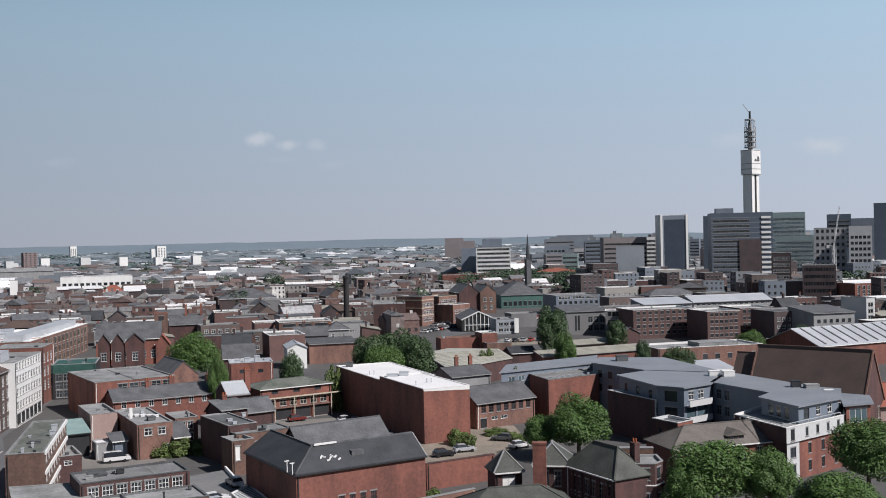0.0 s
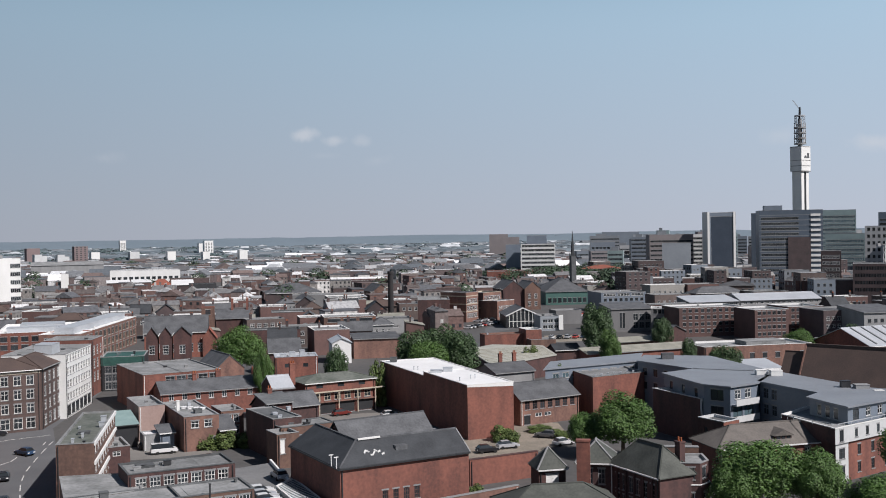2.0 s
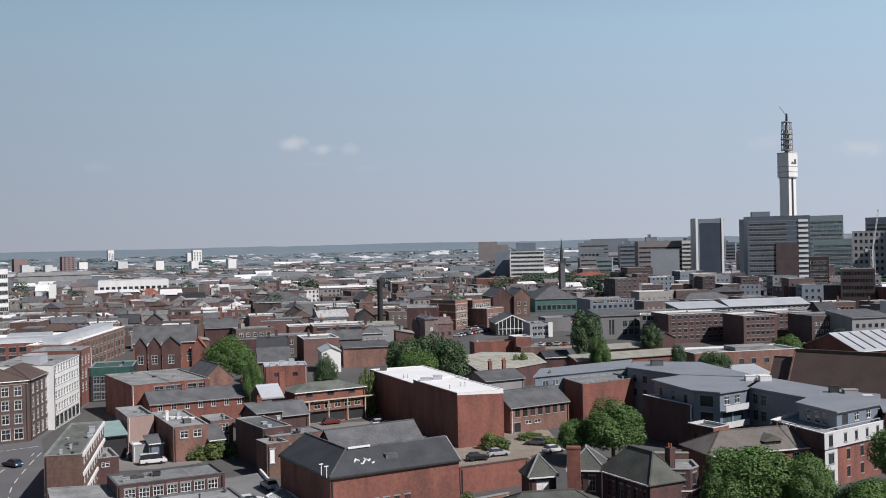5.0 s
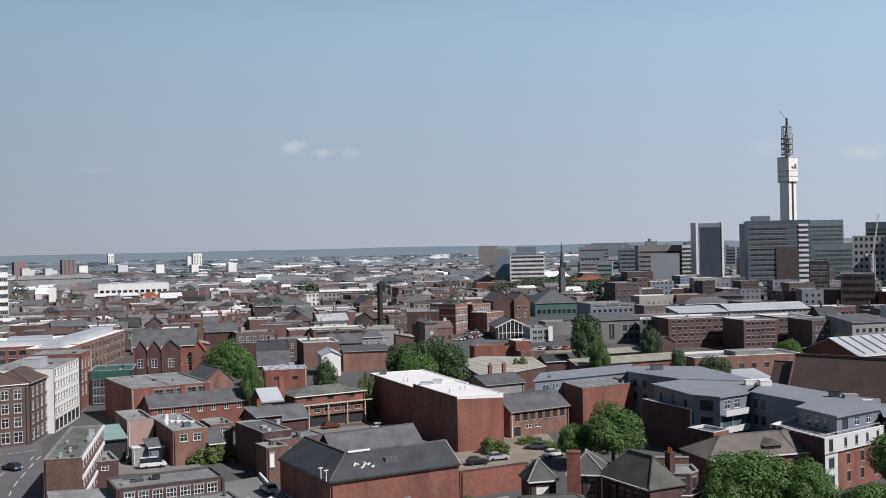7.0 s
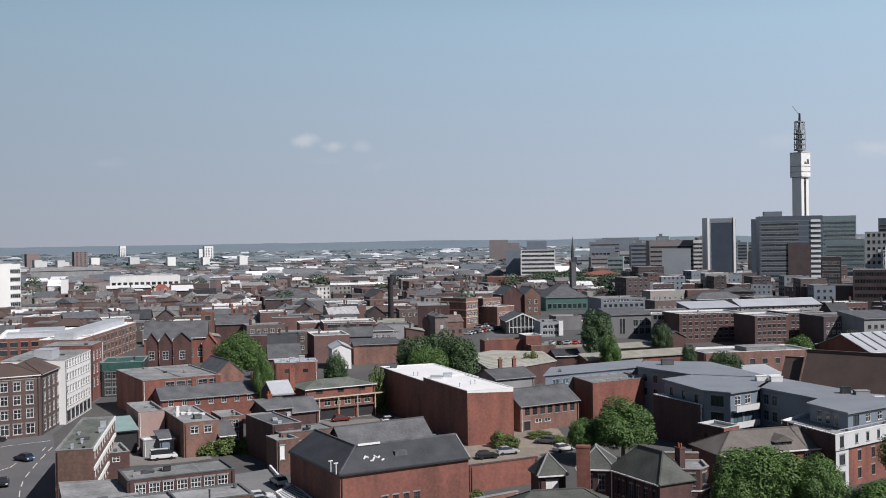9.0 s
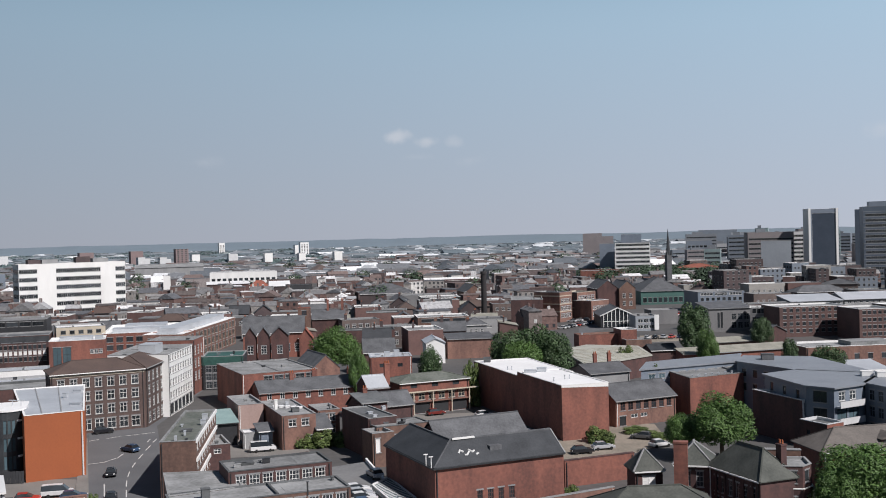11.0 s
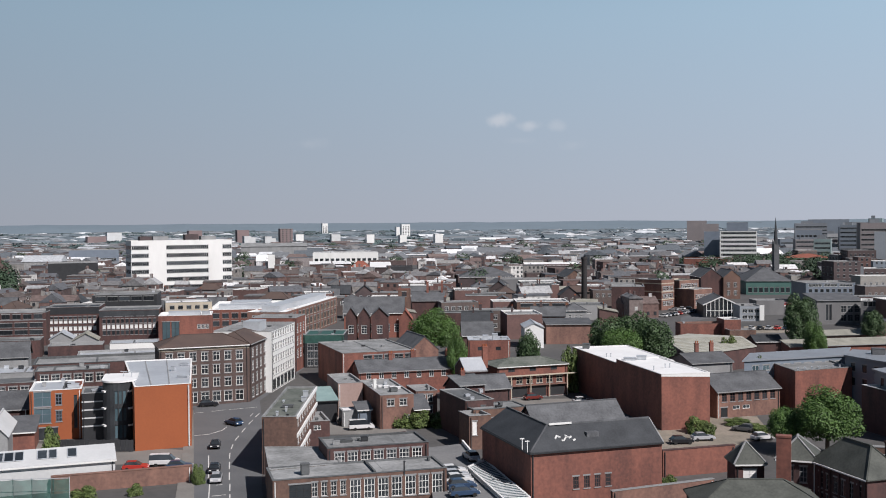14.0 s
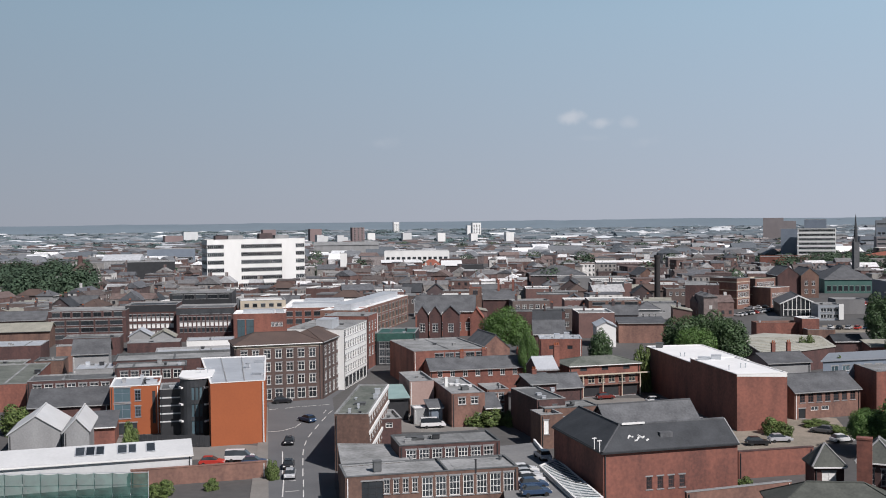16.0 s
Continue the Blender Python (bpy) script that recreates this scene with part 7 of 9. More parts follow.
block("tiled_lean_to", -75.8, 418.8, 10.3, 6.7, 9.0, 7.3, BRICK_PINK, SLATE, "narrow brick house end with pale bays", top="cross", rise=2.0, front=[row(2, 1.8, 1.6, 2.0, rise=2.6, floors=2, style="strip")], far=True)
block("long_white_roof", -119.1, 763.2, 8.9, 41.8, 26.0, 7.1, HAZED_DARK, MEMBRANE, "long works with a bright white roof edge", coping=WHITE, front=[row(7, 4.0, 3.0, 1.5, style="plain", frame_mat=METAL_DARK)], far=True)
block("flat_works", -111.1, 587.2, 10.7, 38.8, 18.0, 6.7, GREY_RENDER, FELT, "low grey works with a long flat roof", coping=CONCRETE, far=True)
block("grey_terrace", 62.7, 406.8, -8.8, 8.0, 12.0, 9.9, GREY_RENDER, FELT, "grey terrace front with arched dark windows", coping=WHITE, front=[row(4, 1.4, 1.8, 1.6, rise=3.3, floors=3, style="plain", frame_mat=METAL_DARK)], far=True)
block("dark_office", 168.7, 537.5, -17.4, 34.5, 22.0, 13.5, HAZED_DARK, FELT_DARK, "long windowless dark red office block", coping=CONCRETE, far=True)
block("stone_house", 131.6, 599.7, -12.4, 18.6, 18.0, 8.4, HAZED_BROWN, SLATE, "square brown stone block with a hipped slate roof", top="hip", rise=2.5, front=[row(5, 1.4, 1.6, 1.4, rise=3.2, floors=2, style="plain", frame_mat=METAL_DARK)], far=True)
block("grey_penthouse", 116.1, 589.2, -11.1, 11.7, 14.0, 8.6, HAZED_PALE, FELT, "pale stepped office top between the mills", coping=WHITE, far=True)
block("red_brick_range", 120.5, 653.8, -10.4, 25.9, 12.0, 10.2, HAZED_RED, FELT, "long red brick range with sash windows", coping=WHITE, front=[row(9, 1.3, 1.7, 1.5, rise=3.2, floors=2, style="sash")], far=True)
block("white_shop", 102.2, 636.1, -9.1, 10.5, 10.0, 7.2, HAZED_PALE, FELT, "pale two-storey shop front with a flat roof", coping=WHITE, front=[row(4, 1.3, 1.6, 1.2, rise=3.0, floors=2, style="sash", frame_mat=METAL_DARK)], far=True)
# trees and bushes
tree(37.2, 146.8, 10.7, 13.8, "large leafy green tree with a full round crown", "broad")
tree(44.6, 144.8, 9.9, 9.6, "leafy green tree with a rounded crown beside a larger one", "broad")
tree(33.0, 143.4, 8.6, 8.0, "leafy green tree with a low crown", "broad")
tree(63.0, 156.0, 11.6, 11.6, "large dark-shaded leafy tree before the flats", "broad")
tree(51.2, 137.4, 8.0, 12.0, "low spreading leafy green tree", "broad")
tree(23.3, 184.9, 11.6, 12.4, "leafy green tree between buildings", "broad")
tree(17.7, 189.2, 7.6, 7.6, "leafy green tree between buildings", "broad")
tree(16.5, 185.3, 7.7, 6.0, "leafy green tree between buildings", "broad")
tree(-70.7, 291.5, 14.8, 14.6, "leafy green tree between buildings", "broad")
tree(-19.2, 267.3, 15.9, 11.6, "leafy green tree between buildings", "dark")
tree(-13.0, 274.7, 16.1, 13.4, "leafy green tree between buildings", "dark")
tree(-7.6, 267.9, 15.6, 11.6, "leafy green tree between buildings", "dark")
tree(-15.3, 261.6, 13.5, 11.3, "leafy green tree between buildings", "broad")
tree(32.5, 318.3, 18.2, 12.1, "leafy green tree between buildings", "dark")
tree(34.3, 298.0, 12.2, 7.3, "leafy green tree between buildings", "broad")
tree(58.8, 263.5, 11.4, 11.0, "leafy green tree between buildings", "dark")
tree(93.0, 316.6, 10.1, 10.7, "leafy green tree between buildings", "broad")
tree(53.0, 280.0, 11.6, 4.9, "leafy green tree between buildings", "dark")
tree(56.7, 345.4, 11.7, 8.0, "leafy green tree between buildings", "dark")
tree(-36.9, 249.3, 13.6, 6.8, "leafy green tree between buildings", "dark")
tree(-52.3, 239.3, 14.2, 5.3, "leafy green tree between buildings", "broad")
tree(107.0, 312.2, 12.0, 7.1, "leafy green tree between buildings", "dark")
tree(2.0, 200.9, 3.2, 5.6, "rough green bush growing in a yard", "weeds", name="bush", category="bush")
tree(3.9, 199.1, 2.4, 4.0, "rough green bush growing in a yard", "weeds", name="bush", category="bush")
tree(-54.1, 195.5, 3.2, 6.5, "rough green bush growing in a yard", "weeds", name="bush", category="bush")
tree(-50.5, 196.1, 3.6, 6.5, "rough green bush growing in a yard", "weeds", name="bush", category="bush")
tree(-47.0, 197.7, 2.8, 6.0, "rough green bush growing in a yard", "weeds", name="bush", category="bush")
tree(-26.2, 243.6, 11.6, 5.3, "rough green bush growing in a yard", "weeds", name="bush", category="bush")
tree(-101.3, 151.2, 6.8, 4.4, "rough green bush growing in a yard", "weeds", name="bush", category="bush")
tree(-136.3, 166.3, 5.9, 8.1, "rough green bush growing in a yard", "weeds", name="bush", category="bush")
tree(-112.2, 140.7, 2.6, 7.0, "rough green bush growing in a yard", "weeds", name="bush", category="bush")
tree(-108.7, 141.0, 2.4, 6.0, "rough green bush growing in a yard", "weeds", name="bush", category="bush")
tree(-84.5, 133.6, 2.4, 4.6, "rough green bush growing in a yard", "weeds", name="bush", category="bush")
tree(-79.0, 138.6, 1.9, 2.8, "rough green bush growing in a yard", "weeds", name="bush", category="bush")
tree(-2.4, 160.0, 1.5, 3.5, "rough green bush growing in a yard", "weeds", name="bush", category="bush")
tree(0.8, 172.0, 1.5, 2.8, "rough green bush growing in a yard", "weeds", name="bush", category="bush")
tree(-72.9, 146.6, 3.4, 2.6, "rough green bush growing in a yard", "weeds", name="bush", category="bush")
tree(-11.0, 156.6, 1.5, 3.4, "rough green bush growing in a yard", "weeds", name="bush", category="bush")
tree(15.4, 234.5, 10.5, 3.8, "rough green bush growing in a yard", "weeds", name="bush", category="bush")
tree(11.7, 299.8, 8.6, 6.5, "rough green bush growing in a yard", "weeds", name="bush", category="bush")
tree(4.4, 171.9, 1.5, 2.4, "rough green bush growing in a yard", "weeds", name="bush", category="bush")
tree(-43.6, 200.5, 2.4, 5.0, "rough green bush growing in a yard", "weeds", name="bush", category="bush")
tree(10.2, 209.7, 1.5, 6.7, "rough green bush growing in a yard", "weeds", name="bush", category="bush")
tree(13.4, 203.6, 1.6, 5.0, "rough green bush growing in a yard", "weeds", name="bush", category="bush")
# vehicles
vehicle(-87.2, 191.1, 150, (0.03, 0.06, 0.12), "dark blue car driving on the street")
vehicle(-81.7, 171.2, 112, (0.015, 0.016, 0.02), "black car driving on the street")
vehicle(-73.9, 154.5, 112, (0.015, 0.016, 0.02), "black car queuing on the street")
vehicle(-70.9, 148.7, 112, (0.42, 0.43, 0.45), "silver car queuing on the street")
vehicle(-101.5, 209.7, 30, (0.015, 0.016, 0.02), "black car parked by the corner building")
vehicle(-33.1, 161.1, 120, (0.42, 0.43, 0.45), "silver hatchback in the car park", z0=2.32)
vehicle(-33.8, 151.0, 28, (0.7, 0.7, 0.7), "white car parked in the row beside the brick building", z0=2.32)
vehicle(-32.8, 148.4, 28, (0.42, 0.43, 0.45), "silver car parked in the row beside the brick building", z0=2.32)
vehicle(-31.9, 146.0, 28, (0.7, 0.7, 0.7), "pale car parked in the row beside the brick building", z0=2.32)
vehicle(-30.8, 143.0, 28, (0.03, 0.06, 0.12), "blue car parked in the row beside the brick building", z0=2.32)
vehicle(-29.6, 139.2, 28, (0.03, 0.06, 0.12), "dark blue car parked in the row beside the brick building", z0=2.32)
vehicle(-60.9, 191.6, 25, (0.7, 0.7, 0.7), "white van parked in the yard", "van", name="van")
vehicle(-65.1, 195.9, 25, (0.015, 0.016, 0.02), "black car parked in the yard")
vehicle(-0.7, 190.3, 20, (0.015, 0.016, 0.02), "dark car parked on the gravel yard")
vehicle(3.1, 193.9, 20, (0.42, 0.43, 0.45), "silver car parked on the gravel yard")
# red paint darkened to imitate the arcade's shade on the car
vehicle(-33.2, 231.0, 30, (0.16, 0.025, 0.02), "red car under the arcade, coloured dark for its shade")
vehicle(-22.0, 228.4, 25, (0.7, 0.7, 0.7), "white car parked beside the warehouse")
vehicle(-19.3, 224.8, 25, (0.015, 0.016, 0.02), "black car parked beside the warehouse")
vehicle(-11.0, 206.6, 30, (0.42, 0.43, 0.45), "silver car parked behind the hall")
vehicle(10.7, 203.7, 160, (0.12, 0.125, 0.13), "grey car parked among weeds")
vehicle(13.6, 196.3, 30, (0.7, 0.7, 0.7), "white car parked under trees")
vehicle(-87.0, 152.9, 20, (0.45, 0.04, 0.03), "red car parked by the brick wall")
vehicle(-83.9, 156.7, 20, (0.7, 0.7, 0.7), "white van parked below the orange wall", "van", name="van")
vehicle(-80.2, 154.7, 20, (0.03, 0.06, 0.12), "dark blue car parked below the orange wall")
vehicle(-112.7, 179.6, 90, (0.7, 0.7, 0.7), "white car parked between the orange flats")
vehicle(23.4, 392.9, 70, (0.7, 0.7, 0.7), "white car parked in a far yard")
vehicle(26.4, 393.5, 70, (0.015, 0.016, 0.02), "black car parked in a far yard")
vehicle(29.5, 394.1, 70, (0.42, 0.43, 0.45), "silver car parked in a far yard")
vehicle(32.5, 394.7, 70, (0.45, 0.04, 0.03), "red car parked in a far yard")
vehicle(35.6, 395.4, 70, (0.03, 0.06, 0.12), "blue car parked in a far yard")
vehicle(38.6, 396.0, 70, (0.7, 0.7, 0.7), "white car parked in a far yard")
vehicle(41.7, 396.6, 70, (0.12, 0.125, 0.13), "grey car parked in a far yard")
vehicle(-9.1, 438.2, 160, (0.7, 0.7, 0.7), "white car parked along the side street")
vehicle(-7.6, 441.2, 160, (0.42, 0.43, 0.45), "silver car parked along the side street")
vehicle(-6.1, 444.3, 160, (0.015, 0.016, 0.02), "black car parked along the side street")
vehicle(-4.6, 447.4, 160, (0.7, 0.7, 0.7), "white car parked along the side street")
vehicle(-3.0, 450.6, 160, (0.45, 0.04, 0.03), "red car parked along the side street")
vehicle(-1.5, 453.8, 160, (0.42, 0.43, 0.45), "silver car parked along the side street")
vehicle(0.1, 457.0, 160, (0.7, 0.7, 0.7), "white car parked along the side street")
vehicle(1.7, 460.3, 160, (0.03, 0.06, 0.12), "blue car parked along the side street")
vehicle(3.3, 463.6, 160, (0.12, 0.125, 0.13), "grey car parked along the side street")
vehicle(5.0, 467.0, 160, (0.7, 0.7, 0.7), "white car parked along the side street")
vehicle(6.6, 470.4, 160, (0.42, 0.43, 0.45), "silver car parked along the side street")
vehicle(-5.1, 471.3, 160, (0.42, 0.43, 0.45), "silver car driving on the side street")
vehicle(-2.0, 475.3, 160, (0.7, 0.7, 0.7), "white car driving on the side street")
vehicle(1.1, 479.4, 160, (0.015, 0.016, 0.02), "black car driving on the side street")
vehicle(4.2, 483.5, 160, (0.42, 0.43, 0.45), "silver car driving on the side street")
vehicle(35.0, 468.8, 40, (0.7, 0.7, 0.7), "white car parked on a rising street")
vehicle(37.4, 477.5, 40, (0.42, 0.43, 0.45), "silver car parked on a rising street")
vehicle(40.0, 486.4, 40, (0.015, 0.016, 0.02), "black car parked on a rising street")
vehicle(42.7, 495.7, 40, (0.7, 0.7, 0.7), "white car parked on a rising street")
vehicle(45.4, 505.4, 40, (0.45, 0.04, 0.03), "red car parked on a rising street")
vehicle(115.5, 372.9, 60, (0.7, 0.7, 0.7), "white car parked by the market hall")
vehicle(118.2, 375.3, 60, (0.42, 0.43, 0.45), "silver car parked by the market hall")
vehicle(120.8, 377.8, 60, (0.015, 0.016, 0.02), "black car parked by the market hall")
vehicle(123.5, 380.4, 60, (0.7, 0.7, 0.7), "white car parked by the market hall")
vehicle(126.2, 382.9, 60, (0.7, 0.7, 0.7), "white car parked by the market hall")
vehicle(128.9, 385.6, 60, (0.42, 0.43, 0.45), "silver car parked by the market hall")
# roads and yards
patch("road", ASPHALT, "grey asphalt street bending between brick buildings", [(-59.2, 117.4), (-49.3, 120.0), (-62.0, 145.4), (-78.4, 185.5), (-93.2, 218.2), (-97.7, 219.5), (-103.8, 207.5), (-91.5, 182.3)], 0.03, "road")
patch("road", ASPHALT, "narrow asphalt street running on between buildings", [(-97.7, 219.5), (-93.3, 218.2), (-105.8, 291.3), (-111.0, 292.9)], 0.026, "road")
patch("road", ASPHALT, "cross street in front of the corner building", [(-103.8, 207.5), (-97.7, 219.5), (-101.6, 223.5), (-117.0, 207.4), (-113.5, 201.0)], 0.022, "road")
patch("pavement", PAVING, "pale pavement along the corner building", [(-105.8, 211.6), (-95.8, 217.7), (-97.9, 221.2), (-108.1, 215.6)], 0.14)
patch("pavement", PAVING, "pale pavement beside the orange flats", [(-102.5, 204.4), (-58.9, 117.2), (-62.0, 116.3), (-86.2, 167.5), (-102.6, 202.9)], 0.13)
b = site("car_deck", -28.0, 130.0, "worn grey car park deck on concrete walls beside the brick building", "car park")
bm = bmesh.new()
outline(bm, [(p + 28.0, q - 130.0) for p, q in ((-28.1, 118.0), (-16.3, 121.1), (-36.9, 172.6), (-42.2, 168.1))], 0, 2.3)
part("deck", bm, DECK, b)
bm = bmesh.new()
for p, q in (((11.7, -8.9), (-8.9, 42.6)),):
    beam(bm, (*p, 2.75), (*q, 2.75), 0.16)
    beam(bm, (*p, 2.45), (*q, 2.45), 0.14)
part("kerb_wall", bm, WHITE, b, "white-coped kerb wall")
patch("yard", YARD, "gravel yard with weeds in front of the warehouse", [(-3.9, 183.9), (8.6, 190.6), (15.8, 200.6), (14.1, 219.7), (5.7, 220.7), (-2.9, 208.4), (-10.6, 203.2)], 0.03)
patch("yard", PAVING, "brick-paved yard behind the hall", [(-36.3, 204.5), (-28.6, 197.7), (-12.6, 210.2), (-20.2, 235.3), (-40.8, 230.5)], 0.03)
patch("yard", PAVING, "small paved yard with parked vans", [(-67.5, 185.4), (-50.9, 189.5), (-57.5, 205.6), (-74.5, 204.7)], 0.03)
patch("yard", PAVING, "paved yard below the orange flats", [(-105.2, 151.8), (-80.5, 159.4), (-85.2, 168.3), (-116.4, 168.1)], 0.03)
patch("road", ASPHALT, "side street with parked cars", [(-1.8, 411.4), (29.3, 479.3), (34.2, 534.5), (-1.8, 440.9)], 0.03, "road")
patch("yard", YARD, "yard with parked cars behind a wall", [(20.0, 381.0), (46.6, 387.5), (47.1, 409.5), (21.4, 406.2)], 0.03)
ribbon("road_marking", PAINT_ROAD, "white painted line on the asphalt", (-63.76, 138.10), (-65.51, 141.91), 0.16, 0.045)
ribbon("road_marking", PAINT_ROAD, "white painted line on the asphalt", (-66.35, 143.75), (-68.09, 147.56), 0.16, 0.045)
ribbon("road_marking", PAINT_ROAD, "white painted line on the asphalt", (-69.23, 149.85), (-71.29, 154.36), 0.16, 0.045)
ribbon("road_marking", PAINT_ROAD, "white painted line on the asphalt", (-72.29, 156.53), (-74.36, 161.05), 0.16, 0.045)
ribbon("road_marking", PAINT_ROAD, "white painted line on the asphalt", (-75.44, 163.41), (-77.21, 167.53), 0.16, 0.045)
ribbon("road_marking", PAINT_ROAD, "white painted line on the asphalt", (-78.38, 170.57), (-79.70, 174.19), 0.16, 0.045)
ribbon("road_marking", PAINT_ROAD, "white painted line on the asphalt", (-80.75, 177.52), (-81.85, 181.51), 0.16, 0.045)
ribbon("road_marking", PAINT_ROAD, "white painted line on the asphalt", (-82.65, 184.64), (-83.73, 188.97), 0.16, 0.045)
ribbon("road_marking", PAINT_ROAD, "white painted line on the asphalt", (-84.60, 192.34), (-85.65, 197.05), 0.16, 0.045)
ribbon("road_marking", PAINT_ROAD, "white painted line on the asphalt", (-86.44, 200.08), (-87.17, 203.90), 0.16, 0.045)
ribbon("road_marking", PAINT_ROAD, "white painted line on the asphalt", (-100.82, 201.33), (-99.40, 203.04), 0.16, 0.045)
ribbon("road_marking", PAINT_ROAD, "white painted line on the asphalt", (-98.14, 204.03), (-96.02, 206.63), 0.16, 0.045)
ribbon("road_marking", PAINT_ROAD, "white painted line on the asphalt", (-95.42, 206.78), (-92.98, 208.78), 0.16, 0.045)
ribbon("road_marking", PAINT_ROAD, "white painted line on the asphalt", (-92.61, 208.86), (-90.63, 210.77), 0.16, 0.045)
ribbon("road_marking", PAINT_ROAD, "white painted line on the asphalt", (-87.74, 200.43), (-88.47, 203.59), 0.16, 0.045)
ribbon("road_marking", PAINT_ROAD, "white painted line on the asphalt", (-90.22, 180.01), (-88.04, 181.64), 0.16, 0.045)
ribbon("road_marking", PAINT_ROAD, "white painted line on the asphalt", (-88.04, 181.64), (-87.33, 185.20), 0.16, 0.045)
ribbon("road_marking", PAINT_ROAD, "white painted line on the asphalt", (-87.12, 185.25), (-87.72, 189.18), 0.16, 0.045)
ribbon("road_marking", PAINT_ROAD, "white painted line on the asphalt", (-66.86, 137.61), (-71.09, 146.79), 0.16, 0.045)
ribbon("road_marking", PAINT_ROAD, "white painted line on the asphalt", (-72.85, 150.07), (-80.02, 164.97), 0.16, 0.045)
ribbon("road_marking", PAINT_ROAD, "white painted line on the asphalt", (-69.92, 146.36), (-69.05, 146.95), 0.16, 0.045)
ribbon("road_marking", PAINT_ROAD, "white painted line on the asphalt", (-67.72, 140.34), (-65.95, 141.46), 0.16, 0.045)
block("garden_wall", -91.6, 136.6, 32.0, 20.4, 0.60, 2.6, BRICK_PINK, BRICK_PINK, "weathered brick wall with patches of moss", parapet=0.02, category="wall", coping=BRICK_PINK)
block("garden_wall", -54.4, 174.1, 43.7, 7.9, 0.50, 2.4, BRICK_BROWN, BRICK_BROWN, "brown brick yard wall", parapet=0.02, category="wall", coping=BRICK_DARK)
block("garden_wall", -9.8, 144.7, 35.7, 17.0, 0.50, 2.6, BRICK_PINK, BRICK_PINK, "low brick boundary wall along the lane", parapet=0.02, category="wall", coping=CONCRETE)
def board_fence(x, y, yaw, length, height):
    """A close-boarded fence: posts, rails and single boards."""
    f = tagged(new("board_fence"), "dark close-boarded timber fence beside the flats", "fence")
    f.matrix_world = pose(x, y, 0, 0, 0, yaw)
    n = int(length / 0.45)
    bm = bmesh.new()
    box(bm, 0, -0.03, 0.05, 0.42, 0.03, height)
    me = bpy.data.meshes.new("board")
    bm.to_mesh(me)
    bm.free()
    me.materials.append(CHARCOAL)
    for i in range(n):
        o = new("board", me)
        o.parent, o.location = f, (i * length / n, 0.02 * (i % 2), 0.04 * ((i * 7) % 3))
    for z in (0.5, height - 0.4):
        bm = bmesh.new()
        beam(bm, (0, 0.1, z), (length, 0.1, z), 0.05)
        part("rail", bm, CHARCOAL, f)


board_fence(-108.8, 162.5, 10.3, 14.7, 2.1)
block("city_block", 170.4, 577.6, -3.1, 13.6, 17.2, 15.6, HAZED_BROWN, METAL_PALE, "brown brick city block with a flat roof", coping=CONCRETE, front=[row(5, 1.2, 1.4, 2.0, rise=3.2, floors=6, style="plain", frame_mat=METAL_DARK)], side=[row(3, 1.6, 1.6, 2.0, rise=3.4, floors=6, style="plain", frame_mat=METAL_DARK)], far=True)
block("city_block", 117.2, 865.4, 5.8, 15.9, 17.3, 13.2, HAZED_RED, FELT_DARK, "red brick city block with a flat roof", coping=FELT, front=[row(5, 1.2, 1.4, 2.0, rise=3.2, floors=6, style="plain", frame_mat=METAL_DARK)], side=[row(3, 1.6, 1.6, 2.0, rise=3.4, floors=6, style="plain", frame_mat=METAL_DARK)], far=True)
block("city_block", 329.2, 948.5, -5.4, 10.9, 16.2, 14.5, HAZED_DARK, FELT_DARK, "dark brick city block with rows of small windows", coping=CONCRETE, front=[row(4, 1.2, 1.4, 2.0, rise=3.2, floors=6, style="plain", frame_mat=CONCRETE)], side=[row(3, 1.6, 1.6, 2.0, rise=3.4, floors=6, style="plain", frame_mat=METAL_DARK)], far=True)
block("city_block", 453.5, 1112.1, -2.5, 15.8, 10.2, 8.4, HAZED_RED, FELT_DARK, "red brick city block with a flat roof", coping=CONCRETE, front=[row(6, 1.2, 1.4, 2.0, rise=3.2, floors=6, style="plain", frame_mat=METAL_DARK)], side=[row(3, 1.6, 1.6, 2.0, rise=3.4, floors=6, style="plain", frame_mat=METAL_DARK)], far=True)
block("city_block", 141.4, 606.6, 6.5, 9.3, 13.8, 11.9, HAZED_DARK, FELT, "dark brick city block with rows of small windows", coping=WHITE, front=[row(3, 1.2, 1.4, 2.0, rise=3.2, floors=6, style="sash", frame_mat=METAL_DARK)], side=[row(3, 1.6, 1.6, 2.0, rise=3.4, floors=6, style="plain", frame_mat=METAL_DARK)], far=True)
block("city_block", 150.8, 740.1, 8.2, 8.2, 12.9, 15.7, HAZED_DARK, METAL_PALE, "dark brick city block with rows of small windows", coping=CONCRETE, front=[row(2, 1.2, 1.4, 2.0, rise=3.2, floors=6, style="sash", frame_mat=METAL_DARK)], side=[row(3, 1.6, 1.6, 2.0, rise=3.4, floors=6, style="plain", frame_mat=METAL_DARK)], far=True)
block("city_block", 96.1, 619.7, 10.6, 13.8, 16.2, 12.0, HAZED_DARK, SLATE, "dark brick city block with rows of small windows", coping=WHITE, front=[row(4, 1.2, 1.4, 2.0, rise=3.2, floors=6, style="sash", frame_mat=METAL_DARK)], side=[row(3, 1.6, 1.6, 2.0, rise=3.4, floors=6, style="plain", frame_mat=METAL_DARK)], far=True)
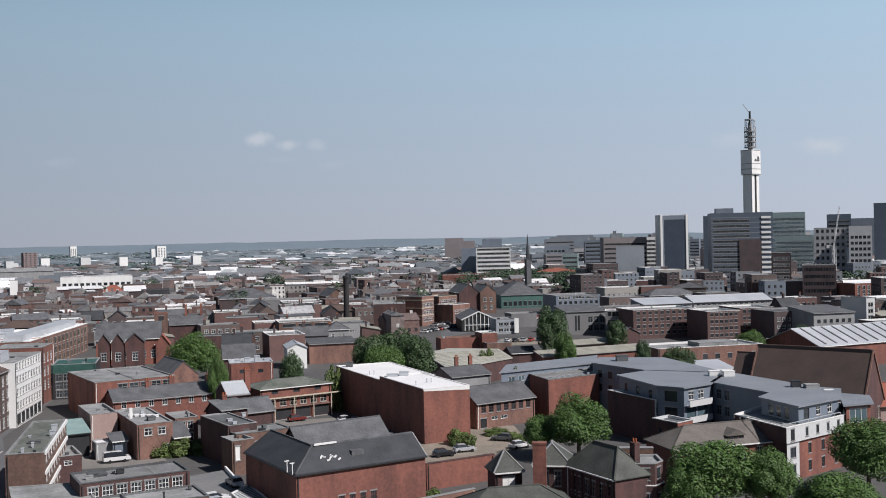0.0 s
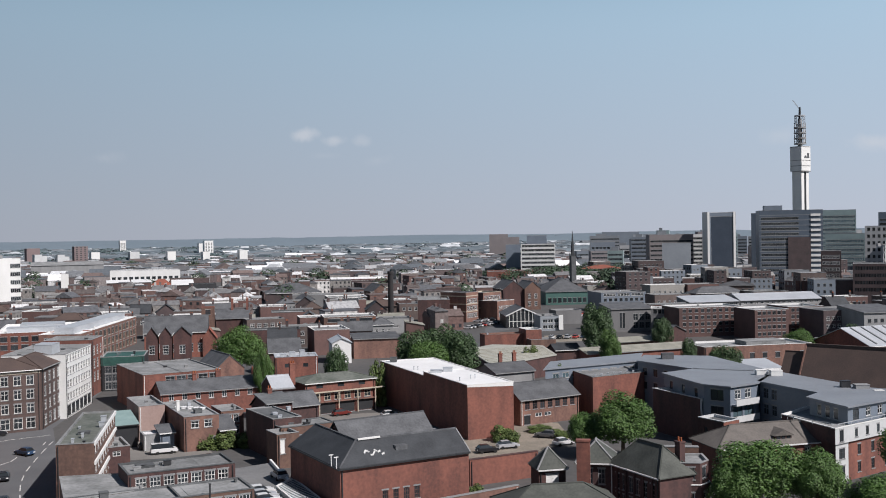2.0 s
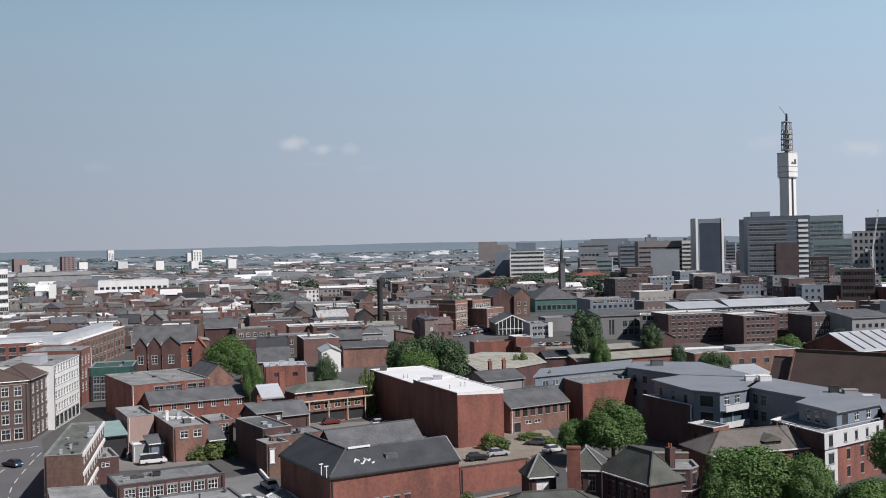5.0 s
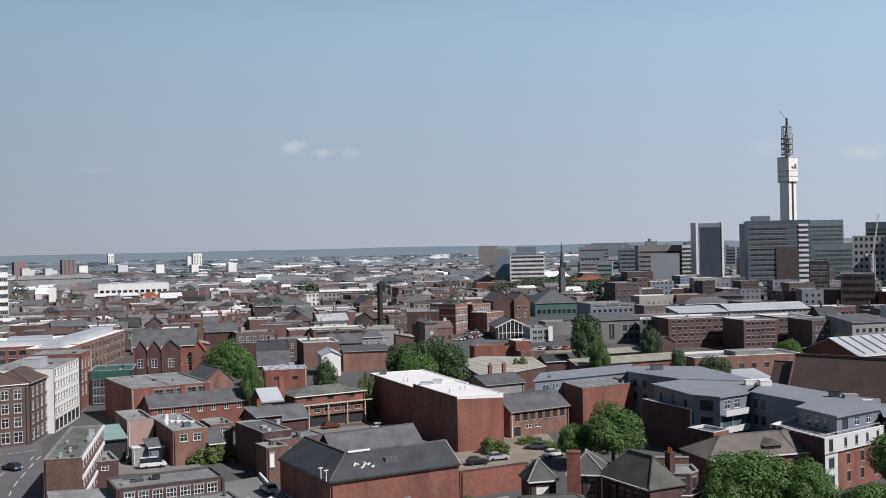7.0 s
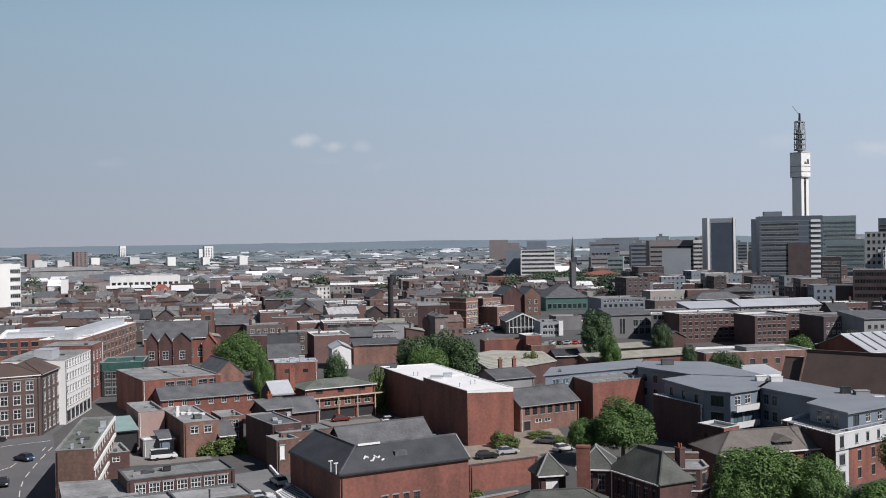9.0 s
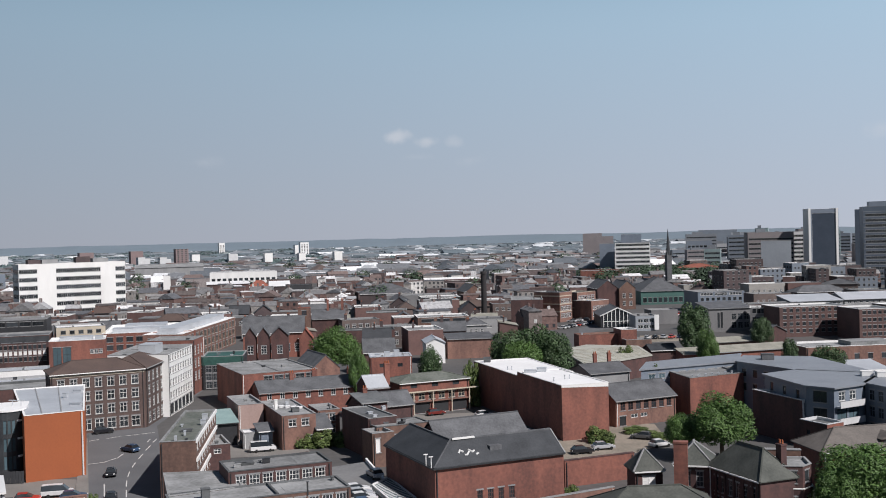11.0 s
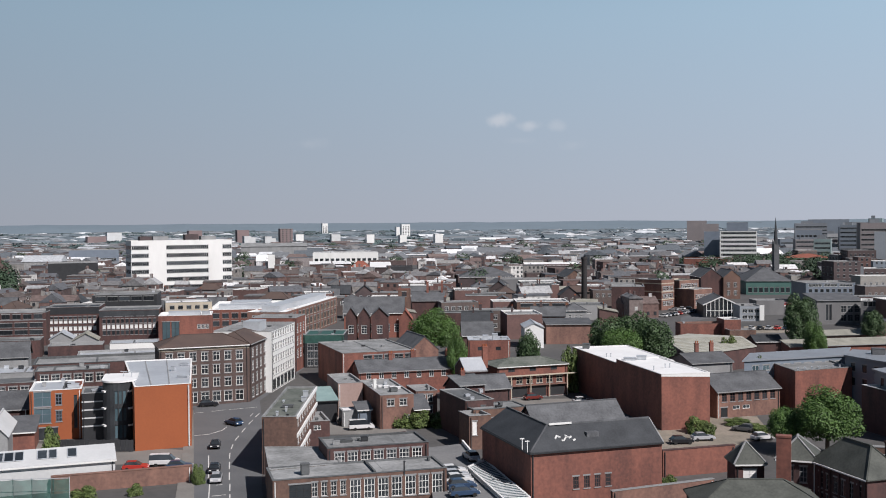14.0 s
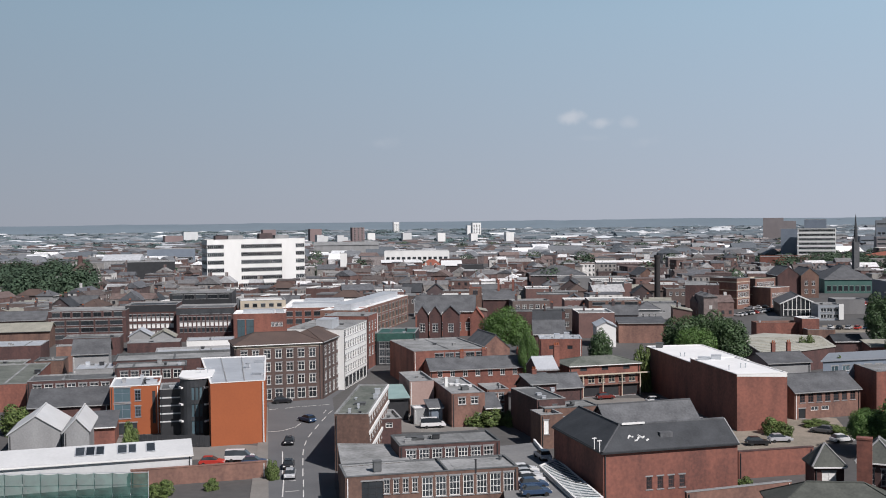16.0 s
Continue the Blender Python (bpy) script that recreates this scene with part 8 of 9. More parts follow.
block("city_block", 77.9, 594.0, 17.9, 14.9, 14.9, 17.0, HAZED_DARK, FELT, "dark brick city block with rows of small windows", coping=CONCRETE, front=[row(4, 1.2, 1.4, 2.0, rise=3.2, floors=6, style="sash", frame_mat=METAL_DARK)], side=[row(3, 1.6, 1.6, 2.0, rise=3.4, floors=6, style="plain", frame_mat=METAL_DARK)], far=True)
block("city_block", 291.4, 742.3, 4.1, 13.8, 11.2, 15.5, HAZE_GREY, FELT, "grey office block with window bands", coping=CONCRETE, front=[row(5, 1.2, 1.4, 2.0, rise=3.2, floors=6, style="sash", frame_mat=CONCRETE)], side=[row(3, 1.6, 1.6, 2.0, rise=3.4, floors=6, style="plain", frame_mat=METAL_DARK)], far=True)
block("city_block", 189.8, 587.8, 7.8, 6.5, 12.8, 10.6, HAZED_BROWN, FELT, "brown brick city block with a flat roof", coping=CONCRETE, front=[row(2, 1.2, 1.4, 2.0, rise=3.2, floors=6, style="sash", frame_mat=METAL_DARK)], side=[row(3, 1.6, 1.6, 2.0, rise=3.4, floors=6, style="plain", frame_mat=METAL_DARK)], far=True)
block("city_block", 134.6, 766.0, 15.4, 20.5, 14.5, 11.6, HAZED_DARK, FELT, "dark brick city block with rows of small windows", coping=CONCRETE, front=[row(6, 1.2, 1.4, 2.0, rise=3.2, floors=6, style="sash", frame_mat=CONCRETE)], side=[row(3, 1.6, 1.6, 2.0, rise=3.4, floors=6, style="plain", frame_mat=METAL_DARK)], far=True)
block("city_block", 87.3, 605.4, 5.4, 7.6, 13.6, 13.8, BAND_DIM, FELT, "grey banded office block", coping=FELT, front=[row(2, 1.2, 1.4, 2.0, rise=3.2, floors=6, style="plain", frame_mat=METAL_DARK)], side=[row(3, 1.6, 1.6, 2.0, rise=3.4, floors=6, style="plain", frame_mat=METAL_DARK)], far=True)
block("city_block", 203.5, 485.9, -3.1, 7.9, 13.2, 16.7, HAZED_DARK, METAL_PALE, "dark brick city block with rows of small windows", coping=WHITE, front=[row(3, 1.2, 1.4, 2.0, rise=3.2, floors=6, style="sash", frame_mat=METAL_DARK)], side=[row(3, 1.6, 1.6, 2.0, rise=3.4, floors=6, style="plain", frame_mat=METAL_DARK)], far=True)
block("city_block", 106.6, 745.9, 11.2, 19.0, 14.1, 18.7, HAZED_DARK, FELT_DARK, "dark brick city block with rows of small windows", coping=CONCRETE, front=[row(6, 1.2, 1.4, 2.0, rise=3.2, floors=6, style="sash", frame_mat=METAL_DARK)], side=[row(3, 1.6, 1.6, 2.0, rise=3.4, floors=6, style="plain", frame_mat=METAL_DARK)], far=True)
block("city_block", 294.4, 824.3, 0.1, 8.5, 16.2, 13.1, HAZE_GREY, SLATE, "grey office block with window bands", coping=WHITE, front=[row(3, 1.2, 1.4, 2.0, rise=3.2, floors=6, style="sash", frame_mat=METAL_DARK)], side=[row(3, 1.6, 1.6, 2.0, rise=3.4, floors=6, style="plain", frame_mat=METAL_DARK)], far=True)
block("city_block", 251.8, 788.7, 7.8, 16.3, 12.2, 16.3, HAZED_DARK, SLATE, "dark brick city block with rows of small windows", coping=WHITE, front=[row(5, 1.2, 1.4, 2.0, rise=3.2, floors=6, style="sash", frame_mat=METAL_DARK)], side=[row(3, 1.6, 1.6, 2.0, rise=3.4, floors=6, style="plain", frame_mat=METAL_DARK)], far=True)
block("city_block", 142.2, 737.0, 14.7, 12.2, 13.6, 15.6, HAZE_GREY, METAL_PALE, "grey office block with window bands", coping=WHITE, front=[row(4, 1.2, 1.4, 2.0, rise=3.2, floors=6, style="sash", frame_mat=CONCRETE)], side=[row(3, 1.6, 1.6, 2.0, rise=3.4, floors=6, style="plain", frame_mat=METAL_DARK)], far=True)
block("city_block", 416.1, 1014.7, 3.1, 23.5, 14.1, 10.2, HAZE_GREY, METAL_PALE, "grey office block with window bands", coping=CONCRETE, front=[row(8, 1.2, 1.4, 2.0, rise=3.2, floors=6, style="plain", frame_mat=METAL_DARK)], side=[row(3, 1.6, 1.6, 2.0, rise=3.4, floors=6, style="plain", frame_mat=METAL_DARK)], far=True)
block("city_block", 342.6, 865.3, -2.2, 19.4, 15.0, 12.3, HAZE_GREY, FELT_DARK, "grey office block with window bands", coping=CONCRETE, front=[row(7, 1.2, 1.4, 2.0, rise=3.2, floors=6, style="plain", frame_mat=METAL_DARK)], side=[row(3, 1.6, 1.6, 2.0, rise=3.4, floors=6, style="plain", frame_mat=METAL_DARK)], far=True)
block("city_block", 109.7, 705.4, 4.6, 14.8, 12.5, 12.0, HAZED_DARK, FELT_DARK, "dark brick city block with rows of small windows", coping=CONCRETE, front=[row(5, 1.2, 1.4, 2.0, rise=3.2, floors=6, style="plain", frame_mat=CONCRETE)], side=[row(3, 1.6, 1.6, 2.0, rise=3.4, floors=6, style="plain", frame_mat=METAL_DARK)], far=True)
block("city_block", 188.1, 1190.9, 16.6, 21.9, 17.2, 11.7, HAZED_PALE, SLATE, "pale stone city block with window rows", coping=CONCRETE, front=[row(7, 1.2, 1.4, 2.0, rise=3.2, floors=6, style="plain", frame_mat=CONCRETE)], side=[row(3, 1.6, 1.6, 2.0, rise=3.4, floors=6, style="plain", frame_mat=METAL_DARK)], far=True)
block("city_block", 91.5, 910.4, 13.8, 15.4, 14.4, 14.1, HAZED_BROWN, FELT, "brown brick city block with a flat roof", coping=WHITE, front=[row(5, 1.2, 1.4, 2.0, rise=3.2, floors=6, style="sash", frame_mat=CONCRETE)], side=[row(3, 1.6, 1.6, 2.0, rise=3.4, floors=6, style="plain", frame_mat=METAL_DARK)], far=True)
block("city_block", 129.1, 628.1, 1.8, 14.0, 11.3, 17.6, HAZED_PALE, SLATE, "pale stone city block with window rows", coping=WHITE, front=[row(5, 1.2, 1.4, 2.0, rise=3.2, floors=6, style="sash", frame_mat=METAL_DARK)], side=[row(3, 1.6, 1.6, 2.0, rise=3.4, floors=6, style="plain", frame_mat=METAL_DARK)], far=True)
block("city_block", 151.0, 1070.9, 17.4, 23.3, 17.0, 18.1, HAZED_PALE, FELT, "pale stone city block with window rows", coping=CONCRETE, front=[row(7, 1.2, 1.4, 2.0, rise=3.2, floors=6, style="plain", frame_mat=METAL_DARK)], side=[row(3, 1.6, 1.6, 2.0, rise=3.4, floors=6, style="plain", frame_mat=METAL_DARK)], far=True)
block("city_block", 145.6, 658.1, 7.0, 12.8, 17.6, 11.2, HAZE_GREY, FELT, "grey office block with window bands", coping=FELT, front=[row(4, 1.2, 1.4, 2.0, rise=3.2, floors=6, style="sash", frame_mat=CONCRETE)], side=[row(3, 1.6, 1.6, 2.0, rise=3.4, floors=6, style="plain", frame_mat=METAL_DARK)], far=True)
block("city_block", 127.4, 633.5, 8.4, 6.7, 10.1, 11.2, HAZED_DARK, FELT, "dark brick city block with rows of small windows", coping=CONCRETE, front=[row(2, 1.2, 1.4, 2.0, rise=3.2, floors=6, style="plain", frame_mat=CONCRETE)], side=[row(3, 1.6, 1.6, 2.0, rise=3.4, floors=6, style="plain", frame_mat=METAL_DARK)], far=True)
block("city_block", 355.6, 1010.1, 6.3, 12.8, 16.9, 10.2, HAZE_GREY, METAL_PALE, "grey office block with window bands", coping=FELT, front=[row(4, 1.2, 1.4, 2.0, rise=3.2, floors=6, style="sash", frame_mat=METAL_DARK)], side=[row(3, 1.6, 1.6, 2.0, rise=3.4, floors=6, style="plain", frame_mat=METAL_DARK)], far=True)
block("city_block", 244.4, 637.3, 4.7, 7.7, 10.2, 9.1, HAZE_GREY, SLATE, "grey office block with window bands", coping=WHITE, front=[row(2, 1.2, 1.4, 2.0, rise=3.2, floors=6, style="sash", frame_mat=METAL_DARK)], side=[row(3, 1.6, 1.6, 2.0, rise=3.4, floors=6, style="plain", frame_mat=METAL_DARK)], far=True)
block("city_block", 130.7, 610.7, 1.6, 7.2, 17.1, 16.3, HAZED_DARK, SLATE, "dark brick city block with rows of small windows", coping=FELT, front=[row(2, 1.2, 1.4, 2.0, rise=3.2, floors=6, style="sash", frame_mat=METAL_DARK)], side=[row(3, 1.6, 1.6, 2.0, rise=3.4, floors=6, style="plain", frame_mat=METAL_DARK)], far=True)
block("city_block", 160.0, 680.5, 12.2, 14.2, 11.6, 15.4, HAZED_DARK, METAL_PALE, "dark brick city block with rows of small windows", coping=FELT, front=[row(4, 1.2, 1.4, 2.0, rise=3.2, floors=6, style="sash", frame_mat=METAL_DARK)], side=[row(3, 1.6, 1.6, 2.0, rise=3.4, floors=6, style="plain", frame_mat=METAL_DARK)], far=True)
block("city_block", 132.0, 689.6, 2.5, 15.6, 13.8, 10.8, HAZED_PALE, METAL_PALE, "pale stone city block with window rows", coping=WHITE, front=[row(5, 1.2, 1.4, 2.0, rise=3.2, floors=6, style="sash", frame_mat=CONCRETE)], side=[row(3, 1.6, 1.6, 2.0, rise=3.4, floors=6, style="plain", frame_mat=METAL_DARK)], far=True)
block("city_block", 100.7, 663.3, 5.1, 7.3, 12.7, 17.0, HAZED_RED, FELT, "red brick city block with a flat roof", coping=CONCRETE, front=[row(2, 1.2, 1.4, 2.0, rise=3.2, floors=6, style="sash", frame_mat=METAL_DARK)], side=[row(3, 1.6, 1.6, 2.0, rise=3.4, floors=6, style="plain", frame_mat=METAL_DARK)], far=True)
block("city_block", 195.6, 668.3, -2.9, 15.3, 13.3, 10.3, HAZE_GREY, FELT_DARK, "grey office block with window bands", coping=CONCRETE, front=[row(5, 1.2, 1.4, 2.0, rise=3.2, floors=6, style="sash", frame_mat=METAL_DARK)], side=[row(3, 1.6, 1.6, 2.0, rise=3.4, floors=6, style="plain", frame_mat=METAL_DARK)], far=True)
block("city_block", 124.2, 806.7, 16.9, 10.1, 10.9, 11.2, HAZED_PALE, FELT, "pale stone city block with window rows", coping=CONCRETE, front=[row(3, 1.2, 1.4, 2.0, rise=3.2, floors=6, style="plain", frame_mat=METAL_DARK)], side=[row(3, 1.6, 1.6, 2.0, rise=3.4, floors=6, style="plain", frame_mat=METAL_DARK)], far=True)
block("city_block", 184.3, 801.6, 0.8, 8.9, 15.6, 10.0, HAZED_DARK, FELT, "dark brick city block with rows of small windows", coping=WHITE, front=[row(3, 1.2, 1.4, 2.0, rise=3.2, floors=6, style="sash", frame_mat=CONCRETE)], side=[row(3, 1.6, 1.6, 2.0, rise=3.4, floors=6, style="plain", frame_mat=METAL_DARK)], far=True)
block("city_block", 102.0, 705.6, 5.1, 16.9, 12.0, 14.7, HAZED_BROWN, FELT, "brown brick city block with a flat roof", coping=CONCRETE, front=[row(5, 1.2, 1.4, 2.0, rise=3.2, floors=6, style="plain", frame_mat=METAL_DARK)], side=[row(3, 1.6, 1.6, 2.0, rise=3.4, floors=6, style="plain", frame_mat=METAL_DARK)], far=True)
block("city_block", 279.5, 818.9, 6.8, 11.4, 10.1, 9.8, BAND_DIM, METAL_PALE, "grey banded office block", coping=CONCRETE, front=[row(4, 1.2, 1.4, 2.0, rise=3.2, floors=6, style="sash", frame_mat=CONCRETE)], side=[row(3, 1.6, 1.6, 2.0, rise=3.4, floors=6, style="plain", frame_mat=METAL_DARK)], far=True)
block("city_block", 171.2, 831.7, 7.7, 19.7, 17.7, 10.5, HAZED_BROWN, FELT_DARK, "brown brick city block with a flat roof", coping=FELT, front=[row(6, 1.2, 1.4, 2.0, rise=3.2, floors=6, style="sash", frame_mat=METAL_DARK)], side=[row(3, 1.6, 1.6, 2.0, rise=3.4, floors=6, style="plain", frame_mat=METAL_DARK)], far=True)
block("city_block", 101.8, 755.5, 17.9, 12.9, 13.9, 15.3, GREY_RENDER, FELT_DARK, "grey concrete city block with window rows", coping=CONCRETE, front=[row(4, 1.2, 1.4, 2.0, rise=3.2, floors=6, style="sash", frame_mat=CONCRETE)], side=[row(3, 1.6, 1.6, 2.0, rise=3.4, floors=6, style="plain", frame_mat=METAL_DARK)], far=True)
block("city_block", 114.2, 694.3, 10.0, 16.3, 11.1, 13.5, HAZE_GREY, SLATE, "grey office block with window bands", coping=WHITE, front=[row(5, 1.2, 1.4, 2.0, rise=3.2, floors=6, style="sash", frame_mat=METAL_DARK)], side=[row(3, 1.6, 1.6, 2.0, rise=3.4, floors=6, style="plain", frame_mat=METAL_DARK)], far=True)
block("city_block", 220.3, 602.8, -6.5, 9.5, 13.2, 15.2, BAND_DIM, SLATE, "grey banded office block", coping=CONCRETE, front=[row(3, 1.2, 1.4, 2.0, rise=3.2, floors=6, style="plain", frame_mat=METAL_DARK)], side=[row(3, 1.6, 1.6, 2.0, rise=3.4, floors=6, style="plain", frame_mat=METAL_DARK)], far=True)
block("city_block", 186.5, 1388.9, 12.1, 15.1, 17.1, 14.0, HAZED_DARK, FELT, "dark brick city block with rows of small windows", coping=FELT, front=[row(5, 1.2, 1.4, 2.0, rise=3.2, floors=6, style="sash", frame_mat=METAL_DARK)], side=[row(3, 1.6, 1.6, 2.0, rise=3.4, floors=6, style="plain", frame_mat=METAL_DARK)], far=True)
block("city_block", 160.2, 1208.4, 12.0, 19.6, 16.5, 13.3, HAZED_PALE, FELT_DARK, "pale stone city block with window rows", coping=WHITE, front=[row(6, 1.2, 1.4, 2.0, rise=3.2, floors=6, style="sash", frame_mat=CONCRETE)], side=[row(3, 1.6, 1.6, 2.0, rise=3.4, floors=6, style="plain", frame_mat=METAL_DARK)], far=True)
block("city_block", 251.4, 747.9, -5.2, 16.9, 15.4, 9.2, BAND_DIM, FELT, "grey banded office block", coping=CONCRETE, front=[row(6, 1.2, 1.4, 2.0, rise=3.2, floors=6, style="sash", frame_mat=METAL_DARK)], side=[row(3, 1.6, 1.6, 2.0, rise=3.4, floors=6, style="plain", frame_mat=METAL_DARK)], far=True)
block("city_block", 155.5, 625.3, -0.5, 12.4, 15.7, 10.7, HAZE_GREY, FELT_DARK, "grey office block with window bands", coping=CONCRETE, front=[row(4, 1.2, 1.4, 2.0, rise=3.2, floors=6, style="sash", frame_mat=CONCRETE)], side=[row(3, 1.6, 1.6, 2.0, rise=3.4, floors=6, style="plain", frame_mat=METAL_DARK)], far=True)
block("city_block", 182.4, 651.6, 3.7, 15.6, 10.5, 14.3, BAND_DIM, FELT_DARK, "grey banded office block", coping=FELT, front=[row(5, 1.2, 1.4, 2.0, rise=3.2, floors=6, style="sash", frame_mat=METAL_DARK)], side=[row(3, 1.6, 1.6, 2.0, rise=3.4, floors=6, style="plain", frame_mat=METAL_DARK)], far=True)
block("city_block", 288.7, 688.5, -3.1, 8.3, 10.1, 14.4, HAZED_RED, SLATE, "red brick city block with a flat roof", coping=FELT, front=[row(3, 1.2, 1.4, 2.0, rise=3.2, floors=6, style="plain", frame_mat=METAL_DARK)], side=[row(3, 1.6, 1.6, 2.0, rise=3.4, floors=6, style="plain", frame_mat=METAL_DARK)], far=True)
block("city_block", 80.1, 655.5, 12.7, 7.2, 10.7, 14.1, HAZED_BROWN, FELT, "brown brick city block with a flat roof", coping=CONCRETE, front=[row(2, 1.2, 1.4, 2.0, rise=3.2, floors=6, style="sash", frame_mat=CONCRETE)], side=[row(3, 1.6, 1.6, 2.0, rise=3.4, floors=6, style="plain", frame_mat=METAL_DARK)], far=True)
block("city_block", 159.7, 638.7, 5.5, 11.4, 15.1, 14.7, HAZED_DARK, FELT, "dark brick city block with rows of small windows", coping=FELT, front=[row(4, 1.2, 1.4, 2.0, rise=3.2, floors=6, style="plain", frame_mat=METAL_DARK)], side=[row(3, 1.6, 1.6, 2.0, rise=3.4, floors=6, style="plain", frame_mat=METAL_DARK)], far=True)
block("city_block", 222.2, 588.9, -1.2, 11.8, 16.3, 10.6, HAZED_PALE, SLATE, "pale stone city block with window rows", coping=CONCRETE, front=[row(4, 1.2, 1.4, 2.0, rise=3.2, floors=6, style="plain", frame_mat=CONCRETE)], side=[row(3, 1.6, 1.6, 2.0, rise=3.4, floors=6, style="plain", frame_mat=METAL_DARK)], far=True)
block("city_block", 80.3, 616.6, 12.3, 7.1, 14.6, 12.0, HAZED_RED, METAL_PALE, "red brick city block with a flat roof", coping=WHITE, front=[row(2, 1.2, 1.4, 2.0, rise=3.2, floors=6, style="plain", frame_mat=METAL_DARK)], side=[row(3, 1.6, 1.6, 2.0, rise=3.4, floors=6, style="plain", frame_mat=METAL_DARK)], far=True)
block("city_block", 141.8, 654.3, 7.1, 16.0, 13.9, 15.7, HAZE_GREY, FELT_DARK, "grey office block with window bands", coping=CONCRETE, front=[row(5, 1.2, 1.4, 2.0, rise=3.2, floors=6, style="sash", frame_mat=CONCRETE)], side=[row(3, 1.6, 1.6, 2.0, rise=3.4, floors=6, style="plain", frame_mat=METAL_DARK)], far=True)
block("city_block", 335.6, 954.7, -5.7, 10.9, 16.4, 11.4, HAZED_BROWN, METAL_PALE, "brown brick city block with a flat roof", coping=CONCRETE, front=[row(4, 1.2, 1.4, 2.0, rise=3.2, floors=6, style="plain", frame_mat=METAL_DARK)], side=[row(3, 1.6, 1.6, 2.0, rise=3.4, floors=6, style="plain", frame_mat=METAL_DARK)], far=True)
block("city_block", 280.8, 687.1, -8.6, 11.2, 10.6, 10.8, HAZED_RED, FELT_DARK, "red brick city block with a flat roof", coping=WHITE, front=[row(4, 1.2, 1.4, 2.0, rise=3.2, floors=6, style="plain", frame_mat=METAL_DARK)], side=[row(3, 1.6, 1.6, 2.0, rise=3.4, floors=6, style="plain", frame_mat=METAL_DARK)], far=True)
block("city_block", 266.6, 763.4, -5.5, 7.2, 16.5, 14.7, HAZE_GREY, SLATE, "grey office block with window bands", coping=CONCRETE, front=[row(2, 1.2, 1.4, 2.0, rise=3.2, floors=6, style="plain", frame_mat=METAL_DARK)], side=[row(3, 1.6, 1.6, 2.0, rise=3.4, floors=6, style="plain", frame_mat=METAL_DARK)], far=True)
block("city_block", 157.6, 513.0, -3.6, 10.2, 12.5, 15.1, HAZE_GREY, METAL_PALE, "grey office block with window bands", coping=CONCRETE, front=[row(3, 1.2, 1.4, 2.0, rise=3.2, floors=6, style="plain", frame_mat=METAL_DARK)], side=[row(3, 1.6, 1.6, 2.0, rise=3.4, floors=6, style="plain", frame_mat=METAL_DARK)], far=True)
block("city_block", 121.3, 825.7, 5.4, 8.6, 16.6, 13.5, HAZED_BROWN, FELT, "brown brick city block with a flat roof", coping=CONCRETE, front=[row(3, 1.2, 1.4, 2.0, rise=3.2, floors=6, style="plain", frame_mat=CONCRETE)], side=[row(3, 1.6, 1.6, 2.0, rise=3.4, floors=6, style="plain", frame_mat=METAL_DARK)], far=True)

# ---- crowded offices along the skyline ----
def skyline():
    rng = random.Random(5)
    kinds = ((HAZE_GREY, "hazy blue-grey office block with window bands"), (BAND_DIM, "dull grey office block with window bands"), (HAZED_CONCRETE, "haze-greyed brown concrete office block"), (GREEN_CLAD, "pale green glass office block"), (BAND_PALE, "pale stone office block with dark bands"))
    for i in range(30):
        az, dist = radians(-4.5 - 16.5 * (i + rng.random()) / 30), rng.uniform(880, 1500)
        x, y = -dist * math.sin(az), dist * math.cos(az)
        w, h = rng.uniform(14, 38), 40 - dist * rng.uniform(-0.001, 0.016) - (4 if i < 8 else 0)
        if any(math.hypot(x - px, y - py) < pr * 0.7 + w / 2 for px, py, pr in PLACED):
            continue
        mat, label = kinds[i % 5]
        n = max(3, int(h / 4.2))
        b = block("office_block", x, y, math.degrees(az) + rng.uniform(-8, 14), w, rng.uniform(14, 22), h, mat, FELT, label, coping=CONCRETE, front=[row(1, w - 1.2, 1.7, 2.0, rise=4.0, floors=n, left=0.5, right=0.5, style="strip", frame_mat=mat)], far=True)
        roof_box(b, w * 0.2, 4, h - 0.45, w * rng.uniform(0.2, 0.5), 5, rng.uniform(2, 4), BAND_DIM, "plant_room")


skyline()


def tower_crane(x, y, mast, tip):
    """A slim lattice crane with a raised jib, far off among the offices."""
    c = tagged(new("tower_crane"), "pale lattice tower crane with a raised jib", "crane")
    c.matrix_world = pose(x, y, 0, 0, 0, 15)
    bm = bmesh.new()
    for u, v in ((-1, -1), (1, -1), (1, 1), (-1, 1)):
        beam(bm, (u, v, 0), (u, v, mast), 0.16)
    k = 0
    for z in range(2, int(mast) - 2, 3):
        k += 1
        beam(bm, (-1 if k % 2 else 1, -1, z), (1 if k % 2 else -1, -1, z + 3), 0.1)
        beam(bm, (-1, -1 if k % 2 else 1, z), (-1, 1 if k % 2 else -1, z + 3), 0.1)
    part("mast", bm, PALE_CLAD, c)
    bm = bmesh.new()
    for v in (-0.6, 0.6):
        beam(bm, (0, v, mast), (5.5, v, tip), 0.14)
    for i in range(10):
        a, b2 = Vector((0, -0.6, mast)).lerp(Vector((5.5, -0.6, tip)), i / 10), Vector((0, 0.6, mast)).lerp(Vector((5.5, 0.6, tip)), (i + 1) / 10)
        beam(bm, a, b2, 0.09)
    part("jib", bm, PALE_CLAD, c)
    bm = bmesh.new()
    beam(bm, (0, 0, mast), (-6, 0, mast + 1), 0.3)
    box(bm, -7, -1, mast - 1.2, -4.5, 1, mast + 1.0)
    part("counterweight", bm, CONCRETE, c)


tower_crane(292.4, 781.3, 27.0, 57.0)

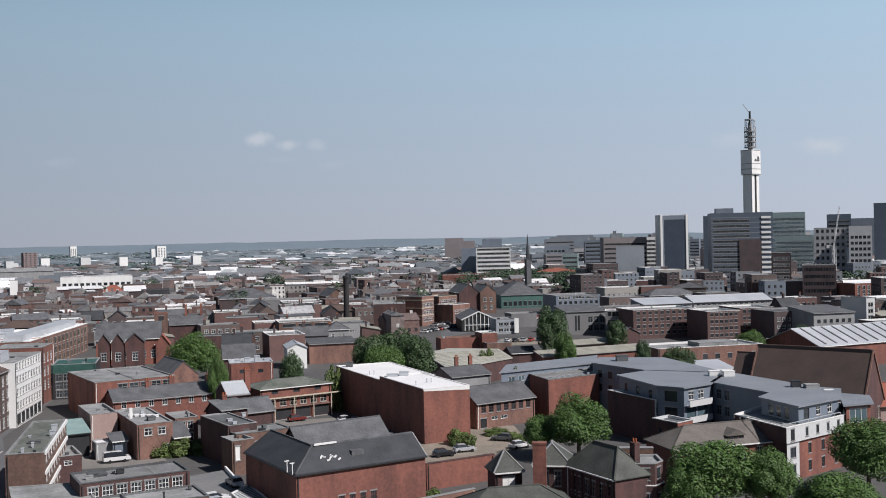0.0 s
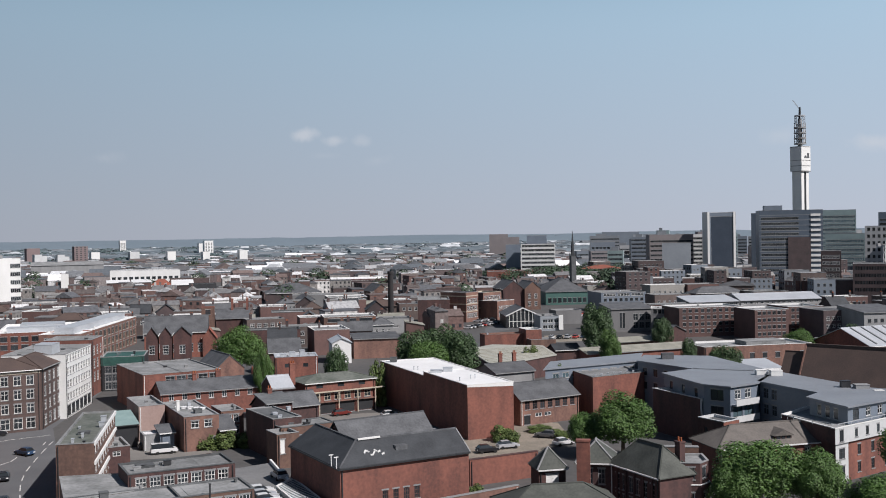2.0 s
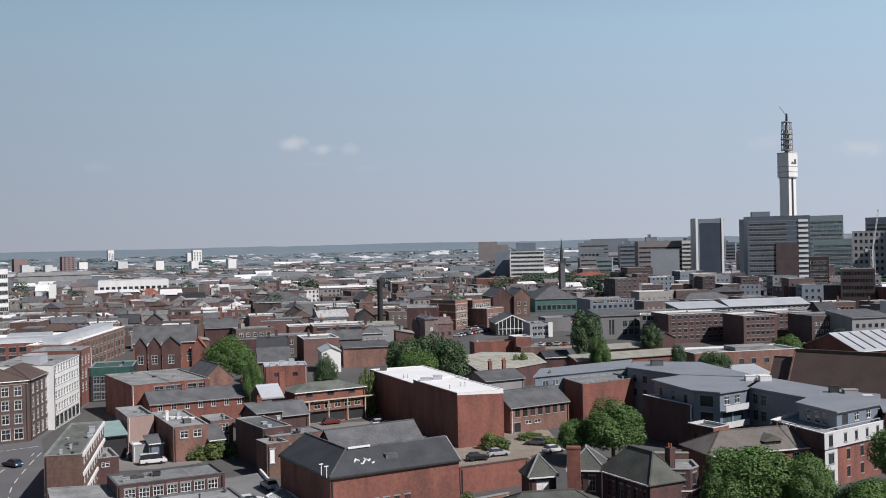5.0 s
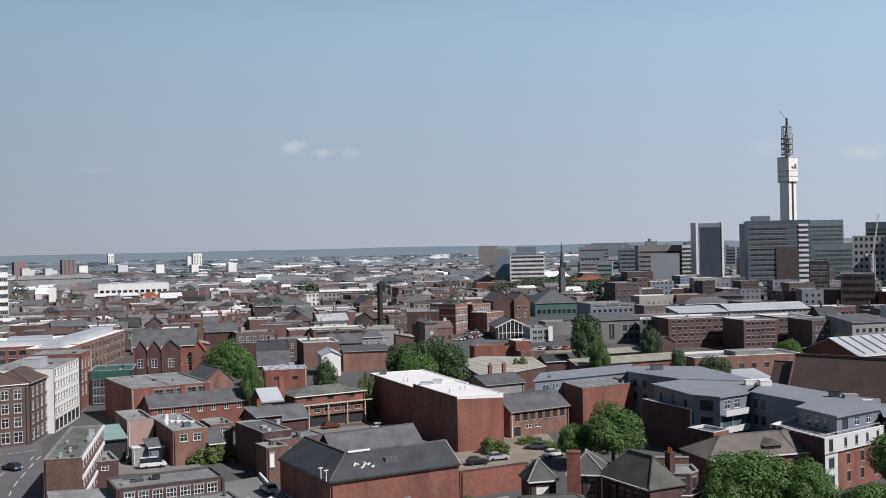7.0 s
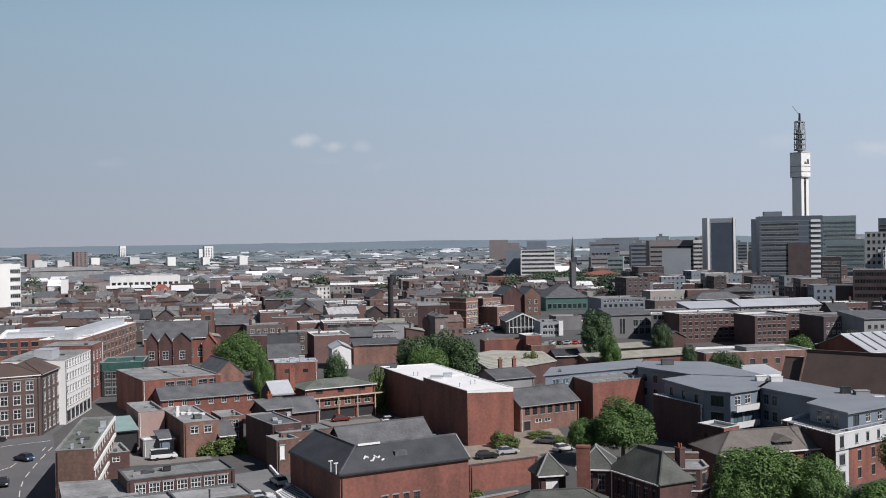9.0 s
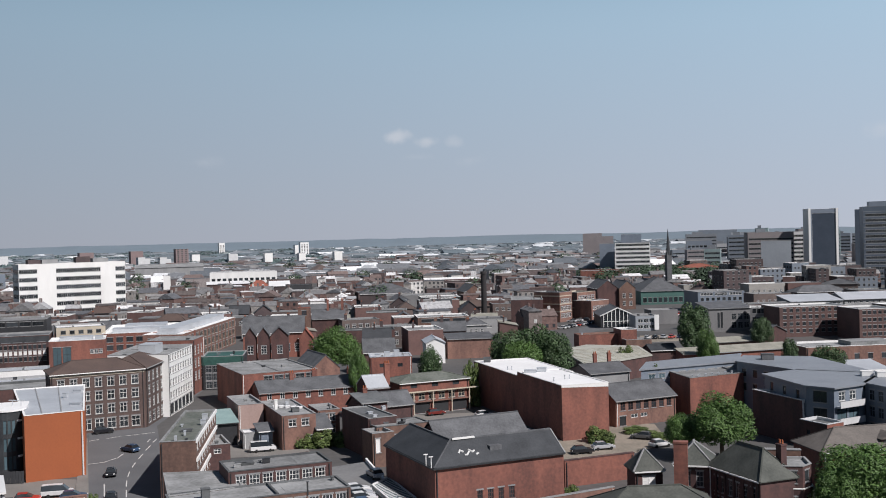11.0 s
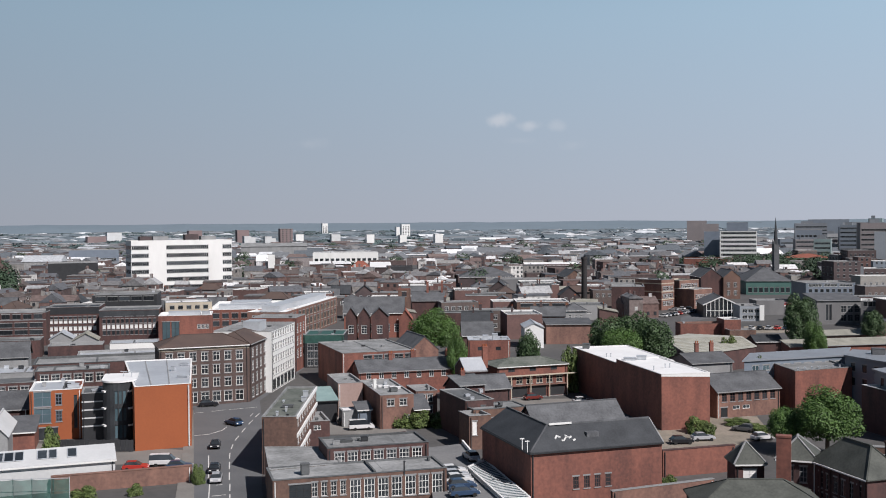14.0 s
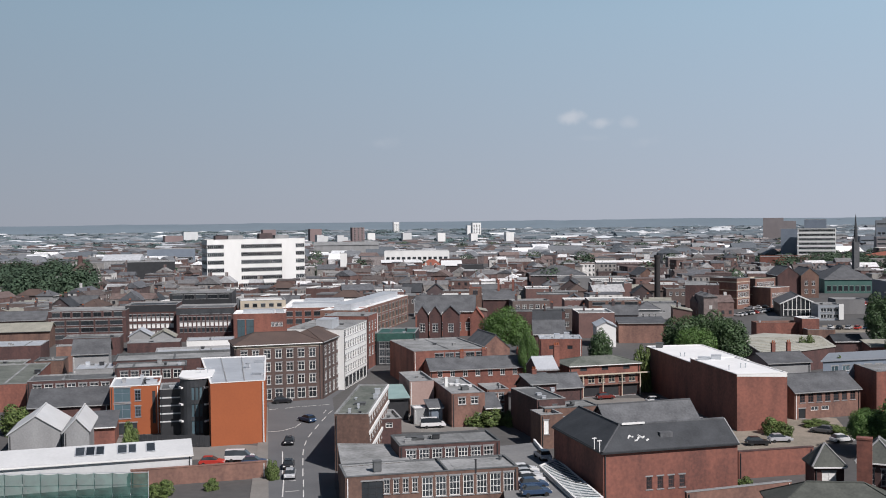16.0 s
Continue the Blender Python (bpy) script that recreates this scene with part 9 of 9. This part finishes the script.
# ---- telecom tower ----
def telecom_tower(x, y, yaw):
    """A square concrete shaft with a white head, open aerial galleries and a mast with a small crane arm."""
    t = tagged(new("telecom_tower"), "tall concrete telecom tower with open aerial galleries and mast", "tower")
    t.matrix_world = pose(x, y, 0, 0, 0, yaw)
    bm = bmesh.new()
    for s in (-1, 1):
        box(bm, -5.4 if s < 0 else 1.5, -5.2, 0, -1.5 if s < 0 else 5.4, 5.2, 96)
    box(bm, -1.5, -4.4, 0, 1.5, 4.4, 96)
    part("shaft", bm, WHITE, t, "white concrete shaft with a dark slot")
    bm = bmesh.new()
    box(bm, -1.45, -4.7, 20, 1.45, -4.45, 93.9)
    part("slot_glazing", bm, METAL_DARK, t)
    bm = bmesh.new()
    box(bm, -6.6, -6.4, 94, 6.6, 6.4, 99), box(bm, -6.6, -6.4, 99.05, 6.6, 6.4, 117)
    part("head", bm, WHITE, t, "broad white head storey")
    bm = bmesh.new()
    box(bm, -2.6, -6.6, 106, 4.8, -6.42, 107.2), box(bm, 1.6, -6.6, 107.3, 4.4, -6.42, 110.5), box(bm, -1.8, -6.6, 107.3, 0.2, -6.42, 108.2)
    part("emblem", bm, SLATE, t, "dark emblem shape")
    bm = bmesh.new()
    for z in (93.2, 98.4, 103.5, 116.2):
        box(bm, -6.75, -6.55, z, 6.75, 6.55, z + .5)
    part("string_course", bm, CONCRETE, t)
    bm = bmesh.new()
    tube(bm, 0, 0, 117, 143, 2.3, 2.0, 10)
    part("core", bm, CONCRETE, t)
    for z in (119, 124, 129, 134):
        bm = bmesh.new()
        tube(bm, 0, 0, z, z + 1.2, 5.6, 5.6, 16)
        for k in range(10):
            a = k * math.tau / 10
            beam(bm, (5.2 * math.cos(a), 5.2 * math.sin(a), z + 1.2), (5.2 * math.cos(a), 5.2 * math.sin(a), z + 5), .16)
        gal = part("gallery", bm, CONCRETE, t)
        for k in range(5):
            a = k * math.tau / 5 + z
            b2 = bmesh.new()
            bmesh.ops.create_cone(b2, cap_ends=True, segments=12, radius1=1.3, radius2=.5, depth=.9, matrix=Matrix.Translation((4.6 * math.cos(a), 4.6 * math.sin(a), z + 2.7)) @ Matrix.Rotation(a, 4, "Z") @ Matrix.Rotation(radians(-90), 4, "Y"))
            part("dish", b2, METAL_PALE, gal)
    bm = bmesh.new()
    for k in range(8):
        a = k * math.tau / 8
        beam(bm, (4.6 * math.cos(a), 4.6 * math.sin(a), 138), (4.6 * math.cos(a), 4.6 * math.sin(a), 146), .22)
    tube(bm, 0, 0, 145.5, 146.4, 5.0, 5.0, 16)
    part("cage", bm, METAL_PALE, t)
    bm = bmesh.new()
    tube(bm, 0, 0, 143, 154, 1.3, .9, 8)
    part("mast", bm, METAL_DARK, t)
    bm = bmesh.new()
    beam(bm, (0, 0, 152), (-4.5, 4.5, 161), .3)
    part("crane_arm", bm, METAL_PALE, t)
    return t


telecom_tower(295.2, 997.2, 36)

# ---- brick houses and workshops that fill the blocks of the middle distance ----
def houses():
    rng = random.Random(11)
    kinds = [
        block("terraced_house", 0, 0, 0, 12, 8, 6.2, HAZED_RED, SLATE, "red brick terraced houses with a grey slate roof", far=True, top="gable", rise=3, front=[row(4, 1.1, 1.4, 1.0, rise=2.8, floors=2)]),
        block("terraced_house", 0, 0, 0, 9, 9, 6.5, HAZED_DARK, SLATE_DARK, "dark brick houses under a steep dark slate roof", far=True, top="cross", rise=3.6, front=[row(2, 1.2, 1.5, 1.0, rise=2.9, floors=2)], side=[row(2, 1.1, 1.4, 1.0, rise=2.9, floors=2)]),
        block("workshop", 0, 0, 0, 15, 10, 7.5, HAZED_BROWN, FELT_DARK, "brown brick workshop with a dark flat roof", far=True, front=[row(5, 1.6, 1.5, 1.2, rise=3.1, floors=2)], side=[row(3, 1.4, 1.5, 4.3)]),
        block("workshop", 0, 0, 0, 13, 8, 7.0, HAZED_BROWN, TILE_BROWN, "weathered brick workshop with a brown hipped roof", far=True, top="hip", rise=2.8, front=[row(4, 1.2, 1.5, 1.1, rise=3.0, floors=2)]),
        block("lean_to_workshop", 0, 0, 0, 11, 7, 5.0, HAZED_RED, ASBESTOS, "low brick workshop with weathered sheet roofing", far=True, top="mono", rise=1.4, front=[row(3, 1.8, 1.2, 2.6, style="strip")]),
        block("rendered_house", 0, 0, 0, 8, 8, 7.2, CONCRETE, SLATE, "grey rendered house with a slate hipped roof", far=True, top="hip", rise=2.6, front=[row(3, 1.0, 1.5, 1.0, rise=3.1, floors=2)], side=[row(2, 1.0, 1.5, 1.0, rise=3.1, floors=2)]),
        block("workshop", 0, 0, 0, 17, 12, 8.5, HAZED_RED, FELT, "red brick workshop with a pale grey flat roof", far=True, coping=WHITE, front=[row(6, 1.5, 1.6, 1.2, rise=3.4, floors=2, frame_mat=METAL_DARK)]),
    ]
    for b, (u, v) in zip(kinds, ((3, 3.6), (4, 5), (2, 6), (9, 3.5), (1, 5), (1, 4), (13, 8))):
        top = max(c.dimensions.z for c in b.children if c.name.startswith("wall"))
        chimney(b, u, v, 4, top + 1.8, 1.0, .6, 2, HAZED_DARK)
    del PLACED[-len(kinds):]
    todo, used, spot = 0, set(), list(PLACED)
    for _ in range(4000):
        az, dist = radians(rng.uniform(-25, 42)), rng.uniform(330, 540)
        side = math.degrees(az)
        if -17 < side < 1.5 and dist < 600:
            continue
        if dist < (390 if side > 14 else 340 if side > 4 else 440 if side > -14 else 380):
            continue
        x, y = -dist * math.sin(az), dist * math.cos(az)
        k = rng.choice((0, 1, 2, 2, 2, 3, 4, 4, 5, 6, 6, 6))
        if any((x - px) ** 2 + (y - py) ** 2 < (max(pr * .8, 3) + 6.5) ** 2 for px, py, pr in spot):
            continue
        yaw = (36 if dist < 280 else 14) + rng.gauss(0, 5) + rng.choice((0, 0, 90))
        m = pose(x, y, 0, 0, 0, yaw) @ pose(-6, -4.5, 0)
        if k in used:
            copy_thing(kinds[k], m)
        else:
            kinds[k].matrix_world = m
            used.add(k)
        spot.append((x, y, 6.0))
        PLACED.append((x, y, 7.0))
        todo += 1
        if todo > 100:
            break


houses()

# ---- far fields ----
CLEAR = PLACED
far_field("terraced_houses", "crowded brick terraces and workshops with slate roofs", 430, 1000, 1500, ROOFS, WALLS, 4, 5, 9.5, 7, 18, clear=CLEAR, windows=True, gap=610)
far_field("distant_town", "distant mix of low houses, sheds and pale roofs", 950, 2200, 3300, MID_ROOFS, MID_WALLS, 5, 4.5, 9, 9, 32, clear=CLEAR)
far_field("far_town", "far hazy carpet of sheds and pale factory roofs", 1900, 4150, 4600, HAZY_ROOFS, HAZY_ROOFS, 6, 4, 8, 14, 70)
woods("town_trees", "scattered leafy trees between the houses", wood_patch(-24, 40, 620, 1500, 110, 1), FAR_GREEN, 2, .7, 330)
woods("street_trees", "leafy trees beyond the red brick mills", wood_patch(-9.5, -1, 770, 960, 120, 9, (9, 13)), FAR_GREEN, 3, .7, 330)
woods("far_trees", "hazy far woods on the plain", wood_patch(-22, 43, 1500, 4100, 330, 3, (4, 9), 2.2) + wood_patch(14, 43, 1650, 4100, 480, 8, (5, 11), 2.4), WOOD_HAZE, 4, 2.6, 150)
woods("park_trees", "dense dark green park trees", wood_patch(35.8, 44, 540, 780, 240, 5, (11, 18)), PARK_GREEN, 6, .6, 520)

# ---- landmarks between the roofs ----
def spire(x, y, base, height):
    s = tagged(new("church_spire"), "slender dark stone church spire rising over trees", "spire")
    s.matrix_world = pose(x, y, 0, 0, 0, 20)
    bm = bmesh.new()
    box(bm, -1.7, -1.7, 0, 1.7, 1.7, base)
    for i in range(4):
        a = math.pi / 4 + i * math.pi / 2
        tube(bm, 2.1 * math.cos(a), 2.1 * math.sin(a), base, base + 3, .35, .05, 6)
    part("belfry", bm, SLATE, s)
    bm = bmesh.new()
    tube(bm, 0, 0, base, height, 1.6, .1, 8)
    part("steeple", bm, SLATE_DARK, s)


spire(56.3, 697.0, 24, 41)


def stack(x, y, height, r):
    c = tagged(new("factory_chimney"), "tall dark round brick factory chimney", "chimney")
    c.matrix_world = pose(x, y, 0)
    bm = bmesh.new()
    tube(bm, 0, 0, 0, height - 1.2, r * 1.15, r, 16)
    part("shaft", bm, SOOT, c)
    bm = bmesh.new()
    tube(bm, 0, 0, height - 1.2, height, r * 1.25, r * 1.2, 16)
    part("cap", bm, SOOT, c)


stack(-44.9, 477.9, 23.5, 1.2)
